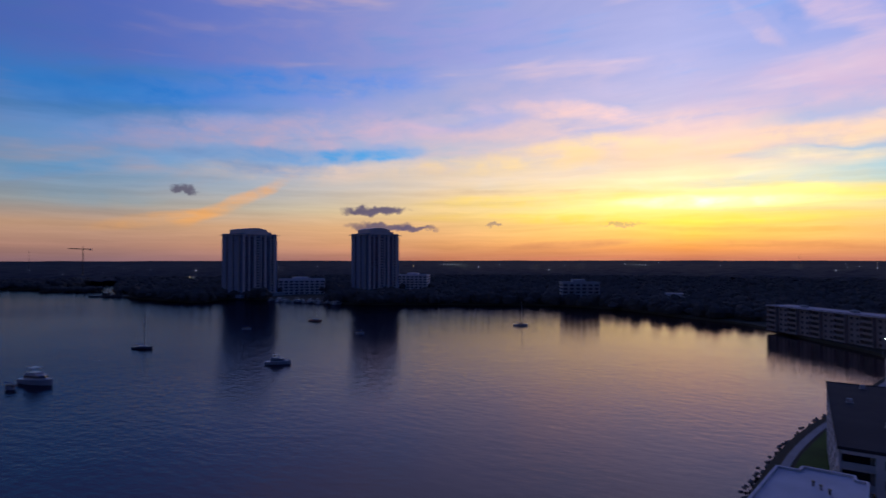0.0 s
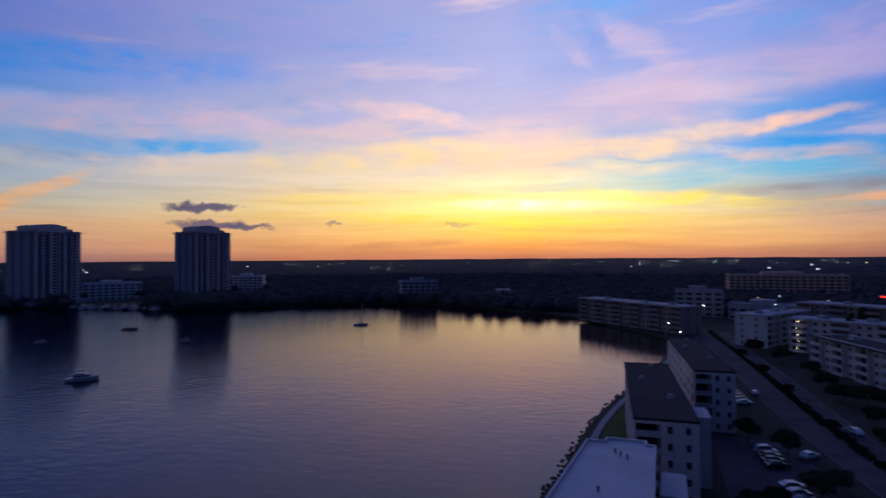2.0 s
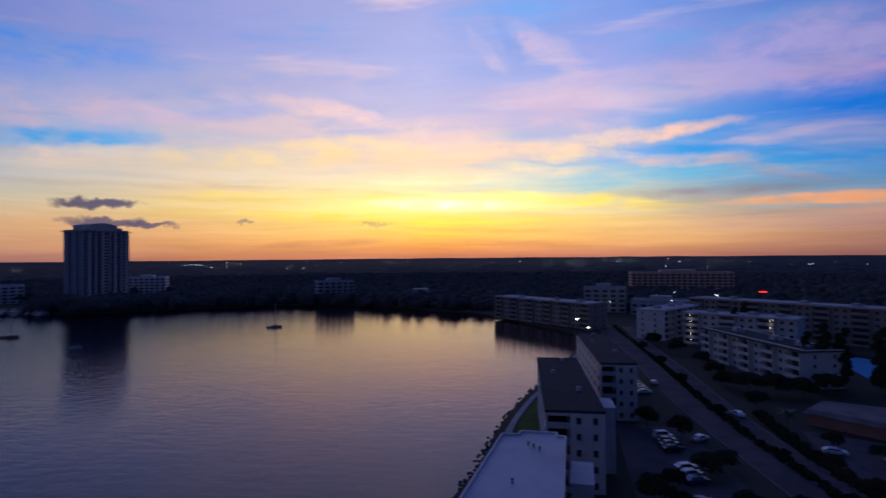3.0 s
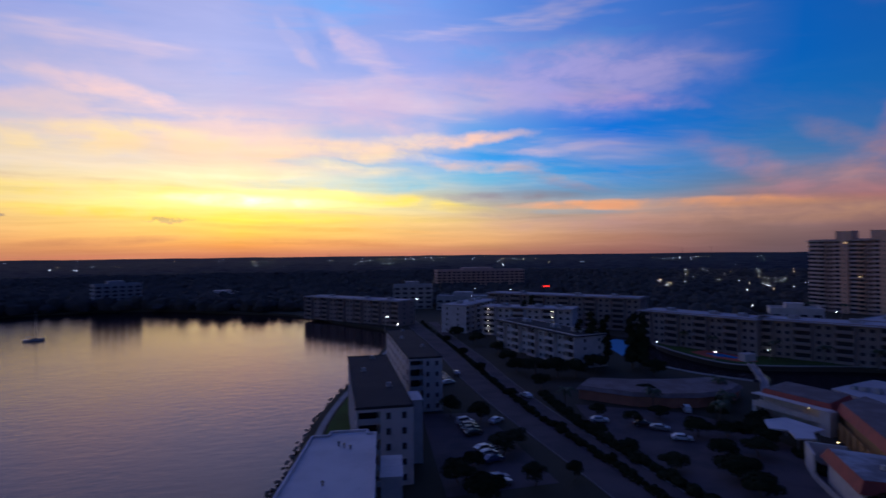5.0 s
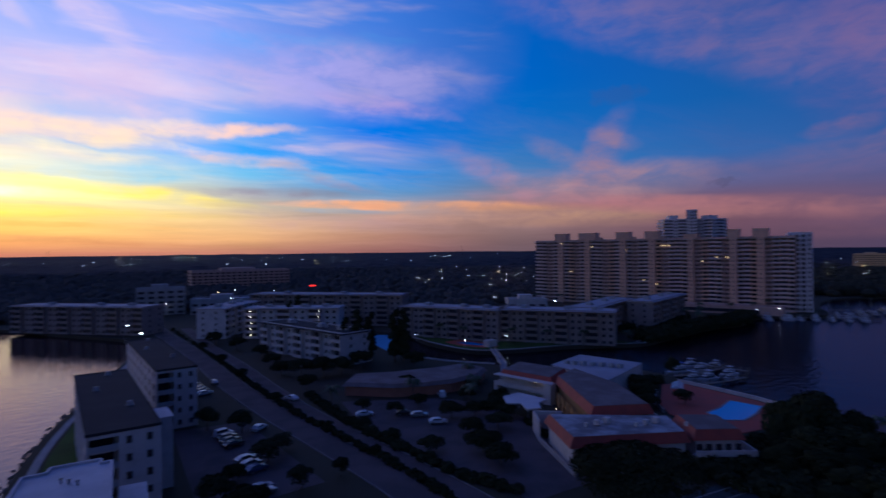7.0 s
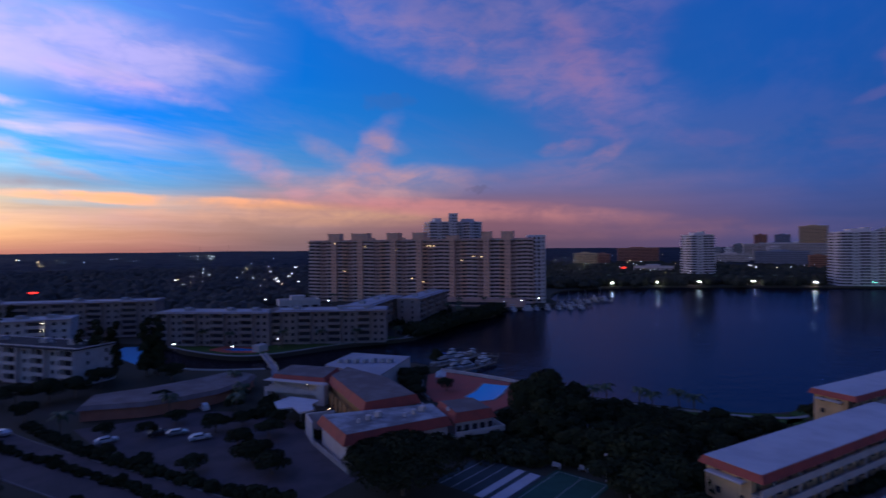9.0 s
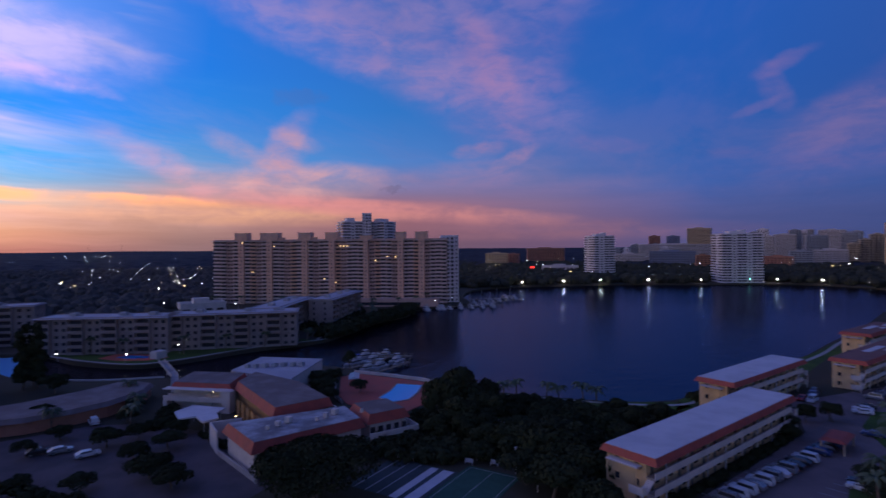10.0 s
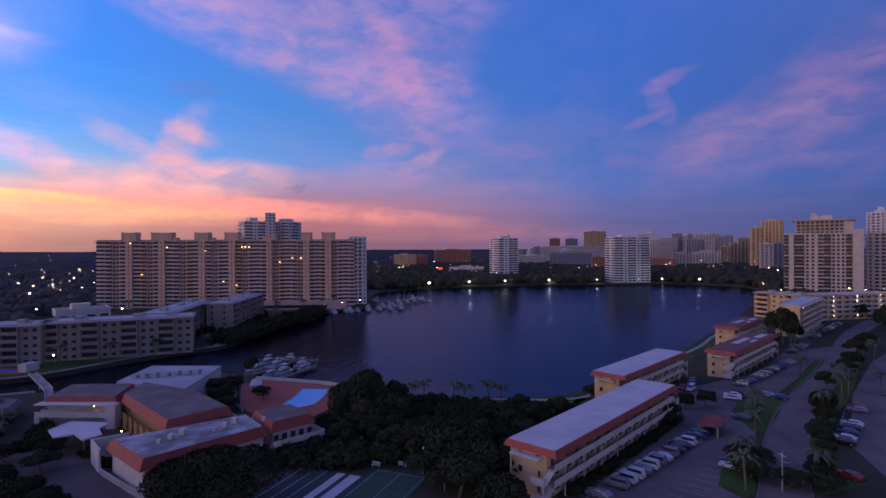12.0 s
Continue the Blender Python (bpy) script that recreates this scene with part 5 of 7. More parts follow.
for row in [
    (108.6, 0.84, 1300, 43, OCHRE, "stepped ochre far building"), (109.4, 0.88, 1320, 51, OCHRE, "stepped ochre far building"),
    (110.2, 1.09, 1340, 61, OCHRE, "stepped ochre far building"), (111.2, 1.03, 1150, 77, CREAM_WALL, "tall cream tower on the skyline"),
    (112.4, 1.65, 1200, 91, CREAM_WALL, "tall cream twin far tower"), (111.9, 1.01, 1000, 47, WHITE, "white building on the skyline"),
    (112.9, 1.03, 1040, 48, SLATE, "blue-grey building on the skyline"), (82.2, 3.74, 1300, 38, BRICKRED, "brown-red building beyond the trees"),
    (77.2, 2.31, 1150, 29, CREAM_WALL, "cream building beyond the trees"), (78.9, 1.31, 1190, 27, BRICKRED, "red-brown building beyond the trees"),
    (83.7, 3.56, 850, 13, WHITE, "low white pavilion across the bay"), (100.6, 2.81, 1400, 40, WHITE, "pale block on the skyline"),
    (-16.2, 3.7, 530, 21.0, GREY, "grey five-storey building behind the trees"), (-7.2, 4.6, 560, 8, WHITE, "low white-roofed hall among trees"),
    (11.6, 4.0, 430, 19, GREY, "pale flat-roofed building among trees"), (18.5, 9.0, 640, 24, PINK_DARK, "broad dull red building among trees"),
    (17.0, 5.5, 420, 11, GREY, "low grey flat-roofed building"), (47.6, 4.0, 360, 11, WHITE, "white flat-roofed church hall"),
]:
    skyline_block(*row)


for row, clear_of in (((-44.8, 4.5, 690, 18.5, TOWER_WHITE, "white parking garage beside the marina"), 52), ((-33.3, 3.1, 730, 22, TOWER_WHITE, "pale plain building behind the tower"), 40)):
    skyline_block(*row)
    for d in (0, 30, 60):
        p = far_at(row[0], row[2] - 40 - d)
        OCCUPIED.append((p.x, p.y, clear_of * 0.7))
random.seed(77)
for k in range(22):  # the pale towers packed along the ocean side
    bearing = 101.3 + 7.6 * k / 21 + random.uniform(-0.15, 0.15)
    skyline_block(bearing, random.uniform(0.45, 0.95), random.uniform(1650, 2300), random.uniform(58, 84), TOWER_WHITE if k % 3 else GREY, "pale slender tower in the far skyline")
for k in range(9):
    skyline_block(89.3 + 0.9 * k, random.uniform(0.5, 1.1), random.uniform(1300, 1700), random.uniform(34, 50), TOWER_WHITE if k % 2 else GREY, "pale mid-rise far building")


# ---- clubhouse by the canal ----
def outline_block(name, outline, h, wall, label, eave=None, roof=ROOF_WORN, fascia=ROOF_RED, slope=1.4, z0=0.0, lift=0.0):
    """A low wing over an outline, with a sloped tiled fascia round a flat roof."""
    cx = sum(p[0] for p in outline) / len(outline)
    cy = sum(p[1] for p in outline) / len(outline)
    local = [Vector((x - cx, y - cy)) for x, y in outline]
    if sum(a.x * b.y - b.x * a.y for a, b in zip(local, local[1:] + local[:1])) < 0:
        local.reverse()
    root = thing(name, (cx, cy, G), 0, label, "building", "clubhouse wings")

    def grown(d):
        out = []
        for i, p in enumerate(local):
            a, b = (p - local[i - 1]).normalized(), (local[(i + 1) % len(local)] - p).normalized()
            m = (Vector((a.y, -a.x)) + Vector((b.y, -b.x)))
            m = m / max(0.35, m.length_squared / 2)
            out.append(tuple(p + m * d))
        return out

    bm = bmesh.new()
    prism(bm, grown(-0.9 if fascia else 0.0), z0, h)
    part("wall", bm, wall, root)
    if fascia:
        bm = bmesh.new()
        prism(bm, grown(0.0), h - slope * 0.75, h + slope * 0.6, 0, grown(-0.9))
        part("fascia", bm, fascia, root, "sloped red tiled fascia")
        bm = bmesh.new()
        prism(bm, grown(-1.0), h + slope * 0.6 + 0.004, h + slope * 0.6 + 0.08)
        part("roof", bm, roof, root)
    else:
        bm = bmesh.new()
        prism(bm, grown(0.15), h, h + 0.3)
        part("roof", bm, roof, root)
    return root, grown


front_wing, _ = outline_block("clubhouse_wing", [(83.5, 65.4), (92.4, 79.6), (112.0, 61.0), (104.0, 52.2)], 5.5, WHITE, "clubhouse wing with white walls and a worn flat roof", slope=1.4)
side_wing, _ = outline_block("clubhouse_wing", [(104.4, 52.0), (112.2, 60.8), (119.5, 54.0), (112.6, 45.6)], 5.8, WHITE, "clubhouse wing with a gallery over the pool", roof=ROOF_BROWN)
main_wing, _ = outline_block("clubhouse_wing", [(100.8, 73.2), (118.9, 98.2), (131.8, 101.6), (125.0, 81.4), (113.2, 65.2)], 6.4, TIMBER, "main clubhouse hall with a red sloped fascia", slope=1.5, roof=ROOF_BROWN)
left_wing, _ = outline_block("clubhouse_wing", [(117.2, 97.6), (114.6, 115.6), (128.0, 120.4), (131.0, 103.0)], 6.0, WHITE, "clubhouse wing with a balcony and a red fascia", roof=ROOF_BROWN)
hall, _ = outline_block("white_hall", [(129.6, 88.2), (134.0, 111.6), (153.6, 115.6), (156.4, 94.2)], 5.9, WHITE, "white flat-roofed hall with rooftop air units beside the canal", fascia=None, roof=ROOF_GREY)
arc_wing, _ = outline_block("clubhouse_wing", [(77, 143), (87.5, 131), (96, 126.5), (104, 124.2), (116, 125.2), (123.4, 130), (124, 141), (110, 142.5), (98, 146), (86, 152)], 3.4, BRICKRED, "low curved shop wing with a dark worn roof", roof=ROOF_BROWN, fascia=ROOF_BROWN, slope=0.7)
for k in range(7):  # air units on the hall
    bm = bmesh.new()
    x, y = 2.0 - 1.2 * k + random.uniform(-0.4, 0.4), -7.5 + 2.4 * k
    s = random.uniform(0.7, 1.1)
    box(bm, x - s, x + s, y - s * 0.8, y + s * 0.8, 6.24, 6.24 + s * 1.3)
    rod(bm, (x, y, 6.2 + s * 1.3), (x, y, 6.35 + s * 1.3), s * 0.6, sides=10)
    part("air_unit", bm, GREY, hall, "grey rooftop air unit")
for k in range(5):
    bm = bmesh.new()
    a, b = Vector((156.4, 94.2)) - Vector((143.4, 102.4)), Vector((153.6, 115.6)) - Vector((143.4, 102.4))
    p = a.lerp(b, 0.12 + 0.19 * k)
    d = (b - a).normalized()
    box(bm, -0.6, 0.6, -0.1, 0.1, 0.3, 2.6)
    for v in bm.verts:
        v.co = Vector((p.x, p.y, 0)) + Matrix.Rotation(math.atan2(d.y, d.x), 3, "Z") @ v.co
    part("door", bm, GLASS, hall)
# Forecourt wall, timber panels, balcony and entrance canopy.
bm = bmesh.new()
for a, b in (((82.4, 63.4), (91.4, 79.6)), ((91.4, 79.6), (101.6, 90.2)), ((101.6, 90.2), (104.6, 87.4))):
    d = (Vector(b) - Vector(a)).normalized()
    s = Vector((-d.y, d.x)) * 0.15
    prism(bm, [tuple(Vector(a) + s), tuple(Vector(a) - s), tuple(Vector(b) - s), tuple(Vector(b) + s)], G, G + 1.1)
single("forecourt_wall", bm, CONCRETE, "low pale garden wall of the clubhouse forecourt", "wall")
bm = bmesh.new()
line = [Vector((114.0, 116.2)), Vector((116.4, 97.4))]
ribbon(bm, line, 2.2, 2.6 + G, 2.85 + G)
ribbon(bm, line, 0.15, 2.85 + G, 3.9 + G, shift=1.0)
ribbon(bm, line, 0.15, 2.85 + G, 3.9 + G, shift=-1.0)
ribbon(bm, line, 2.6, 5.5 + G, 5.75 + G)
prism(bm, [(115.2, 96.6), (117.6, 96.9), (117.3, 99.2), (114.9, 98.9)], G, G + 5.6)
prism(bm, [(112.8, 114.6), (114.6, 115.0), (114.4, 116.2), (112.6, 115.8)], G, G + 2.7)
single("upper_gallery", bm, WHITE, "white upper gallery with a solid parapet", "gallery")
canopy = thing("entrance_canopy", (104.0, 96.0, G), 0, "pale angular entrance canopy on slim posts", "canopy")
bm = bmesh.new()
prism(bm, [(x - 104, y - 96) for x, y in ((102.6, 102.1), (98.6, 97.0), (101.4, 94.6), (98.4, 90.0), (102.0, 88.6), (105.2, 92.0), (108.9, 92.5), (108.4, 102.0))], 3.4, 3.75)
part("roof", bm, ROOF_PALE, canopy)
for x, y in ((-1.2, 5), (-4.0, -5), (-2.2, -6.6), (3.6, 5), (3.8, -2.8)):
    bm = bmesh.new()
    rod(bm, (x, y, 0), (x, y, 3.4), 0.12)
    part("post", bm, STEEL, canopy)
PANEL = shared(("timber_panel",), lambda bm: (box(bm, -1.25, 1.25, -0.12, 0, 0, 3.6), box(bm, -1.4, -1.25, -0.25, 0, 0, 3.8)), TIMBER, WHITE)
for k in range(6):
    p = Vector((101.8, 75.2)).lerp(Vector((116.2, 94.8)), (k + 0.5) / 6)
    panel = piece("timber_panel", PANEL, main_wing, main_wing.matrix_basis.inverted() @ pose(p.x - 0.35, p.y + 0.2, G + 0.3, 0, 0, -126.4))
bm = bmesh.new()
ribbon(bm, [Vector((100.2, 72.4)), Vector((113.4, 63.6)), Vector((117.6, 69.6))], 0.5, G + 3.7, G + 4.7)
single("roof_gutter_wall", bm, WHITE, "low white parapet below the red fascia of the main hall", "parapet")
bm = bmesh.new()
ribbon(bm, [Vector((103.4, 51.0)), Vector((112.4, 43.6)), Vector((120.6, 53.2))], 0.3, G + 2.2, G + 3.3)
ribbon(bm, [Vector((104.0, 51.8)), Vector((112.5, 44.6)), Vector((119.8, 53.4))], 1.7, G + 2.0, G + 2.2)
for x, y in ((106.0, 50.0), (112.4, 44.4), (119.6, 53.0)):
    rod(bm, (x, y, G), (x, y, G + 2.0), 0.2)
single("terrace_gallery", bm, WHITE, "white gallery parapet round the clubhouse wing", "gallery")
bm = bmesh.new()
for a, b in (((91.8, 80.2), (96.6, 86.2)), ((96.6, 86.2), (101.2, 81.6))):
    ribbon(bm, [Vector(a), Vector(b)], 0.35, G, G + 4.6)
single("court_wall", bm, WHITE, "white wall round a small clubhouse court", "wall")
for k in range(5):  # dark windows of the gallery wing
    p = Vector((104.9, 51.6)).lerp(Vector((112.4, 45.6)), (k + 0.5) / 5)
    piece("window", window_mesh(1.2, 1.3, WHITE), side_wing, side_wing.matrix_basis.inverted() @ pose(p.x + 0.4, p.y + 0.7, G + 2.6, 0, 0, -39), "")
LAMP_BALL = shared(("lamp_ball",), lambda bm: bmesh.ops.create_icosphere(bm, subdivisions=1, radius=0.13), LAMP_WARM)
for x, y, z in ((99.6, 87.8, 1.6), (103.0, 80.6, 1.5), (104.4, 82.6, 1.5), (105.2, 83.8, 1.5), (109.6, 90.2, 1.5), (115.6, 102.4, 5.0)):
    lantern = thing("wall_lantern", (x, y, G), 0, "small warm lantern beside the clubhouse", "lamp", "clubhouse lanterns")
    bm = bmesh.new()
    rod(bm, (0, 0, 0), (0, 0, z), 0.05)
    part("post", bm, DARK_METAL, lantern)
    piece("globe", LAMP_BALL, lantern, pose(0, 0, z + 0.15))

# ---- pool terrace, courts, docks ----
DECK = [(132.0, 72.0), (138.5, 78.0), (158.5, 88.5), (164.5, 86.0), (163.0, 76.3), (160.6, 62.0), (156.5, 52.5), (138.0, 51.5), (125.5, 55.0)]
POOL = [(139.4, 65.9), (146.2, 65.7), (155.4, 67.1), (155.9, 59.0), (147.3, 57.4), (140.1, 57.2), (136.4, 60.6)]
bm = bmesh.new()
prism(bm, DECK, G - 0.3, G + 0.16)
single("pool_terrace", bm, DECK_RED, "red-paved pool terrace", "terrace", kind="structure")
pool = thing("swimming_pool", (146, 62, G), 0, "bright blue swimming pool with a pale rim", "pool")
bm = bmesh.new()
prism(bm, [(x - 146, y - 62) for x, y in POOL], 0.17, 0.26)
part("pool_water", bm, POOL_WATER, pool)
bm = bmesh.new()
edge = [Vector((x - 146, y - 62)) for x, y in POOL + POOL[:1]]
ribbon(bm, edge, 0.5, 0.165, 0.30)
part("pool_rim", bm, PAVING, pool)
bm = bmesh.new()
ribbon(bm, [Vector(p) for p in ((165.6, 87.2), (164.4, 76.0), (162.0, 62.0), (157.6, 51.0))], 0.5, G, G + 1.0)
single("terrace_wall", bm, WHITE, "low white wall on the seaward side of the pool", "wall")
bm = bmesh.new()
ribbon(bm, [Vector(p) for p in ((132.0, 73.4), (138.0, 79.4), (150.0, 85.6))], 0.4, G, G + 0.9)
single("terrace_wall", bm, CONCRETE, "low concrete wall beside the pool terrace", "wall")
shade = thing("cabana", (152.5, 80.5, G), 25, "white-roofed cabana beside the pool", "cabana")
bm = bmesh.new()
prism(bm, [(-4, -1.6), (4, -1.6), (4, 1.6), (-4, 1.6)], 2.3, 2.9, 0, [(-3.6, -0.2), (3.6, -0.2), (3.6, 0.2), (-3.6, 0.2)])
part("roof", bm, GEL, shade)
for x in (-3.6, 3.6):
    for y in (-1.3, 1.3):
        bm = bmesh.new()
        rod(bm, (x, y, 0), (x, y, 2.3), 0.08)
        part("post", bm, STEEL, shade)
court = thing("shuffleboard_court", (93.5, 38.5, G), -12.5, "dark shuffleboard court with pale lanes", "court")
bm = bmesh.new()
box(bm, -8.5, 6.0, -7.5, 7.5, 0, 0.05)
part("court_slab", bm, COURT_DARK, court)
for y, w, m in ((-5.6, 2.2, ROOF_PALE), (-2.6, 1.6, ROOF_PALE), (0.6, 0.18, PAINT_LINE), (3.2, 0.18, PAINT_LINE), (5.8, 0.18, PAINT_LINE)):
    bm = bmesh.new()
    box(bm, -8.4, 5.6, y - w / 2, y + w / 2, 0.054, 0.07)
    part("lane", bm, m, court)
court = thing("tennis_court", (93.0, 25.2, G), -12.5, "green hard tennis court", "court")
bm = bmesh.new()
box(bm, -9.5, 7.5, -5.4, 5.4, 0, 0.05)
part("court_slab", bm, COURT, court)
for x0, x1, y0, y1 in ((-9, 7, -4.8, -4.7), (-9, 7, 4.7, 4.8), (6.9, 7.0, -4.8, 4.8), (-9, 7, -0.05, 0.05)):
    bm = bmesh.new()
    box(bm, x0, x1, y0, y1, 0.054, 0.065)
    part("court_line", bm, PAINT_LINE, court)


def bench(x, y, turn):
    root = thing("bench", (x, y, G), turn, "white bench with a slatted back beside the courts", "bench", "courtside benches")
    for name, b in (("seat", (-0.9, 0.9, -0.25, 0.25, 0.42, 0.5)), ("backrest", (-0.9, 0.9, 0.2, 0.28, 0.55, 1.05)), ("leg", (-0.8, -0.7, -0.2, 0.25, 0, 0.42)), ("leg", (0.7, 0.8, -0.2, 0.25, 0, 0.42)), ("brace", (-0.05, 0.05, 0.18, 0.26, 0.42, 0.55))):
        bm = bmesh.new()
        box(bm, *b)
        part(name, bm, GEL, root)


for x, y in ((100.4, 42.8), (100.5, 40.6), (101.0, 38.4), (101.7, 34.3), (102.3, 29.2), (103.0, 24.2)):
    bench(x, y, -102)


# ---- roads, lots and walks ----
def surface(name, line, width, z, m, label, kerbs=True):
    bm = bmesh.new()
    pts = smooth_line(line, 8)
    ribbon(bm, pts, width, G - 0.2, z)
    if kerbs:
        for s in (-1, 1):
            ribbon(bm, pts, 0.3, G - 0.2, z + 0.13, 1, s * (width / 2 + 0.16))
    return single(name, bm, [m, KERB], label, "road", kind="structure")


def lot(name, outline, z, m, label, category="parking lot"):
    bm = bmesh.new()
    prism(bm, outline, G - 0.2, z)
    return single(name, bm, m, label, category, kind="structure")


BOULEVARD = [(40, 22), (50, 48), (55, 74), (55.8, 92), (55.6, 115), (55.4, 140), (56.6, 175), (60, 215), (63, 255), (66, 320), (74, 420)]
SECOND = [(56, 36), (62, 62), (63, 90), (62.6, 112), (63.2, 140), (65.4, 170), (69, 205), (73, 260), (80, 330)]
surface("road_boulevard", BOULEVARD, 7.4, G + 0.03, ASPHALT, "dark asphalt boulevard carriageway")
surface("road_second", SECOND, 4.2, G + 0.03, ASPHALT, "dark asphalt carriageway beyond the hedge")
surface("road_east", [(70, -28), (99, -42.6), (111, -47.4), (127, -54.9), (149, -66.5), (169, -79.2), (200, -99.6), (244, -126.8), (300, -163), (380, -225)], 7.6, G + 0.05, PALE_ASPHALT, "worn asphalt drive past the low blocks")
lot("lot_west", [(24.5, 92), (46, 92), (47, 138), (31, 141.5), (27, 112)], G + 0.02, ASPHALT, "small asphalt car park with parked cars")
lot("lot_club", [(69, 62), (84, 60), (102, 92), (104, 108), (98, 122), (74, 138), (69, 120)], G + 0.02, ASPHALT, "asphalt car park of the clubhouse with planted islands")
lot("lot_east", [(80, -8), (97, -10), (142, -38.5), (168, -42), (196, -75), (240, -104), (252, -128), (216, -104), (150, -57), (118, -46), (92, -33), (74, -18)], G + 0.02, PALE_ASPHALT, "worn asphalt car park before the low blocks")
lot("lot_far", [(128, -68), (172, -92), (220, -124), (300, -190), (260, -230), (120, -120), (95, -62)], G + 0.02, PALE_ASPHALT, "worn asphalt car park across the drive")
lot("lawn_canal", [(166, 163), (193, 151.5), (219, 135), (222, 150), (206, 158), (182, 190), (158, 232), (155, 200), (155, 175)], G + 0.02, GRASS, "mown lawn before the canal slabs", "lawn")
lot("lawn_shore", [(1, 108), (7.4, 142), (14, 166), (21.5, 186), (16, 160), (12, 110)], G + 0.02, GRASS, "narrow grass strip behind the seawall", "lawn")
lot("lawn_bay", [(120, 46), (155, 45), (153, 6), (160, -14), (145, -24), (98, 6), (106, 20)], G + 0.02, GRASS, "grass and shrubs between courts and bay", "lawn")
lot("lawn_motel", [(172, -21), (240, -66), (275, -86), (246, -80), (238, -72), (190, -48), (188, -40), (150, -12), (162, -14)], G + 0.02, GRASS, "grass strip along the shore", "lawn")
lot("lawn_island", [(150, -52.0), (164.5, -59.5), (163.4, -70.2), (148, -62.0), (134.5, -54.0), (133, -51)], G + 0.14, GRASS, "grass island in the car park", "lawn")
lot("lawn_island", [(98, -35.8), (103, -33.4), (114, -37.8), (122.2, -44.6), (120.5, -47.2), (108, -41.8), (100, -38.4)], G + 0.14, GRASS, "grass island at the drive", "lawn")
lot("lawn_island", [(167.5, -73.0), (203, -93.6), (222, -106.0), (221, -109), (200, -95.4), (176, -79.6)], G + 0.14, GRASS, "thin grass strip between drive and car park", "lawn")
lot("lawn_island", [(100.5, -47.8), (110.5, -52.0), (126, -59.0), (148, -70.4), (166.3, -81.8), (200, -104.0), (262.0, -142.4), (262, -146), (205, -112), (167.5, -89), (147.4, -75), (129, -64.6), (122, -61.4), (114, -59.1), (107, -60)], G + 0.14, GRASS, "grass verge with palms beside the drive", "lawn")


def walk_strip(line, width, label, m=CONCRETE, z=0.12):
    bm = bmesh.new()
    ribbon(bm, smooth_line(line, 8), width, G - 0.3, G + z)
    single("pavement", bm, m, label, "path", kind="structure")


walk_strip([(-2.4, 100), (1.6, 119), (6.0, 142), (12.4, 165), (20.6, 188), (38.5, 243)], 1.6, "concrete walk on the seawall", PAVING)
walk_strip([(127.5, 190), (132, 165), (142.5, 146)], 1.2, "concrete seawall cap of the canal", PAVING)
walk_strip([(159, 226), (154, 200), (154.5, 174), (166, 163), (194, 152), (220, 134.5), (226, 133.5)], 1.2, "concrete walk along the canal", PAVING)
walk_strip([(222, 136), (234, 140), (250, 146)], 1.4, "concrete path near the point", PAVING)
walk_strip([(160, 50), (154, 40), (153, 6), (157, -14), (171, -24)], 1.4, "pale walk along the bay shore", PAVING)
walk_strip([(186, -32), (238, -68), (276, -88), (334, -120)], 1.5, "concrete seawall walk before the low blocks", PAVING)
bm = bmesh.new()
ribbon(bm, [Vector((125, 124)), Vector((140, 139)), Vector((158, 163))], 2.2, G + 1.0, G + 1.25)
ribbon(bm, [Vector((125, 124)), Vector((140, 139)), Vector((158, 163))], 0.12, G + 1.25, G + 2.0, shift=1.0)
ribbon(bm, [Vector((125, 124)), Vector((140, 139)), Vector((158, 163))], 0.12, G + 1.25, G + 2.0, shift=-1.0)
for x, y in ((132, 131), (140, 139), (150, 152)):
    rod(bm, (x, y, -1), (x, y, G + 1.0), 0.35)
single("footbridge", bm, CONCRETE, "pale concrete footbridge over the canal", "footbridge")

# ---- more of the clubhouse and canal bank ----
FRONT_PANEL = shared(("front_panel",), lambda bm: box(bm, -1.05, 1.05, -0.14, 0, 0, 3.3), TIMBER)
for k in range(6):
    p = Vector((84.2, 65.4)).lerp(Vector((92.2, 78.4)), (k + 0.5) / 6)
    piece("timber_panel", FRONT_PANEL, front_wing, front_wing.matrix_basis.inverted() @ pose(p.x + 0.72, p.y - 0.42, G + 0.3, 0, 0, -121.6))
for k in range(7):  # small vents on the worn roof
    p = Vector((90, 70)).lerp(Vector((108, 55)), (k + 0.5) / 7) - Vector(front_wing.location[:2])
    size = 0.3 + 0.15 * ((k * 7) % 3)
    bm = bmesh.new()
    box(bm, p.x - size, p.x + size, p.y - size + (k % 3 - 1) * 1.5, p.y + size + (k % 3 - 1) * 1.5, 6.6, 7.1 + size)
    part("roof_vent", bm, WHITE, front_wing)
pergola = thing("pergola", (148, 93.5, G), -38, "white slatted pergola beside the hall", "pergola")
for k in range(7):
    bm = bmesh.new()
    box(bm, -3.6 + 1.1 * k, -3.3 + 1.1 * k, -2.6, 2.6, 2.3, 2.5)
    part("slat", bm, WHITE, pergola)
for x in (-3.4, 3.2):
    for y in (-2.3, 2.3):
        bm = bmesh.new()
        box(bm, x - 0.12, x + 0.12, y - 0.12, y + 0.12, 0, 2.3)
        part("post", bm, WHITE, pergola)
bank_pool = thing("canal_pool", (165.5, 186, G), 0, "small blue pool on a red deck by the canal", "pool")
bm = bmesh.new()
prism(bm, [(-7, 9), (-8, -2), (-4, -13), (3, -16), (6, -6), (2, 10)], 0, 0.12)
part("deck", bm, DECK_RED, bank_pool)
bm = bmesh.new()
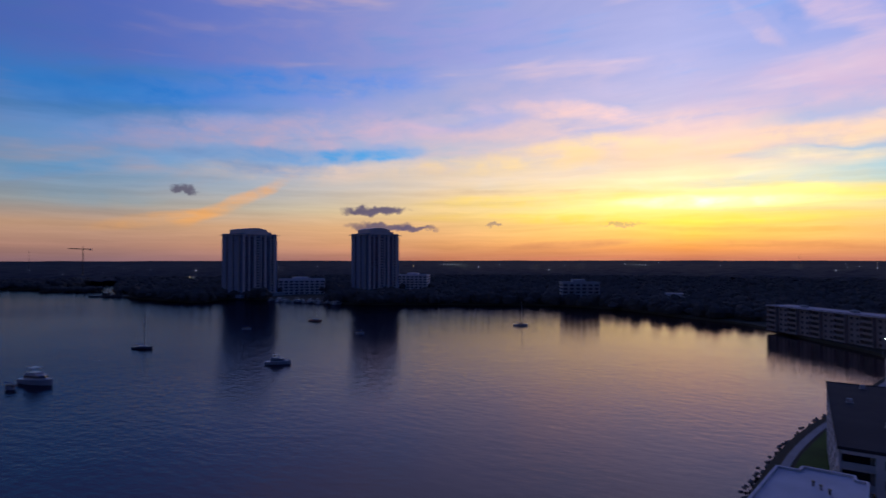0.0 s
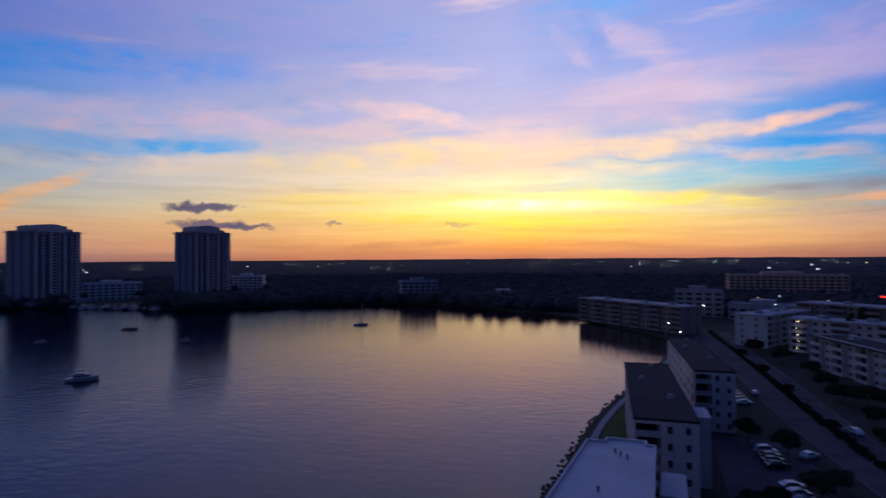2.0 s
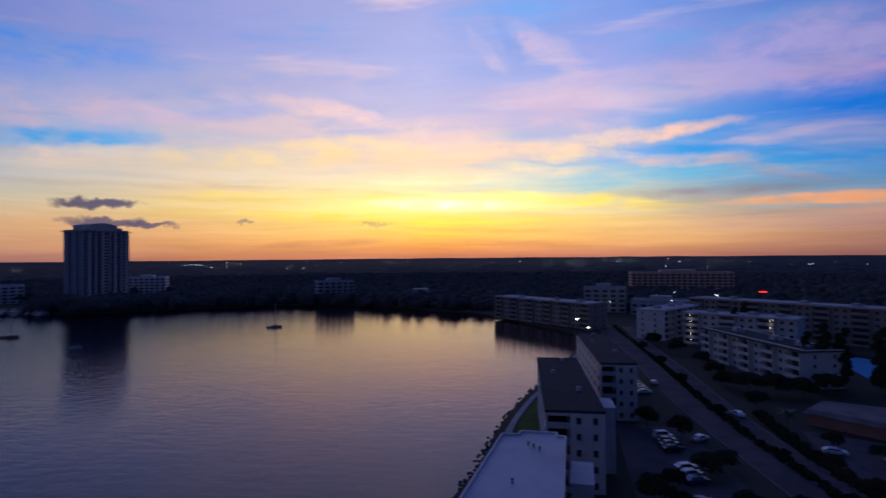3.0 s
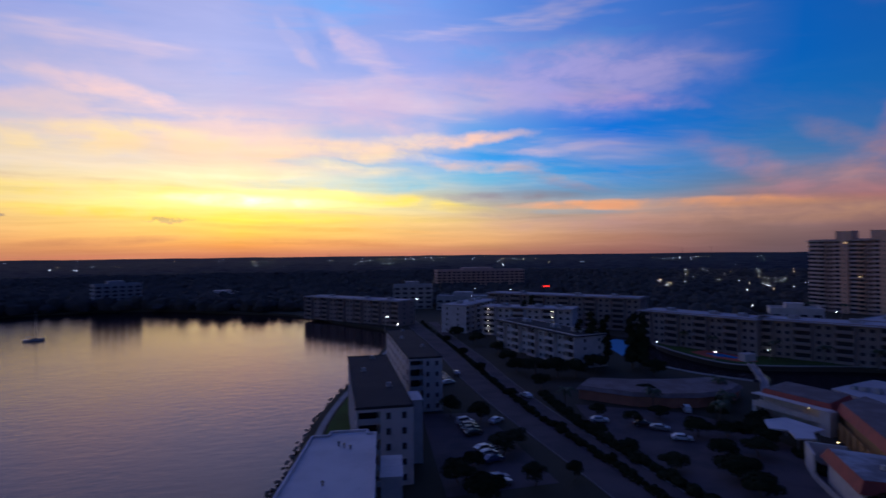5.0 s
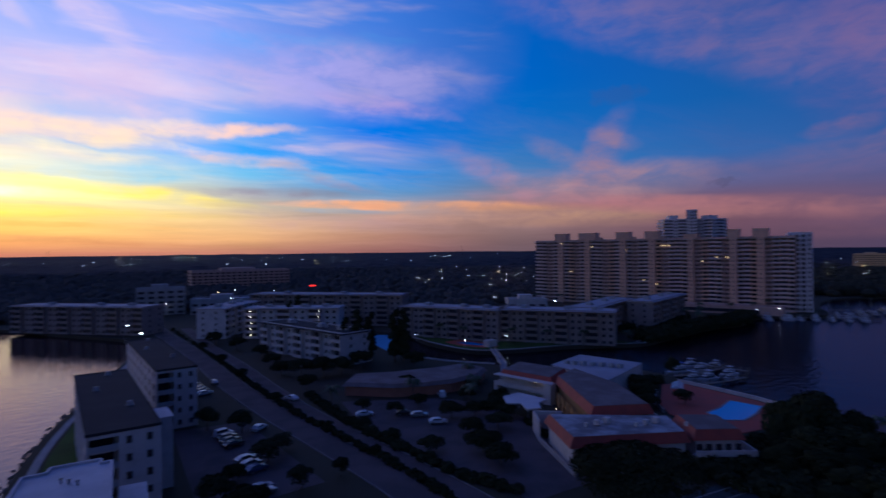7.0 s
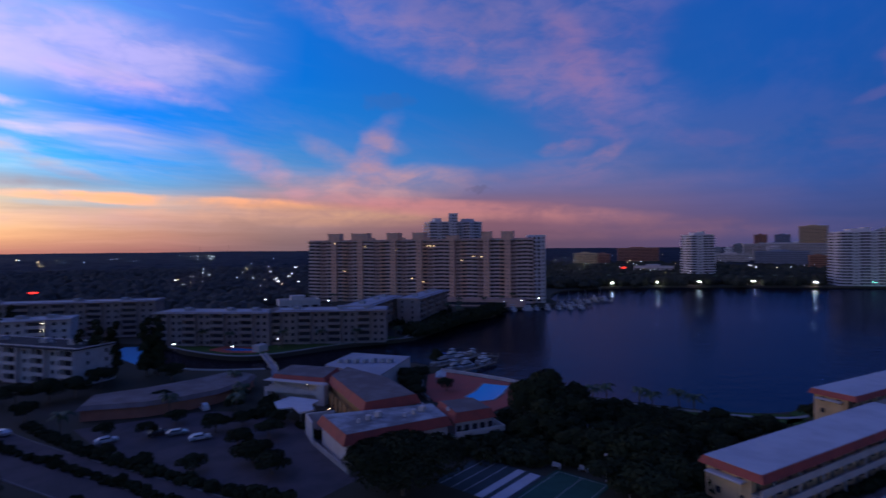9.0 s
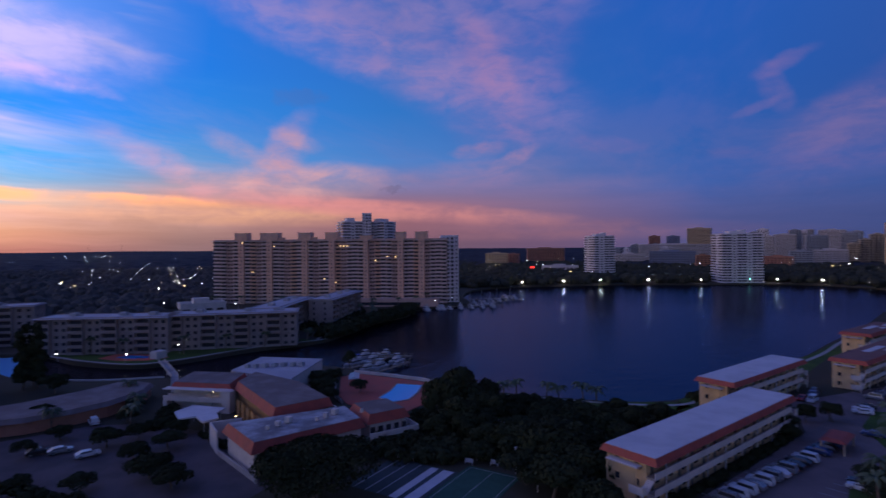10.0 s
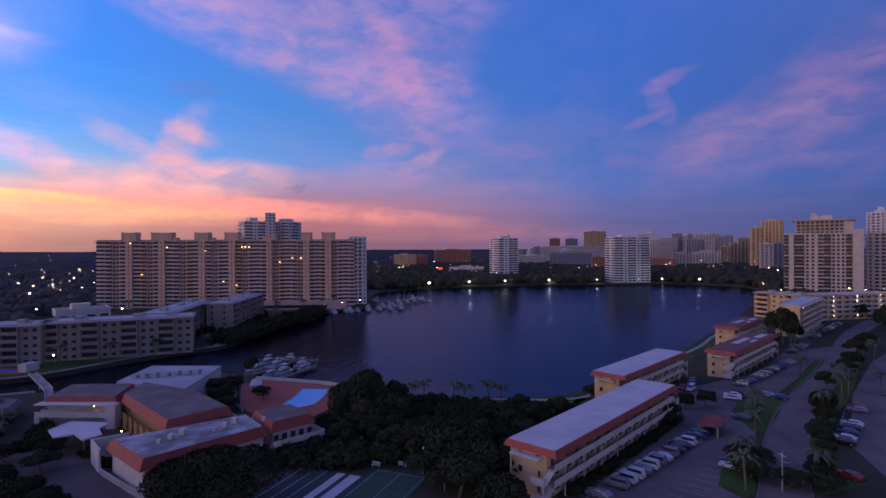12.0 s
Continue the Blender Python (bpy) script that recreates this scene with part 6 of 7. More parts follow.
prism(bm, [(-3.5, 4), (-4, -3), (-1, -9), (2.0, -8), (1.5, 2)], 0.125, 0.18)
part("pool_water", bm, POOL_WATER, bank_pool)
bm = bmesh.new()
box(bm, -2, 3, -15, -11.5, 0.12, 2.9)
part("pool_house", bm, WHITE, bank_pool)
lot("sand_patch", [(130, 33), (135, 12), (128, 11), (122, 31)], G + 0.03, PAVING, "bare sandy patch among the shrubs", "ground")

# Turquoise sheet where the canal ends between the blocks; its colour imitates mirrored sky.
bm = bmesh.new()
prism(bm, [(136.2, 221.1), (145.6, 237.4), (152.8, 243.4), (155.7, 238.2), (149.9, 224.2), (126.8, 189.0)], -0.6, 0.1)
single("lagoon", bm, CANAL_SKY, "still turquoise lagoon between the apartment blocks", "lagoon", kind="structure")


# ---- trees ----
def leaf_mesh(name, lobes, leaves, size, material, seed, droop=0.3):
    """Many small bent leaf clumps over the shells of some lobes (x, y, z, rx, rz)."""
    rng = np.random.default_rng(seed)
    share = np.array([l[3] ** 2 for l in lobes])
    pick = rng.choice(len(lobes), leaves, p=share / share.sum())
    lobe = np.array(lobes)[pick]
    d = rng.normal(size=(leaves, 3))
    d /= np.linalg.norm(d, axis=1)[:, None]
    d[:, 2] = np.where(d[:, 2] < -0.45, -d[:, 2], d[:, 2])
    reach = (0.62 + 0.42 * rng.random(leaves) ** 0.6)[:, None]
    centre = lobe[:, :3] + d * reach * np.stack([lobe[:, 3], lobe[:, 3], lobe[:, 4]], 1)
    a = np.cross(d, rng.normal(size=(leaves, 3)))
    a /= np.linalg.norm(a, axis=1)[:, None]
    b = np.cross(d, a) + d * rng.normal(scale=0.6, size=(leaves, 1))
    b /= np.linalg.norm(b, axis=1)[:, None]
    s = (size * (0.6 + 0.8 * rng.random(leaves)))[:, None]
    tips = [centre - a * s, centre + b * s * 0.8 + d * s * 0.2, centre + a * s - np.array([0, 0, droop]) * s, centre - b * s * 0.8 - d * s * 0.2]
    verts = np.stack(tips, 1).reshape(-1, 3)
    faces = [f for i in range(leaves) for f in ((4 * i, 4 * i + 1, 4 * i + 2), (4 * i, 4 * i + 2, 4 * i + 3))]
    me = bpy.data.meshes.new(name)
    me.from_pydata(verts.tolist(), [], faces)
    me.materials.append(material)
    return me


def trunk_mesh(name, h, r, limbs, seed, material=BARK):
    rng = random.Random(seed)
    bm = bmesh.new()
    top = (rng.uniform(-0.3, 0.3), rng.uniform(-0.3, 0.3), h * 0.5)
    rod(bm, (0, 0, -0.2), top, r, r * 0.7, 7)
    for k in range(limbs):
        a = 2 * math.pi * k / limbs + rng.uniform(-0.4, 0.4)
        reach = h * rng.uniform(0.25, 0.45)
        rod(bm, top, (top[0] + reach * math.cos(a), top[1] + reach * math.sin(a), h * rng.uniform(0.7, 0.9)), r * 0.5, r * 0.15, 5)
    return mesh_of(name, bm, material)


def make_lobes(width, h, count, seed):
    rng = random.Random(seed)
    out = [(0, 0, h * 0.68, width * 0.62, h * 0.30)]
    for k in range(count):
        a = 2 * math.pi * k / count + rng.uniform(-0.5, 0.5)
        q = width * rng.uniform(0.45, 0.68)
        out.append((q * math.cos(a), q * math.sin(a), h * rng.uniform(0.48, 0.76), width * rng.uniform(0.34, 0.5), h * rng.uniform(0.18, 0.28)))
    return out


BROAD = []
for k, (w, h, count, leaves) in enumerate(((1.0, 1.35, 7, 3000), (1.0, 1.7, 6, 3000), (1.0, 1.0, 8, 2800), (1.0, 2.2, 6, 2800))):
    BROAD.append((trunk_mesh("trunk", h * 0.9, 0.06, 5, 40 + k), leaf_mesh("crown", make_lobes(w, h, count, 20 + k), leaves, 0.055, LEAF, 60 + k), h))
BIG_TREE = (trunk_mesh("trunk", 1.0 * 0.85, 0.05, 7, 90), leaf_mesh("crown", make_lobes(1.0, 0.95, 11, 91), 16000, 0.024, LEAF, 92), 0.95)


def tree(x, y, radius, height, kind=None, label="dark green broadleaf tree with a dense crown", name="tree"):
    """A broadleaf tree with its own trunk and crown."""
    trunk, crown, unit = kind or BROAD[int(abs(x * 7 + y * 13)) % 4]
    root = thing(name, (x, y, G), (x * 37 + y * 91) % 360, label, "tree", "broadleaf trees")
    m = Matrix.Diagonal((radius, radius, height / unit / 0.98, 1))
    piece("trunk", trunk, root, m)
    piece("crown", crown, root, m)


def frond(bm, a, length, lift, seed):
    rng = random.Random(seed)
    steps = 6
    prev = None
    for i in range(steps + 1):
        t = i / steps
        r = length * t
        z = lift * math.sin(t * 2.0) - length * 0.62 * t * t
        w = 0.42 * math.sin(math.pi * min(1.0, 0.15 + t * 0.9)) + 0.03
        c = Vector((r * math.cos(a), r * math.sin(a), z))
        side = Vector((-math.sin(a), math.cos(a), 0))
        row = [bm.verts.new(c - side * w - Vector((0, 0, w * 0.7))), bm.verts.new(c), bm.verts.new(c + side * w - Vector((0, 0, w * 0.7)))]
        if prev:
            for q in (0, 1):
                if rng.random() > 0.08:
                    bm.faces.new((prev[q], prev[q + 1], row[q + 1], row[q]))
        prev = row


def palm_crown(seed):
    rng = random.Random(seed)
    bm = bmesh.new()
    for k in range(17):
        frond(bm, 2 * math.pi * k / 17 * 2.6 + rng.uniform(-0.2, 0.2), rng.uniform(2.2, 3.0), rng.uniform(0.2, 1.7), seed * 31 + k)
    return mesh_of("crown", bm, PALM_LEAF)


PALMS = [palm_crown(k) for k in range(3)]


def palm(x, y, height, ground=G, label="slender palm with a drooping crown", group="palms"):
    root = thing("palm", (x, y, ground), (x * 53 + y * 17) % 360, label, "palm", group)
    def build(bm):
        pts = [(0, 0, -0.2), (0.12, 0.02, height * 0.35), (0.3, 0.05, height * 0.7), (0.35, 0.05, height)]
        for a, b in zip(pts, pts[1:]):
            rod(bm, a, b, 0.2, 0.16, 7)
    piece("trunk", shared(("palm_trunk", height), build, BARK), root)
    piece("crown", PALMS[int(abs(x * 3 + y * 5)) % 3], root, pose(0.35, 0.05, height) @ Matrix.Diagonal((1.1, 1.1, 1.1, 1)))


def pine(x, y, height):
    root = thing("pine", (x, y, G), (x * 53) % 360, "tall dark feathery pine beside the canal", "pine", "tall pines")
    trunk = shared(("pine_trunk",), lambda bm: rod(bm, (0, 0, -0.01), (0, 0, 1.0), 0.02, 0.004, 7), BARK)
    if ("pine_crown",) not in MESHES:
        rng = random.Random(5)
        lobes = [(rng.uniform(-0.05, 0.05), rng.uniform(-0.05, 0.05), 0.16 + 0.052 * k, (0.075 + 0.035 * rng.random()) * (1.0 if k < 11 else 0.62), 0.07) for k in range(16)]
        MESHES[("pine_crown",)] = leaf_mesh("crown", lobes, 3000, 0.022, LEAF, 7)
    m = Matrix.Diagonal((height, height, height, 1))
    piece("trunk", trunk, root, m)
    piece("crown", MESHES[("pine_crown",)], root, m)


def shrub_belt(name, line, width, height, count, label, seed):
    """A hedge of many leaf clumps along a line."""
    rng = random.Random(seed)
    pts = smooth_line(line, 8)
    lobes = []
    for k in range(count):
        i = rng.randrange(len(pts) - 1)
        p = pts[i].lerp(pts[i + 1], rng.random()) + Vector((rng.uniform(-width, width), rng.uniform(-width, width))) * 0.5
        r = height * rng.uniform(0.45, 0.9)
        lobes.append((p.x, p.y, G + r * 0.5, r, r * rng.uniform(0.7, 1.1)))
    ob = new(name, leaf_mesh(name, lobes, count * 70, 0.30 * height / 2 + 0.10, LEAF, seed))
    tagged(ob, label, "shrubs", kind="stuff")


# Near the clubhouse, courts and bay.
tree(80.6, 50.0, 10.2, 10.0, BIG_TREE, "huge spreading dark tree beside the clubhouse")
for x, y, r, h in [(124, 42, 5.4, 11.0), (130, 39, 6.2, 12.5), (116, 35.5, 5.0, 9.0), (111, 38.5, 3.4, 6.5), (124, 31, 5.0, 8.5), (113, 32, 4.6, 7.0), (136, 34, 4.5, 8.0), (103, 13, 6.5, 8.5), (98, 8, 5.5, 7.5), (108, 20, 5.5, 7.0), (97, 17, 5.0, 6.0), (112, 9, 5.0, 7.0), (106, 2, 4.0, 6.0), (118, 22, 4.5, 5.5), (122, 12, 4.5, 6.0), (119, 0, 4.0, 5.5), (130, -2, 4.0, 6.0), (92, 12, 5.5, 7.5), (113, -5, 3.2, 4.5), (101, 3, 5.0, 7.0), (115, 14, 5.0, 6.5), (128, 18, 4.4, 5.5)]:
    tree(x, y, r, h)
for x, y, r, h in [(126, 4, 4.6, 5.6), (134, 8, 3.8, 4.6), (110, 27, 4.4, 6.0), (119, 30, 4.2, 6.4), (88, 4, 4.6, 6.0), (139, -8, 3.5, 5.0), (146, 2, 2.6, 3.4), (141, 26, 3.0, 4.0), (131, 25, 3.4, 4.4), (104, 28, 3.0, 4.0), (138, -16, 3.2, 4.2), (156, -18, 2.8, 4.0), (154.7, -75.5, 3.4, 5.0), (176.2, -87.1, 3.4, 5.5), (193.6, -101.1, 4.0, 6.0), (231.9, -124.5, 4.0, 6.5), (128.0, -61.9, 2.8, 4.4), (112.8, -40.8, 3.6, 3.8), (152.3, -47.0, 2.4, 4.4), (210, -112, 3.6, 5.5), (247, -137, 4.5, 7.0), (143, -32.8, 2.3, 6.0)]:
    tree(x, y, r, h)
for x, y, r, h in [(150, -40.6, 2.4, 4.4), (153, -46.4, 2.5, 4.4), (140, -34.5, 2.6, 4.0), (135, -33.5, 2.6, 3.6), (256, -110, 6.5, 15.5), (262, -117, 4.0, 8.0), (250, -103, 3.6, 6.0), (104, -45.5, 3.4, 3.2), (112, -43, 4.0, 4.0), (107, -40, 3.6, 3.6), (121, -59.8, 2.2, 3.0), (127, -62.2, 2.4, 3.2), (134, -65.6, 2.6, 3.6), (142, -69.8, 2.8, 4.2), (150, -73.8, 3.2, 5.2), (157, -76.8, 3.0, 4.6), (108, -52.6, 3.0, 3.6), (103, -51, 2.8, 3.2), (113, -55, 2.4, 3.0), (300, -178, 8.0, 11.0), (322, -192, 8.0, 10.0), (280, -176, 6.0, 8.0)]:
    tree(x, y, r, h)
for x, y, r, h in [(338, -215, 9.0, 13.0), (262, -170, 5.0, 6.0), (236, -150, 5.0, 6.0), (352, -190, 6.0, 9.0), (143, 74, 3.0, 4.0), (139, 83, 4.0, 5.0), (146, 89, 4.0, 5.0), (133, 78, 3.0, 4.0), (171, 92, 2.6, 6.4)]:
    tree(x, y, r, h)
# West side: boulevard, car parks and canal.
for x, y, r, h in [(37.8, 137, 3.0, 5.6), (43.4, 130, 3.2, 5.4), (41, 108, 3.6, 4.4), (45.6, 112, 3.0, 3.8), (49.4, 92.5, 1.7, 3.6), (78, 173, 5.0, 6.5), (84, 169, 5.0, 7.0), (90, 167, 4.5, 6.5), (41, 92, 2.6, 4.2), (74.5, 181, 3.6, 5.0), (77, 197, 3.6, 5.0), (80, 215, 3.6, 5.5), (79, 240, 4.0, 6.0), (76, 262, 4.0, 6.0), (78.6, 117, 2.6, 3.6), (88, 106, 3.4, 4.2), (67.5, 102, 2.2, 2.6), (70, 91, 3.0, 3.4), (78, 84, 4.0, 4.6), (67.5, 114, 2.0, 2.4), (98.5, 97, 2.8, 3.6), (91, 92, 3.4, 4.0)]:
    tree(x, y, r, h)
for x, y, r, h in [(96, 136, 3.0, 4.6), (110, 122, 2.6, 3.6), (84, 94, 3.0, 3.6), (94, 104, 2.6, 3.4), (74, 126, 2.4, 3.4), (88, 120, 2.6, 3.4), (102, 116, 2.6, 3.4), (76, 76, 3.6, 4.2), (28, 96, 3.4, 4.6), (33, 103, 2.4, 3.2), (30, 88, 3.6, 5.0), (60.2, 97, 1.2, 2.2), (59.9, 118, 1.3, 2.4), (60.4, 150, 1.6, 2.8), (62.6, 186, 2.0, 3.4), (65, 215, 2.2, 3.8), (67.4, 250, 2.2, 3.8), (48, 215, 2.4, 4.4), (50, 240, 2.6, 4.4), (52, 262, 3.0, 5.0), (116, 160, 4.0, 6.0), (100, 172, 4.4, 6.5)]:
    tree(x, y, r, h)
for x, y, r, h in [(72, 156, 3.0, 5.0)]:
    tree(x, y, r, h)
for x, y, h in [(106, 184, 20), (103, 188, 17), (110.5, 182, 19), (117, 174.5, 20), (119.4, 172, 20), (121, 176, 16), (119, 268, 20), (112, 262, 18)]:
    pine(x, y, h)
for x, y, h in [(138.0, -52.9, 5.5), (194.3, -88.3, 5.5), (182.4, -93.7, 6.0), (122.6, -46.9, 7.5), (101.2, -37.3, 6.0), (110, -41, 6.0), (147.2, -56.5, 6.0), (213, -95.5, 6.5), (148, -72.5, 6.0), (162, -84, 7.0), (170.3, -90, 7.0), (222, -126, 7.0), (172, -99, 6.0), (108, -52, 5.0), (241, -106, 6.0), (196, 146, 6.5), (206, 141, 6.0), (186, 158, 6.5), (176, 170, 7.0), (166, 190, 6.5), (164, 206, 6.5), (213, 136, 5.6), (118, 134, 5.0), (92, 128, 5.0), (108, 119, 5.0), (70, 136, 5.0), (99, 112, 5.0), (294, 150, 8)]:
    palm(x, y, h)
for x, y, h in [(301, 146, 7), (290, 140, 7), (310, 150, 8), (332, 160, 8), (340, 190, 8), (330, 230, 8), (326, 262, 8), (320, 280, 8), (350, 150, 7), (365, 142, 7), (380, 140, 8), (153, 33, 3.2), (153.4, 29.5, 3.8), (153.5, 21, 4.0), (153, 17.5, 3.2), (153.5, 11, 4.2), (153.6, 7.5, 3.4)]:
    palm(x, y, h)
random.seed(4)
for k in range(26):  # a row of palms along the far bank
    t = k / 25
    a = far_at(79.5 + 30 * t, 662 + 14 * math.sin(9 * t) + random.uniform(-5, 5))
    if not on_water(a.x, a.y):
        palm(a.x, a.y, random.choice((9, 10, 11)), G, "tall palm on the far bank", "palms on the far bank")
shrub_belt("hedge", [(56, 50), (59.4, 74), (60.1, 92), (59.8, 112), (59.8, 140), (61.6, 172), (64.6, 208), (68, 256), (73, 330)], 1.2, 1.1, 300, "long dark hedge in the boulevard median", 11)
shrub_belt("hedge", [(69, 66), (66.4, 82), (66.2, 100), (66.6, 122), (70, 150)], 2.0, 1.4, 150, "hedge beside the clubhouse car park", 12)
shrub_belt("shrubs", [(120, 44), (136, 38), (142, 20), (140, 0), (136, -16)], 14.0, 2.0, 460, "dark shrubs between courts and bay", 13)
shrub_belt("shrubs", [(104, 46), (108, 34), (114, 22), (116, 6), (108, -4)], 12.0, 2.4, 420, "dark shrubs behind the courts", 14)
shrub_belt("mangroves", [(228, 135), (250, 135), (280, 137), (310, 134), (346, 139)], 10.0, 4.4, 420, "dense dark mangroves on the point", 15)
shrub_belt("shrubs", [(96, -7), (118, -22), (140, -36)], 1.2, 1.2, 110, "low shrubs along the red-roofed block", 16)
shrub_belt("shrubs", [(86, 62), (96, 82), (100, 92)], 1.4, 1.0, 60, "low shrubs along the clubhouse wall", 17)
shrub_belt("shrubs", [(100, 106), (106, 108), (112, 112)], 4.0, 1.6, 60, "planting at the clubhouse entrance", 18)
shrub_belt("shrubs", [(230, 180), (260, 160), (290, 160), (320, 170)], 16.0, 3.2, 200, "dark shrubs behind the canal slabs", 19)
shrub_belt("shrubs", [(134, 88), (142, 84), (150, 92), (160, 92)], 4.0, 2.0, 70, "dark shrubs behind the pool terrace", 20)


BANK_LAMPS = []
for b, d, kind in [(78.5, 668, LAMP_BANK), (79.6, 668, LAMP_BANK), (83.9, 612, LAMP_BANK), (87.65, 622, LAMP_BANK), (92.35, 640, LAMP_BANK), (96.95, 655, LAMP_BANK), (101.0, 668, LAMP_GREEN), (106.3, 694, LAMP_BANK), (109.6, 690, LAMP_BANK), (103.2, 690, LAMP_BANK)]:
    d = next((q for q in range(420, 900, 2) if on_water(*far_at(b, q - 2)) and not on_water(*far_at(b, q)) and q > d - 90), d)
    BANK_LAMPS.append((far_at(b, d + 0.6), kind))
    clear_spot = far_at(b, d + 4)
    OCCUPIED.append((clear_spot.x, clear_spot.y, 11))


def woods(name, zones, size, label, seed, material=WOODS_GLARE, sides=7):
    """A wood of many lumpy crowns; zones are (bearing from, to, near, far, count)."""
    rng = random.Random(seed)
    verts, faces = [], []
    for b0, b1, near, far, count in zones:
        for _ in range(count):
            p = far_at(rng.uniform(b0, b1), math.sqrt(rng.uniform(near**2, far**2)))
            if on_water(p.x, p.y) or on_water(p.x * 1.006, p.y * 1.006) or any((p.x - x) ** 2 + (p.y - y) ** 2 < r * r for x, y, r in OCCUPIED):
                continue
            h, r = size * rng.uniform(0.55, 1.15), size * rng.uniform(0.38, 0.62)
            for lump in range(2):
                q = p + Vector((rng.uniform(-1, 1), rng.uniform(-1, 1))) * r * 0.7 * lump
                hh, rr = h * (1 if lump == 0 else rng.uniform(0.6, 0.9)), r * (1 if lump == 0 else 0.7)
                base = len(verts)
                for ring, (zz, rad) in enumerate(((0.05, 0.75), (0.5, 1.0), (0.82, 0.72))):
                    for i in range(sides):
                        a = 2 * math.pi * (i + 0.5 * ring) / sides
                        jig = rng.uniform(0.72, 1.2)
                        verts.append((q.x + rr * rad * jig * math.cos(a), q.y + rr * rad * jig * math.sin(a), G + hh * zz * rng.uniform(0.88, 1.1)))
                verts.append((q.x, q.y, G + hh))
                for ring in (0, 1):
                    for i in range(sides):
                        j = (i + 1) % sides
                        a, b = base + ring * sides, base + (ring + 1) * sides
                        faces += [(a + i, a + j, b + i), (a + j, b + j, b + i)]
                for i in range(sides):
                    faces.append((base + 2 * sides + i, base + 2 * sides + (i + 1) % sides, base + 3 * sides))
    me = bpy.data.meshes.new(name)
    me.from_pydata(verts, [], faces)
    me.materials.append(material)
    tagged(new(name, me), label, "woods", kind="stuff")


woods("woods_west", [(-76, -8, 430, 700, 5200), (-76, -8, 700, 1150, 5200), (-64.8, -60.5, 890, 940, 70)], 11.0, "dark mangrove woods along the west shore", 31)
woods("woods_north", [(-10, 60, 430, 760, 4200), (-10, 62, 760, 1200, 4600), (16, 44, 330, 430, 260)], 9.5, "dark tree canopy among the streets", 32)
woods("woods_east", [(60, 124, 560, 860, 3600), (60, 124, 860, 1300, 3200), (112, 124, 380, 560, 500)], 10.0, "dark tree belt along the east shore", 33, WOODS_EAST)


def canopy_sheet():
    """Far woods as a rolling sheet of crowns out to the horizon."""
    rows, cols = 130, 460
    verts, faces = [], []
    for i in range(rows):
        r = 1080 * (4300 / 1080) ** (i / (rows - 1))
        for j in range(cols):
            a = radians(-84 + 220 * j / (cols - 1))
            x, y = r * math.sin(a), r * math.cos(a)
            z = G + 6.5 + 3.5 * noise.noise((x * 0.045, y * 0.045, 0)) + 3.0 * noise.noise((x * 0.012, y * 0.012, 5)) + 1.5 * noise.noise((x * 0.2, y * 0.2, 9))
            verts.append((x, y, z))
    for i in range(rows - 1):
        for j in range(cols - 1):
            k = i * cols + j
            faces.append((k, k + 1, k + cols + 1, k + cols))
    me = bpy.data.meshes.new("far_canopy")
    me.from_pydata(verts, [], faces)
    me.materials.append(WOODS_HAZE)
    tagged(new("far_canopy", me), "endless dark tree canopy to the horizon", "woods", kind="stuff")


canopy_sheet()
bm = bmesh.new()
for k in range(60):
    a = random.uniform(0, 6.28)
    q = math.sqrt(random.random())
    bmesh.ops.create_icosphere(bm, subdivisions=1, radius=random.uniform(2.6, 5.0), matrix=Matrix.Translation((-806 + 40 * q * math.cos(a), 386 + 20 * q * math.sin(a) + 0.35 * 40 * q * math.cos(a), 3.0)))
for v in bm.verts:
    v.co += Vector((random.uniform(-0.8, 0.8), random.uniform(-0.8, 0.8), random.uniform(-0.8, 0.8)))
single("islet_thicket", bm, WOODS_GLARE, "dark thicket on the low islet", "thicket", kind="stuff")


# ---- lamps ----
def lamp_parts(height, arm, head):
    return (shared(("lamp_post", height), lambda bm: rod(bm, (0, 0, 0), (0, 0, height), 0.09, 0.05), STEEL),
            shared(("lamp_arm", arm), lambda bm: rod(bm, (0, 0, 0), (arm, 0, 0.25), 0.045, 0.035), STEEL),
            shared(("lamp_head", head), lambda bm: box(bm, -head, head, -head * 0.6, head * 0.6, -0.16, 0.1), LAMP))


def street_lamp(x, y, height=8.0, head=0.4, glow=None, group="street lamps", label="tall street lamp, lit white"):
    root = thing("street_lamp", (x, y, G), (x * 17 + y * 29) % 360, label, "street lamp", group)
    post, arm, top = lamp_parts(height, 1.4, head)
    piece("post", post, root)
    piece("arm", arm, root, pose(0, 0, height))
    if glow:
        top = shared(("lamp_head", head, glow.name), lambda bm: box(bm, -head, head, -head * 0.6, head * 0.6, -0.16, 0.1), glow)
    piece("head", top, root, pose(1.5, 0, height + 0.25))


for x, y in [(106, 403), (92, 337), (86, 406), (45, 297), (47.5, 263)]:
    street_lamp(x, y, 8.0, 0.4)
for x, y in [(282, 311), (284, 292), (289, 273), (291, 256), (296, 241)]:
    street_lamp(x, y, 6.5, 0.3)
for x, y in [(466, 497), (460, 474), (411, 433), (364, 375), (533, 522), (477, 458), (563, 526), (425, 414), (427, 388), (495, 436), (806, 811), (807, 799), (620, 700), (680, 640)]:
    street_lamp(x, y, 9.0, 0.3, None, "car park lamps")
for p, kind in BANK_LAMPS:
    street_lamp(p.x, p.y, 4.4, 0.75, kind, "lamps on the far bank", "lit lamp on the far bank")
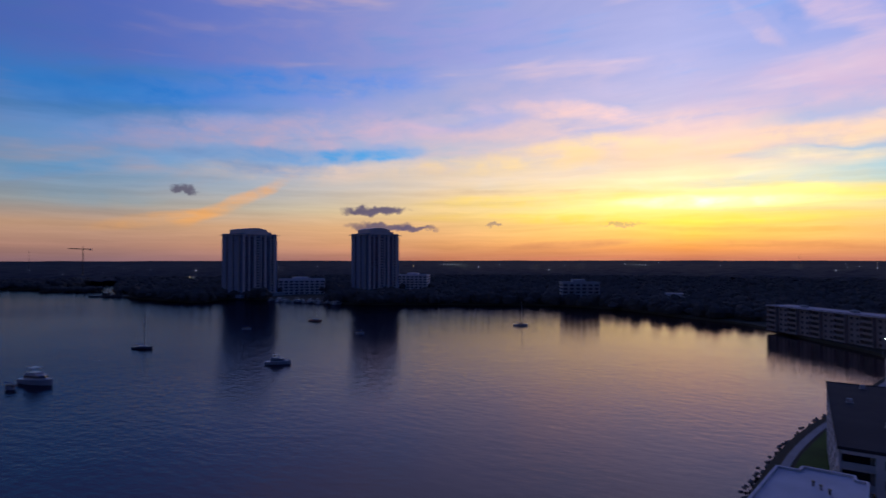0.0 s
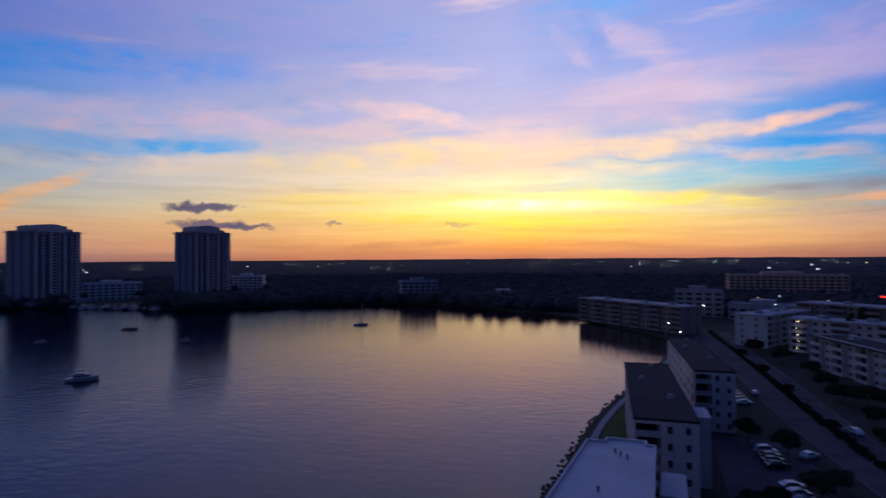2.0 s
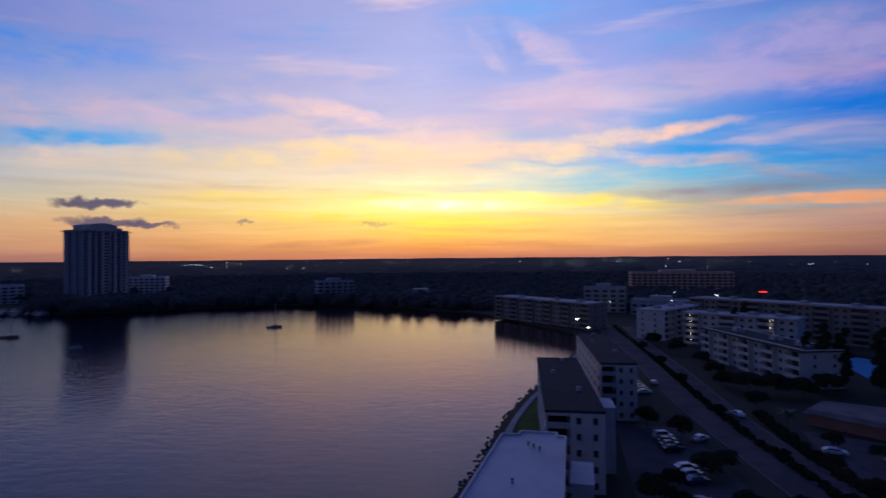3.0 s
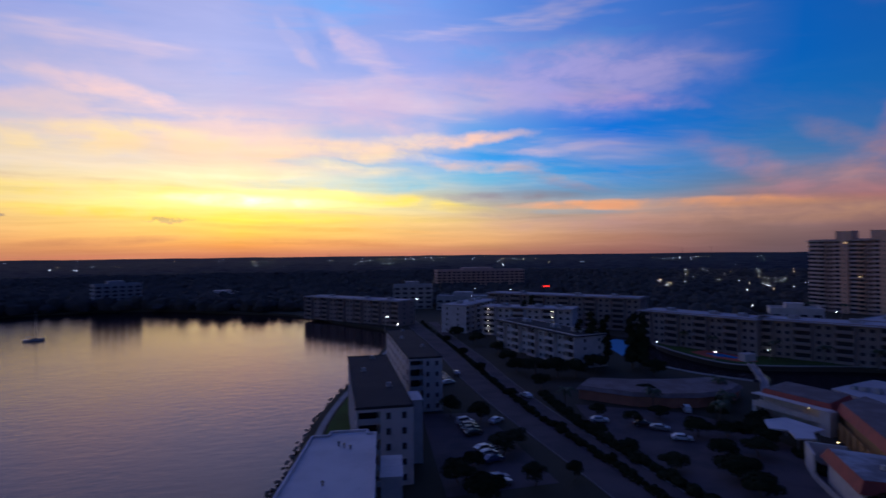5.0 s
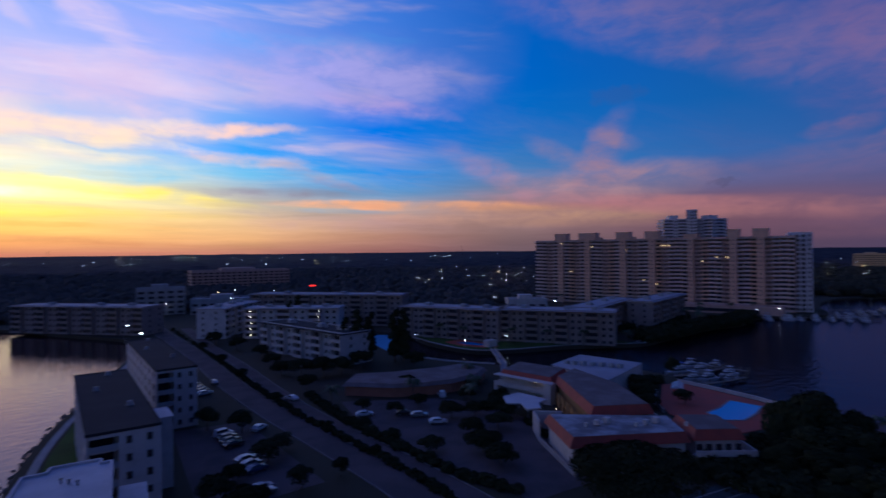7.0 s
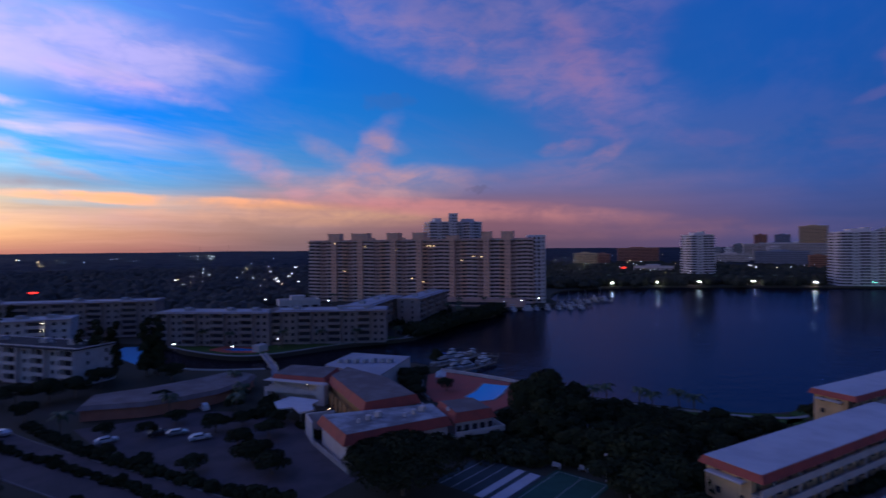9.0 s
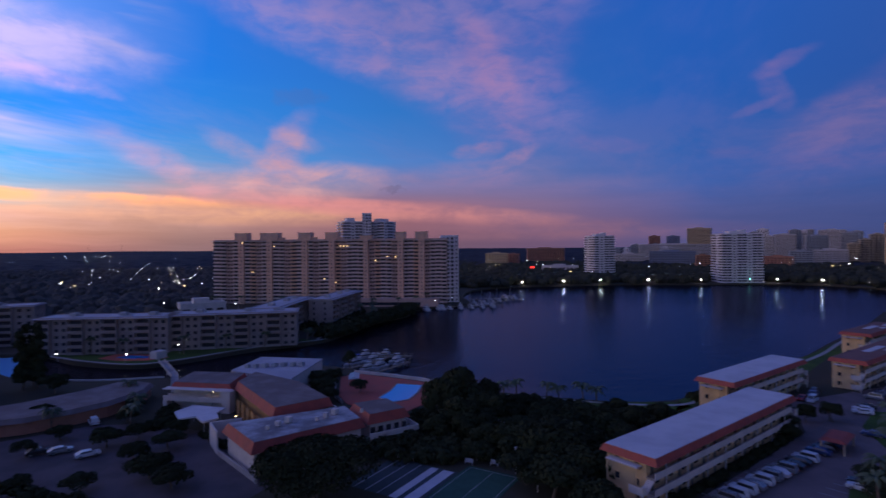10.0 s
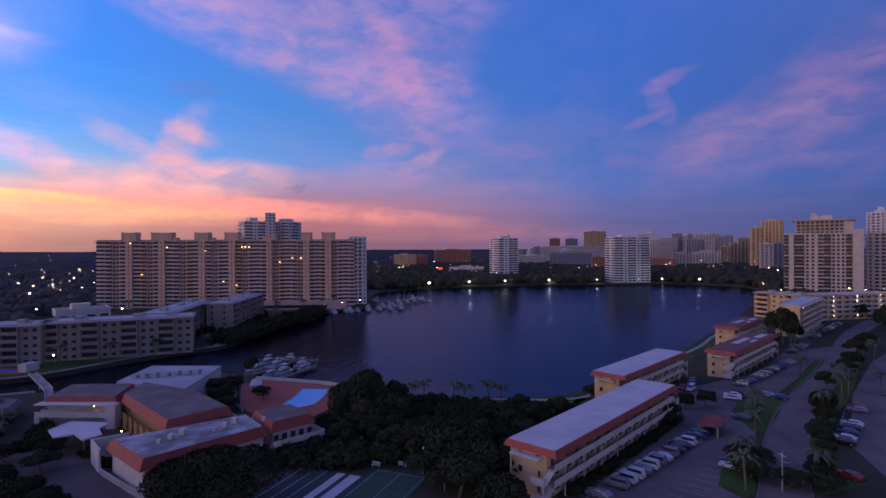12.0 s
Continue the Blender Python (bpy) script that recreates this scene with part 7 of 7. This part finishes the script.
for x, y in [(168, 206, ), (155.6, 178), (176, 172), (150, 205)]:
    street_lamp(x, y, 3.2, 0.16, None, "canal walk lamps", "small lit lamp on the canal walk")
for x, y in [(370, 108), (388, 104), (402, 100), (384, 122), (366, 130), (352, 136), (420, 112), (440, 118)]:
    street_lamp(x, y, 4.5, 0.2, LAMP_DOCK, "marina lamps", "lit lamp on the marina dock") if not on_water(x, y) else None
for b, d in [(118.3, 430), (119.3, 425), (113.2, 520), (113.5, 540), (112.9, 570), (111.6, 600)]:
    p = far_at(b, d)
    street_lamp(p.x, p.y, 7.0, 0.4, LAMP_WARM, "lamps by the cream tower", "warm lit lamp by the tower")
pole = thing("utility_pole", (101.8, -43.4, G), 20, "pale utility pole with a lamp arm at the drive", "pole")
bm = bmesh.new()
rod(bm, (0, 0, 0), (0, 0, 7.0), 0.13, 0.09)
part("post", bm, CONCRETE, pole)
bm = bmesh.new()
box(bm, -0.9, 0.9, -0.06, 0.06, 6.3, 6.45)
part("crossarm", bm, CONCRETE, pole)
bm = bmesh.new()
rod(bm, (0, 0, 5.2), (-1.5, 0, 5.6), 0.05)
part("arm", bm, STEEL, pole)
for x, y in ((94.0, 14.5), (100.5, 19.5)):
    pole = thing("floodlight_pole", (x, y, G), 0, "slim pale floodlight pole beside the court", "pole", "court poles")
    bm = bmesh.new()
    rod(bm, (0, 0, 0), (0, 0, 5.0), 0.09, 0.06)
    part("post", bm, WHITE, pole)
    bm = bmesh.new()
    box(bm, -0.4, 0.4, -0.15, 0.15, 4.7, 5.0)
    part("floodlight", bm, WHITE, pole)

bm = bmesh.new()
random.seed(8)
for b0, b1, d0, d1, count, size in [(-72, -48, 900, 1700, 34, 0.36), (-50, -20, 1200, 3600, 26, 0.7), (-31, -28.5, 2300, 2600, 5, 1.0), (-20, 25, 1300, 3900, 80, 0.7), (6, 16, 2600, 3900, 26, 0.9), (25, 48, 900, 3200, 34, 0.5), (36, 54, 480, 1000, 46, 0.27), (52, 60, 700, 1500, 12, 0.34), (73, 87, 660, 1700, 80, 0.27), (84, 116, 760, 1900, 90, 0.36), (38, 41, 2300, 2600, 6, 0.9), (110, 122, 420, 640, 8, 0.2), (16, 24, 330, 460, 8, 0.22)]:
    for _ in range(count):
        p = far_at(random.uniform(b0, b1), random.uniform(d0, d1))
        if on_water(p.x, p.y) or any((p.x - x) ** 2 + (p.y - y) ** 2 < r * r for x, y, r in OCCUPIED):
            continue
        s = size * random.uniform(0.5, 1.25)
        z = G + (14.5 if p.length > 1050 else 11.0) + random.uniform(0, 3)
        for v in box(bm, p.x - s, p.x + s, p.y - s, p.y + s, z, z + s * 0.9, random.choice((0, 0, 0, 1))):
            pass
single("city_lights", bm, [LAMP_DOCK, LAMP_WARM], "scattered far lights of houses and streets", "lights", kind="stuff")


def glow_sign(x, y, z, w, h, m, turn, label):
    root = thing("sign", (x, y, G), turn, label, "sign")
    bm = bmesh.new()
    box(bm, -w / 2, w / 2, -0.1, 0.1, z, z + h)
    part("face", bm, m, root)
    for s in (-1, 1):
        bm = bmesh.new()
        rod(bm, (s * w * 0.4, 0.16, 0), (s * w * 0.4, 0.16, z + h), 0.06)
        part("post", bm, DARK_METAL, root)


p = far_at(25.5, 372)
glow_sign(p.x, p.y, 19.6, 4.0, 0.7, SIGN_RED, -25, "small lit red rooftop sign")
p = far_at(85.6, 662)
glow_sign(p.x, p.y, 4.5, 8.0, 1.6, SIGN_BLUE, -85, "lit blue sign on the far bank")
p = far_at(80.9, 780)
glow_sign(p.x, p.y, 12.0, 5.0, 1.6, SIGN_RED, -81, "lit red sign beyond the far bank")


# ---- cars ----
def car_model(paint, tall=False):
    root = thing("car", (0, 0, 0), 0, "parked " + paint.name.replace("car_paint_", "") + (" van" if tall else " car") + " with dark windows", "car", "parked cars")
    roof = 1.85 if tall else 1.42
    bm = bmesh.new()
    side = [(-2.2, 0.35), (2.2, 0.35), (2.25, 0.7), (2.1, 0.86), (1.1, 0.95), (0.55, roof), (-1.2 if not tall else -1.9, roof), (-1.85 if not tall else -2.1, 0.98), (-2.2, 0.92)]
    rows = [[bm.verts.new((x, s * (0.88 if z < 1.0 else 0.68), z)) for x, z in side] for s in (-1, 1)]
    bm.faces.new(rows[0]), bm.faces.new(rows[1][::-1])
    for i in range(len(side)):
        j = (i + 1) % len(side)
        bm.faces.new((rows[0][i], rows[0][j], rows[1][j], rows[1][i]))
    body = part("body", bm, paint, root)
    back = -1.2 if not tall else -1.85
    bm = bmesh.new()
    for s in (-1, 1):
        v = [bm.verts.new((x, s * y, z)) for x, y, z in ((0.95, 0.86, 1.0), (0.5, 0.73, roof - 0.1), (back, 0.73, roof - 0.1), (back - 0.35, 0.86, 1.02))]
        bm.faces.new(v if s < 0 else v[::-1])
        bm.faces.new([bm.verts.new(q.co - Vector((0, s * 0.02, 0))) for q in (v[::-1] if s < 0 else v)])
    part("side_window", bm, GLASS, body)
    bm = bmesh.new()
    v = [bm.verts.new(q) for q in ((1.08, -0.75, 0.985), (1.08, 0.75, 0.985), (0.60, 0.62, roof - 0.06), (0.60, -0.62, roof - 0.06))]
    bm.faces.new(v)
    v = [bm.verts.new(q) for q in ((1.11, -0.75, 0.985), (1.11, 0.75, 0.985), (0.63, 0.62, roof - 0.06), (0.63, -0.62, roof - 0.06))]
    bm.faces.new(v)
    part("windscreen", bm, GLASS, body)
    for x in (-1.35, 1.35):
        for y in (-0.86, 0.86):
            bm = bmesh.new()
            rod(bm, (x, y - 0.1, 0.33), (x, y + 0.1, 0.33), 0.33, 0.33, 12)
            wheel = part("wheel", bm, RUBBER, root)
            bm = bmesh.new()
            e = 1 if y > 0 else -1
            rod(bm, (x, y + e * 0.06, 0.33), (x, y + e * 0.115, 0.33), 0.2, 0.18, 10)
            part("rim", bm, STEEL, wheel)
    for y in (-0.62, 0.62):
        bm = bmesh.new()
        box(bm, 2.16, 2.28, y - 0.2, y + 0.2, 0.62, 0.76)
        part("headlight", bm, GEL, root)
        bm = bmesh.new()
        box(bm, -2.24, -2.16, y - 0.2, y + 0.2, 0.7, 0.84)
        part("tail_light", bm, RED_TRIM, root)
    return root


MODELS = [car_model(PAINTS[0]), car_model(PAINTS[1]), car_model(PAINTS[2]), car_model(PAINTS[3]), car_model(PAINTS[4]), car_model(PAINTS[0], True), car_model(PAINTS[1], True)]
random.seed(12)
parked = []


def park(x, y, turn, model=None):
    pick = random.choice((0, 0, 1, 1, 2, 2, 2, 4, 4, 5, 6)) if model is None else model
    m = pose(x, y, G + 0.06, 0, 0, turn + random.uniform(-2, 2))
    if MODELS[pick] not in parked:
        parked.append(MODELS[pick])
        MODELS[pick].matrix_basis = m
    else:
        copy_thing(MODELS[pick], m)


def row_of_cars(p, q, turn, count, full=0.85):
    for k in range(count):
        if random.random() < full:
            c = Vector(p).lerp(Vector(q), (k + 0.5) / count)
            park(c.x, c.y, turn)


park(109.3, -57.8, 40, 3)
park(171.0, -45.5, 150, 3)
row_of_cars((94, -11.0), (134, -41.5), 57, 17, 0.95)
park(161.2, -56.0, 75, 0)
park(164.0, -57.0, 75, 0)
park(166.8, -58.6, 75, 2)
park(165.8, -66.4, 60, 1)
park(163.6, -69.0, 60, 4)
park(143.0, -51.7, 60, 4)
park(111.0, -38.4, 60, 0)
park(113.4, -39.4, 60, 2)
row_of_cars((176, -63), (216, -95), 55, 14, 0.8)
row_of_cars((168, -47), (182, -51.5), 150, 4, 0.9)
for x, y, kind in ((153.4, -83.2, 1), (156.0, -84.4, 3), (141.5, -75.6, 0), (138.2, -73.2, 2), (135.0, -71.0, 4), (130.6, -68.2, 0), (128.2, -66.8, 2)):
    park(x, y, 58, kind)
row_of_cars((170, -100), (200, -124), 140, 8, 0.7)
row_of_cars((270, -127), (326, -168), 55, 17, 0.9)
row_of_cars((232, -101), (254, -118), 60, 6, 0.9)
row_of_cars((39.6, 131.5), (38.9, 120.5), 12, 4, 1)
row_of_cars((38.2, 113), (37.8, 103.5), 10, 3, 1)
row_of_cars((35.6, 97), (35.0, 93), 8, 2, 1)
park(47.3, 129, 35, 0)
park(53.0, 183.8, 80, 1)
park(64.2, 149, 100, 0)
park(72.1, 121.9, -20, 0)
park(82.4, 112.2, -30, 1)
park(82.7, 104.8, -30, 0)
park(80.5, 116, -30, 2)
row_of_cars((46.5, 170), (47.5, 200), 15, 9, 0.7)
row_of_cars((86, 132), (100, 122), 60, 5, 0.5)
hut = thing("shelter", (132.6, -41.6, G), -29, "small red-roofed open shelter in the car park", "shelter")
bm = bmesh.new()
prism(bm, [(-4.4, -2.3), (4.4, -2.3), (4.4, 2.3), (-4.4, 2.3)], 2.4, 2.95, 0, [(-3.4, -1.3), (3.4, -1.3), (3.4, 1.3), (-3.4, 1.3)])
part("roof", bm, ROOF_RED, hut)
for x in (-4.0, 4.0):
    for y in (-2.0, 2.0):
        bm = bmesh.new()
        box(bm, x - 0.15, x + 0.15, y - 0.15, y + 0.15, 0, 2.5)
        part("post", bm, OCHRE, hut)
lines = shared(("bay_line",), lambda bm: box(bm, -2.4, 2.4, -0.06, 0.06, 0, 0.012), PAINT_LINE)
marks = thing("bay_markings", (100, -28, G + 0.024), 0, "painted white parking bay lines", "road marking", kind="structure")
for k in range(9):
    c = Vector((92, -22)).lerp(Vector((112, -37)), k / 8)
    piece("bay_line", lines, marks, pose(c.x - 100, c.y + 28, 0, 0, 0, 60))
for k in range(14):
    c = Vector((95, -9.6)).lerp(Vector((133, -39)), k / 13)
    piece("bay_line", lines, marks, pose(c.x - 100, c.y + 28, 0, 0, 0, 57))
for k in range(10):
    c = Vector((128, -65)).lerp(Vector((160, -84)), k / 9)
    piece("bay_line", lines, marks, pose(c.x - 100, c.y + 28, 0, 0, 0, 150))


# ---- boats ----
def hull(bm, L, B, z, sheer=0.35, slot=0):
    rows = []
    for t in (0.0, 0.25, 0.5, 0.75, 0.92, 1.0):
        x = L * (t - 0.5)
        w = B / 2 * (0.86 if t == 0 else 1.0 if t < 0.7 else 0.72 if t < 0.9 else 0.34 if t < 0.99 else 0.04)
        up = z + sheer * z * t * t
        rows.append([bm.verts.new(q) for q in ((x * (0.97 if t > 0.9 else 1), -w * 0.75, -0.3), (x, -w, up), (x, w, up), (x * (0.97 if t > 0.9 else 1), w * 0.75, -0.3))])
    for a, b in zip(rows, rows[1:]):
        for i in range(3):
            bm.faces.new((a[i], a[i + 1], b[i + 1], b[i])).material_index = slot
    bm.faces.new(rows[0]), bm.faces.new(rows[-1][::-1])


def cruiser(x, y, turn, L=11.0, label="white motor cruiser with a flybridge on the calm bay", paint=GEL, group="motor boats", canvas=False):
    root = thing("motor_boat", (x, y, 0), turn, label, "boat", group)
    s = L / 11.0
    bm = bmesh.new()
    hull(bm, L, 3.6 * s, 1.2 * s)
    part("hull", bm, paint, root)
    bm = bmesh.new()
    prism(bm, [(-3.2 * s, -1.4 * s), (2.6 * s, -1.2 * s), (3.4 * s, 0), (2.6 * s, 1.2 * s), (-3.2 * s, 1.4 * s)], 1.15 * s, 2.5 * s, 0, [(-3.0 * s, -1.2 * s), (1.6 * s, -1.0 * s), (2.2 * s, 0), (1.6 * s, 1.0 * s), (-3.0 * s, 1.2 * s)])
    cabin = part("cabin", bm, GEL, root)
    bm = bmesh.new()
    prism(bm, [(-2.9 * s, -1.36 * s), (2.3 * s, -1.14 * s), (3.0 * s, 0), (2.3 * s, 1.14 * s), (-2.9 * s, 1.36 * s)], 1.7 * s, 2.2 * s, 0, [(-2.9 * s, -1.30 * s), (2.1 * s, -1.1 * s), (2.75 * s, 0), (2.1 * s, 1.1 * s), (-2.9 * s, 1.30 * s)])
    part("cabin_window", bm, GLASS, cabin)
    bm = bmesh.new()
    box(bm, -2.6 * s, 0.8 * s, -1.1 * s, 1.1 * s, 2.5 * s, 3.0 * s)
    bridge = part("flybridge", bm, GEL, root)
    bm = bmesh.new()
    box(bm, -2.4 * s, 0.2 * s, -1.1 * s, 1.1 * s, 4.1 * s, 4.2 * s)
    part("hardtop", bm, CANVAS if canvas else GEL, bridge)
    for px, py in ((-2.2, -1.0), (-2.2, 1.0), (0.0, -1.0), (0.0, 1.0)):
        bm = bmesh.new()
        rod(bm, (px * s, py * s, 2.9 * s), (px * s, py * s, 4.15 * s), 0.05)
        part("post", bm, STEEL, bridge)
    bm = bmesh.new()
    for k in range(5):
        rod(bm, ((2.2 + k * 0.7) * s, (1.5 - k * 0.28) * s, 1.3 * s), ((2.2 + k * 0.7) * s, (1.5 - k * 0.28) * s, 2.0 * s), 0.03)
        rod(bm, ((2.2 + k * 0.7) * s, -(1.5 - k * 0.28) * s, 1.3 * s), ((2.2 + k * 0.7) * s, -(1.5 - k * 0.28) * s, 2.0 * s), 0.03)
    rod(bm, (2.2 * s, 1.5 * s, 2.0 * s), (5.0 * s, 0.38 * s, 2.0 * s), 0.03)
    rod(bm, (2.2 * s, -1.5 * s, 2.0 * s), (5.0 * s, -0.38 * s, 2.0 * s), 0.03)
    part("bow_rail", bm, STEEL, root)
    return root


def sailboat(x, y, turn, L=10.0, paint=NAVY, mast=11.0, label="moored sailing boat with a bare mast"):
    root = thing("sailing_boat", (x, y, 0), turn, label, "boat", "sailing boats")
    bm = bmesh.new()
    hull(bm, L, 2.9, 1.0, 0.4)
    part("hull", bm, paint, root)
    bm = bmesh.new()
    prism(bm, [(-1.6, -0.9), (2.2, -0.6), (2.2, 0.6), (-1.6, 0.9)], 0.98, 1.6, 0, [(-1.5, -0.7), (1.8, -0.45), (1.8, 0.45), (-1.5, 0.7)])
    part("cabin", bm, GEL if paint is not GEL else WOOD, root)
    bm = bmesh.new()
    rod(bm, (0.9, 0, 1.0), (0.9, 0, mast), 0.16, 0.11)
    mast_part = part("mast", bm, STEEL, root)
    bm = bmesh.new()
    rod(bm, (0.8, 0, 2.2), (-3.4, 0, 2.3), 0.12, 0.1)
    part("boom", bm, CANVAS, mast_part)
    bm = bmesh.new()
    rod(bm, (0.9, 0, mast - 0.2), (L * 0.49, 0, 1.4), 0.025)
    rod(bm, (0.9, 0, mast - 0.2), (-L * 0.49, 0, 1.1), 0.025)
    part("stay", bm, DARK_METAL, mast_part)
    return root


cruiser(-221, 94.5, 12, 15.0)
sailboat(-262, 157, 20, 11.0, NAVY, 15.5)
cruiser(-175, 163, 35, 10.5)
sailboat(-272, 287.5, 10, 10.0, BRICKRED, 14.0, "moored sailing boat with a red-brown hull")
cat = sailboat(-136.7, 335.5, 20, 9.5, GEL, 16.0, "moored pale sailing boat with a canvas cover")
sailboat(-276.5, 232, 20, 5.5, GEL, 2.8, "small open boat at a mooring")
sailboat(-202.5, 251, 30, 5.0, GEL, 3.0, "small open boat at a mooring")
sailboat(-219, 86, 15, 2.6, GEL, 1.9, "tiny dinghy behind the cruiser")
barge = thing("work_barge", (-656, 352, 0), 35, "dark work barge with a low crane by the islet", "barge")
for name, b in (("deck", (-19, 19, -5, 5, -0.5, 1.6)), ("deckhouse", (-6, 1, -2.5, 2.5, 1.6, 4.6)), ("deckhouse", (9, 15, -2, 2, 1.6, 3.4)), ("winch", (4, 7, -1.5, 1.5, 1.6, 3.0))):
    bm = bmesh.new()
    box(bm, *b)
    part(name, bm, DARK_METAL, barge)
for a, b in (((4, 0, 3), (-3, 0, 8.5)), ((-17, 0, 1.6), (-17, 0, 9.0)), ((12, 0, 3.4), (12, 0, 7.0))):
    bm = bmesh.new()
    rod(bm, a, b, 0.25, 0.12)
    part("boom", bm, DARK_METAL, barge)


def pier(line, width, label, posts=10):
    root = thing("pier", (0, 0, 0), 0, label, "pier", "piers")
    pts = smooth_line(line, 4)
    for a, b in zip(pts, pts[1:]):
        bm = bmesh.new()
        ribbon(bm, [a, b], width, 0.9, 1.1)
        part("deck_span", bm, WOOD, root)
    for k in range(posts):
        t = k / (posts - 1) * (len(pts) - 1.001)
        p = pts[int(t)].lerp(pts[int(t) + 1], t - int(t))
        for s in (-1, 1):
            bm = bmesh.new()
            rod(bm, (p.x + s * width * 0.5, p.y, -1.5), (p.x + s * width * 0.5, p.y, 2.2), 0.16)
            part("pile", bm, WOOD, root)


pier([(171, 94), (184, 90), (199, 88)], 1.8, "timber boat pier beside the clubhouse")
pier([(169, 82), (181, 78.5), (190, 77)], 1.4, "short timber pier beside the clubhouse", 6)
pier([(197, 99), (199, 88), (199.5, 80)], 1.8, "timber pier head with dark piles", 6)
pier([(392, 112), (412, 96), (440, 80)], 2.0, "timber pier in the marina", 12)
pier([(366, 128), (382, 106), (396, 86)], 2.0, "timber marina pier near the pink building", 12)
pier([(430, 120), (446, 100), (462, 92)], 2.0, "timber pier in the marina", 8)
random.seed(21)
for x, y, t, L, c in [(181, 95.5, 165, 11, True), (194, 98, 160, 9, False), (190, 92.4, 165, 8.5, False), (179, 84.5, 170, 9.5, False), (191, 83, 168, 9, False), (187, 80.5, 168, 7, False), (200.5, 92, 80, 8, False), (176, 87.8, 165, 8, False), (183, 86.4, 165, 7, True)]:
    cruiser(x, y, t, L, "white motor boat moored at the clubhouse pier", GEL, "boats at the clubhouse pier", c)
for k in range(24):
    t = k / 24
    a = Vector((366, 128)).lerp(Vector((396, 86)), t * 1.9) if k < 12 else Vector((396, 109)).lerp(Vector((460, 90)), (k - 12) / 11)
    off = 6 if k % 2 else -6
    x, y = a.x + off * 0.8, a.y + off * 0.6
    if on_water(x, y):
        if k % 4 == 3:
            sailboat(x, y, 40 + random.uniform(-8, 8), random.uniform(8, 10), GEL, random.uniform(9, 12), "white sailing boat moored in the marina")
        else:
            cruiser(x, y, 40 + random.uniform(-8, 8), random.uniform(7, 10), "white motor boat moored in the marina", GEL, "boats in the marina")
for x, y, t, L in [(361, 137, 40, 11), (354, 131, 40, 12), (363, 123, 40, 13)]:
    if on_water(x, y):
        cruiser(x, y, t, L, "large white motor boat beside the mangroves", GEL, "boats in the marina")
for k in range(15):
    x, y = -440 + k * 6.2, 401 + 0.15 * k + random.uniform(-2.5, 2.5)
    if on_water(x, y):
        cruiser(x, y, random.choice((80, 95, 170)), random.uniform(9, 14), "white motor boat in the far marina", GEL if k % 3 else NAVY, "boats below the towers")
pier([(-436, 404), (-400, 400), (-350, 401)], 2.2, "long low dock below the towers", 14)

# ---- tower crane far off ----
crane = thing("tower_crane", (*far_at(-63.72, 1450), G), 63.7, "tower crane far beyond the trees", "crane")
for name, a, b, r in (("mast", (0, 0, 0), (0, 0, 66), 1.0), ("jib", (0, 0, 65), (14, 0, 65), 1.0), ("counter_jib", (0, 0, 65), (-28, 0, 66), 0.9), ("peak", (0, 0, 66), (0, 0, 72), 0.6)):
    bm = bmesh.new()
    rod(bm, a, b, r, r * 0.8, 4)
    part(name, bm, DARK_METAL, crane)
bm = bmesh.new()
box(bm, 12, 16, -1, 1, 62, 66)
part("counterweight", bm, GREY, crane)
for b, d, h in ((-67.5, 2600, 74), (38.5, 3900, 70), (41.0, 3900, 78), (3.0, 3600, 62)):
    p = far_at(b, d)
    aerial = thing("radio_mast", (p.x, p.y, G), 0, "slim far radio mast on the horizon", "mast", "far masts")
    bm = bmesh.new()
    rod(bm, (0, 0, 0), (0, 0, h), 0.8, 0.5, 4)
    part("shaft", bm, DARK_METAL, aerial)

# ---- riprap along the near seawall ----
random.seed(33)
ROCKS = []
for k in range(4):
    bm = bmesh.new()
    bmesh.ops.create_icosphere(bm, subdivisions=1, radius=0.5)
    for v in bm.verts:
        v.co = Vector((v.co.x * random.uniform(0.7, 1.2), v.co.y * random.uniform(0.7, 1.2), v.co.z * random.uniform(0.5, 0.9)))
    ROCKS.append(mesh_of("rock", bm, ROCK))
riprap = thing("riprap", (0, 0, 0), 0, "grey boulders at the foot of the seawall", "boulders")
shore_pts = smooth_line([(-5, 102), (-1.2, 119), (3.2, 142), (9.6, 165), (18, 188)], 30)
for k in range(110):
    p = shore_pts[random.randrange(len(shore_pts))]
    piece("boulder", random.choice(ROCKS), riprap, pose(p.x - random.uniform(-0.2, 1.6), p.y + random.uniform(-0.5, 0.5), random.uniform(0.0, 1.1), 0, 0, random.uniform(0, 360)))
# Lamps on the stair walls of the pale block, in rows.
lamp = MESHES[("wall_lamp",)]
for s in range(5):
    for face, u in (("left", -3.0), ("front", -nc_L * 0.42), ("front", nc_L * 0.3)):
        piece("wall_lamp", lamp, nc_block, face_at(face, nc_L, 12, u, 2.0 + s * 2.85, 0.2 if face == "left" else 1.7), "lit stair lamp")
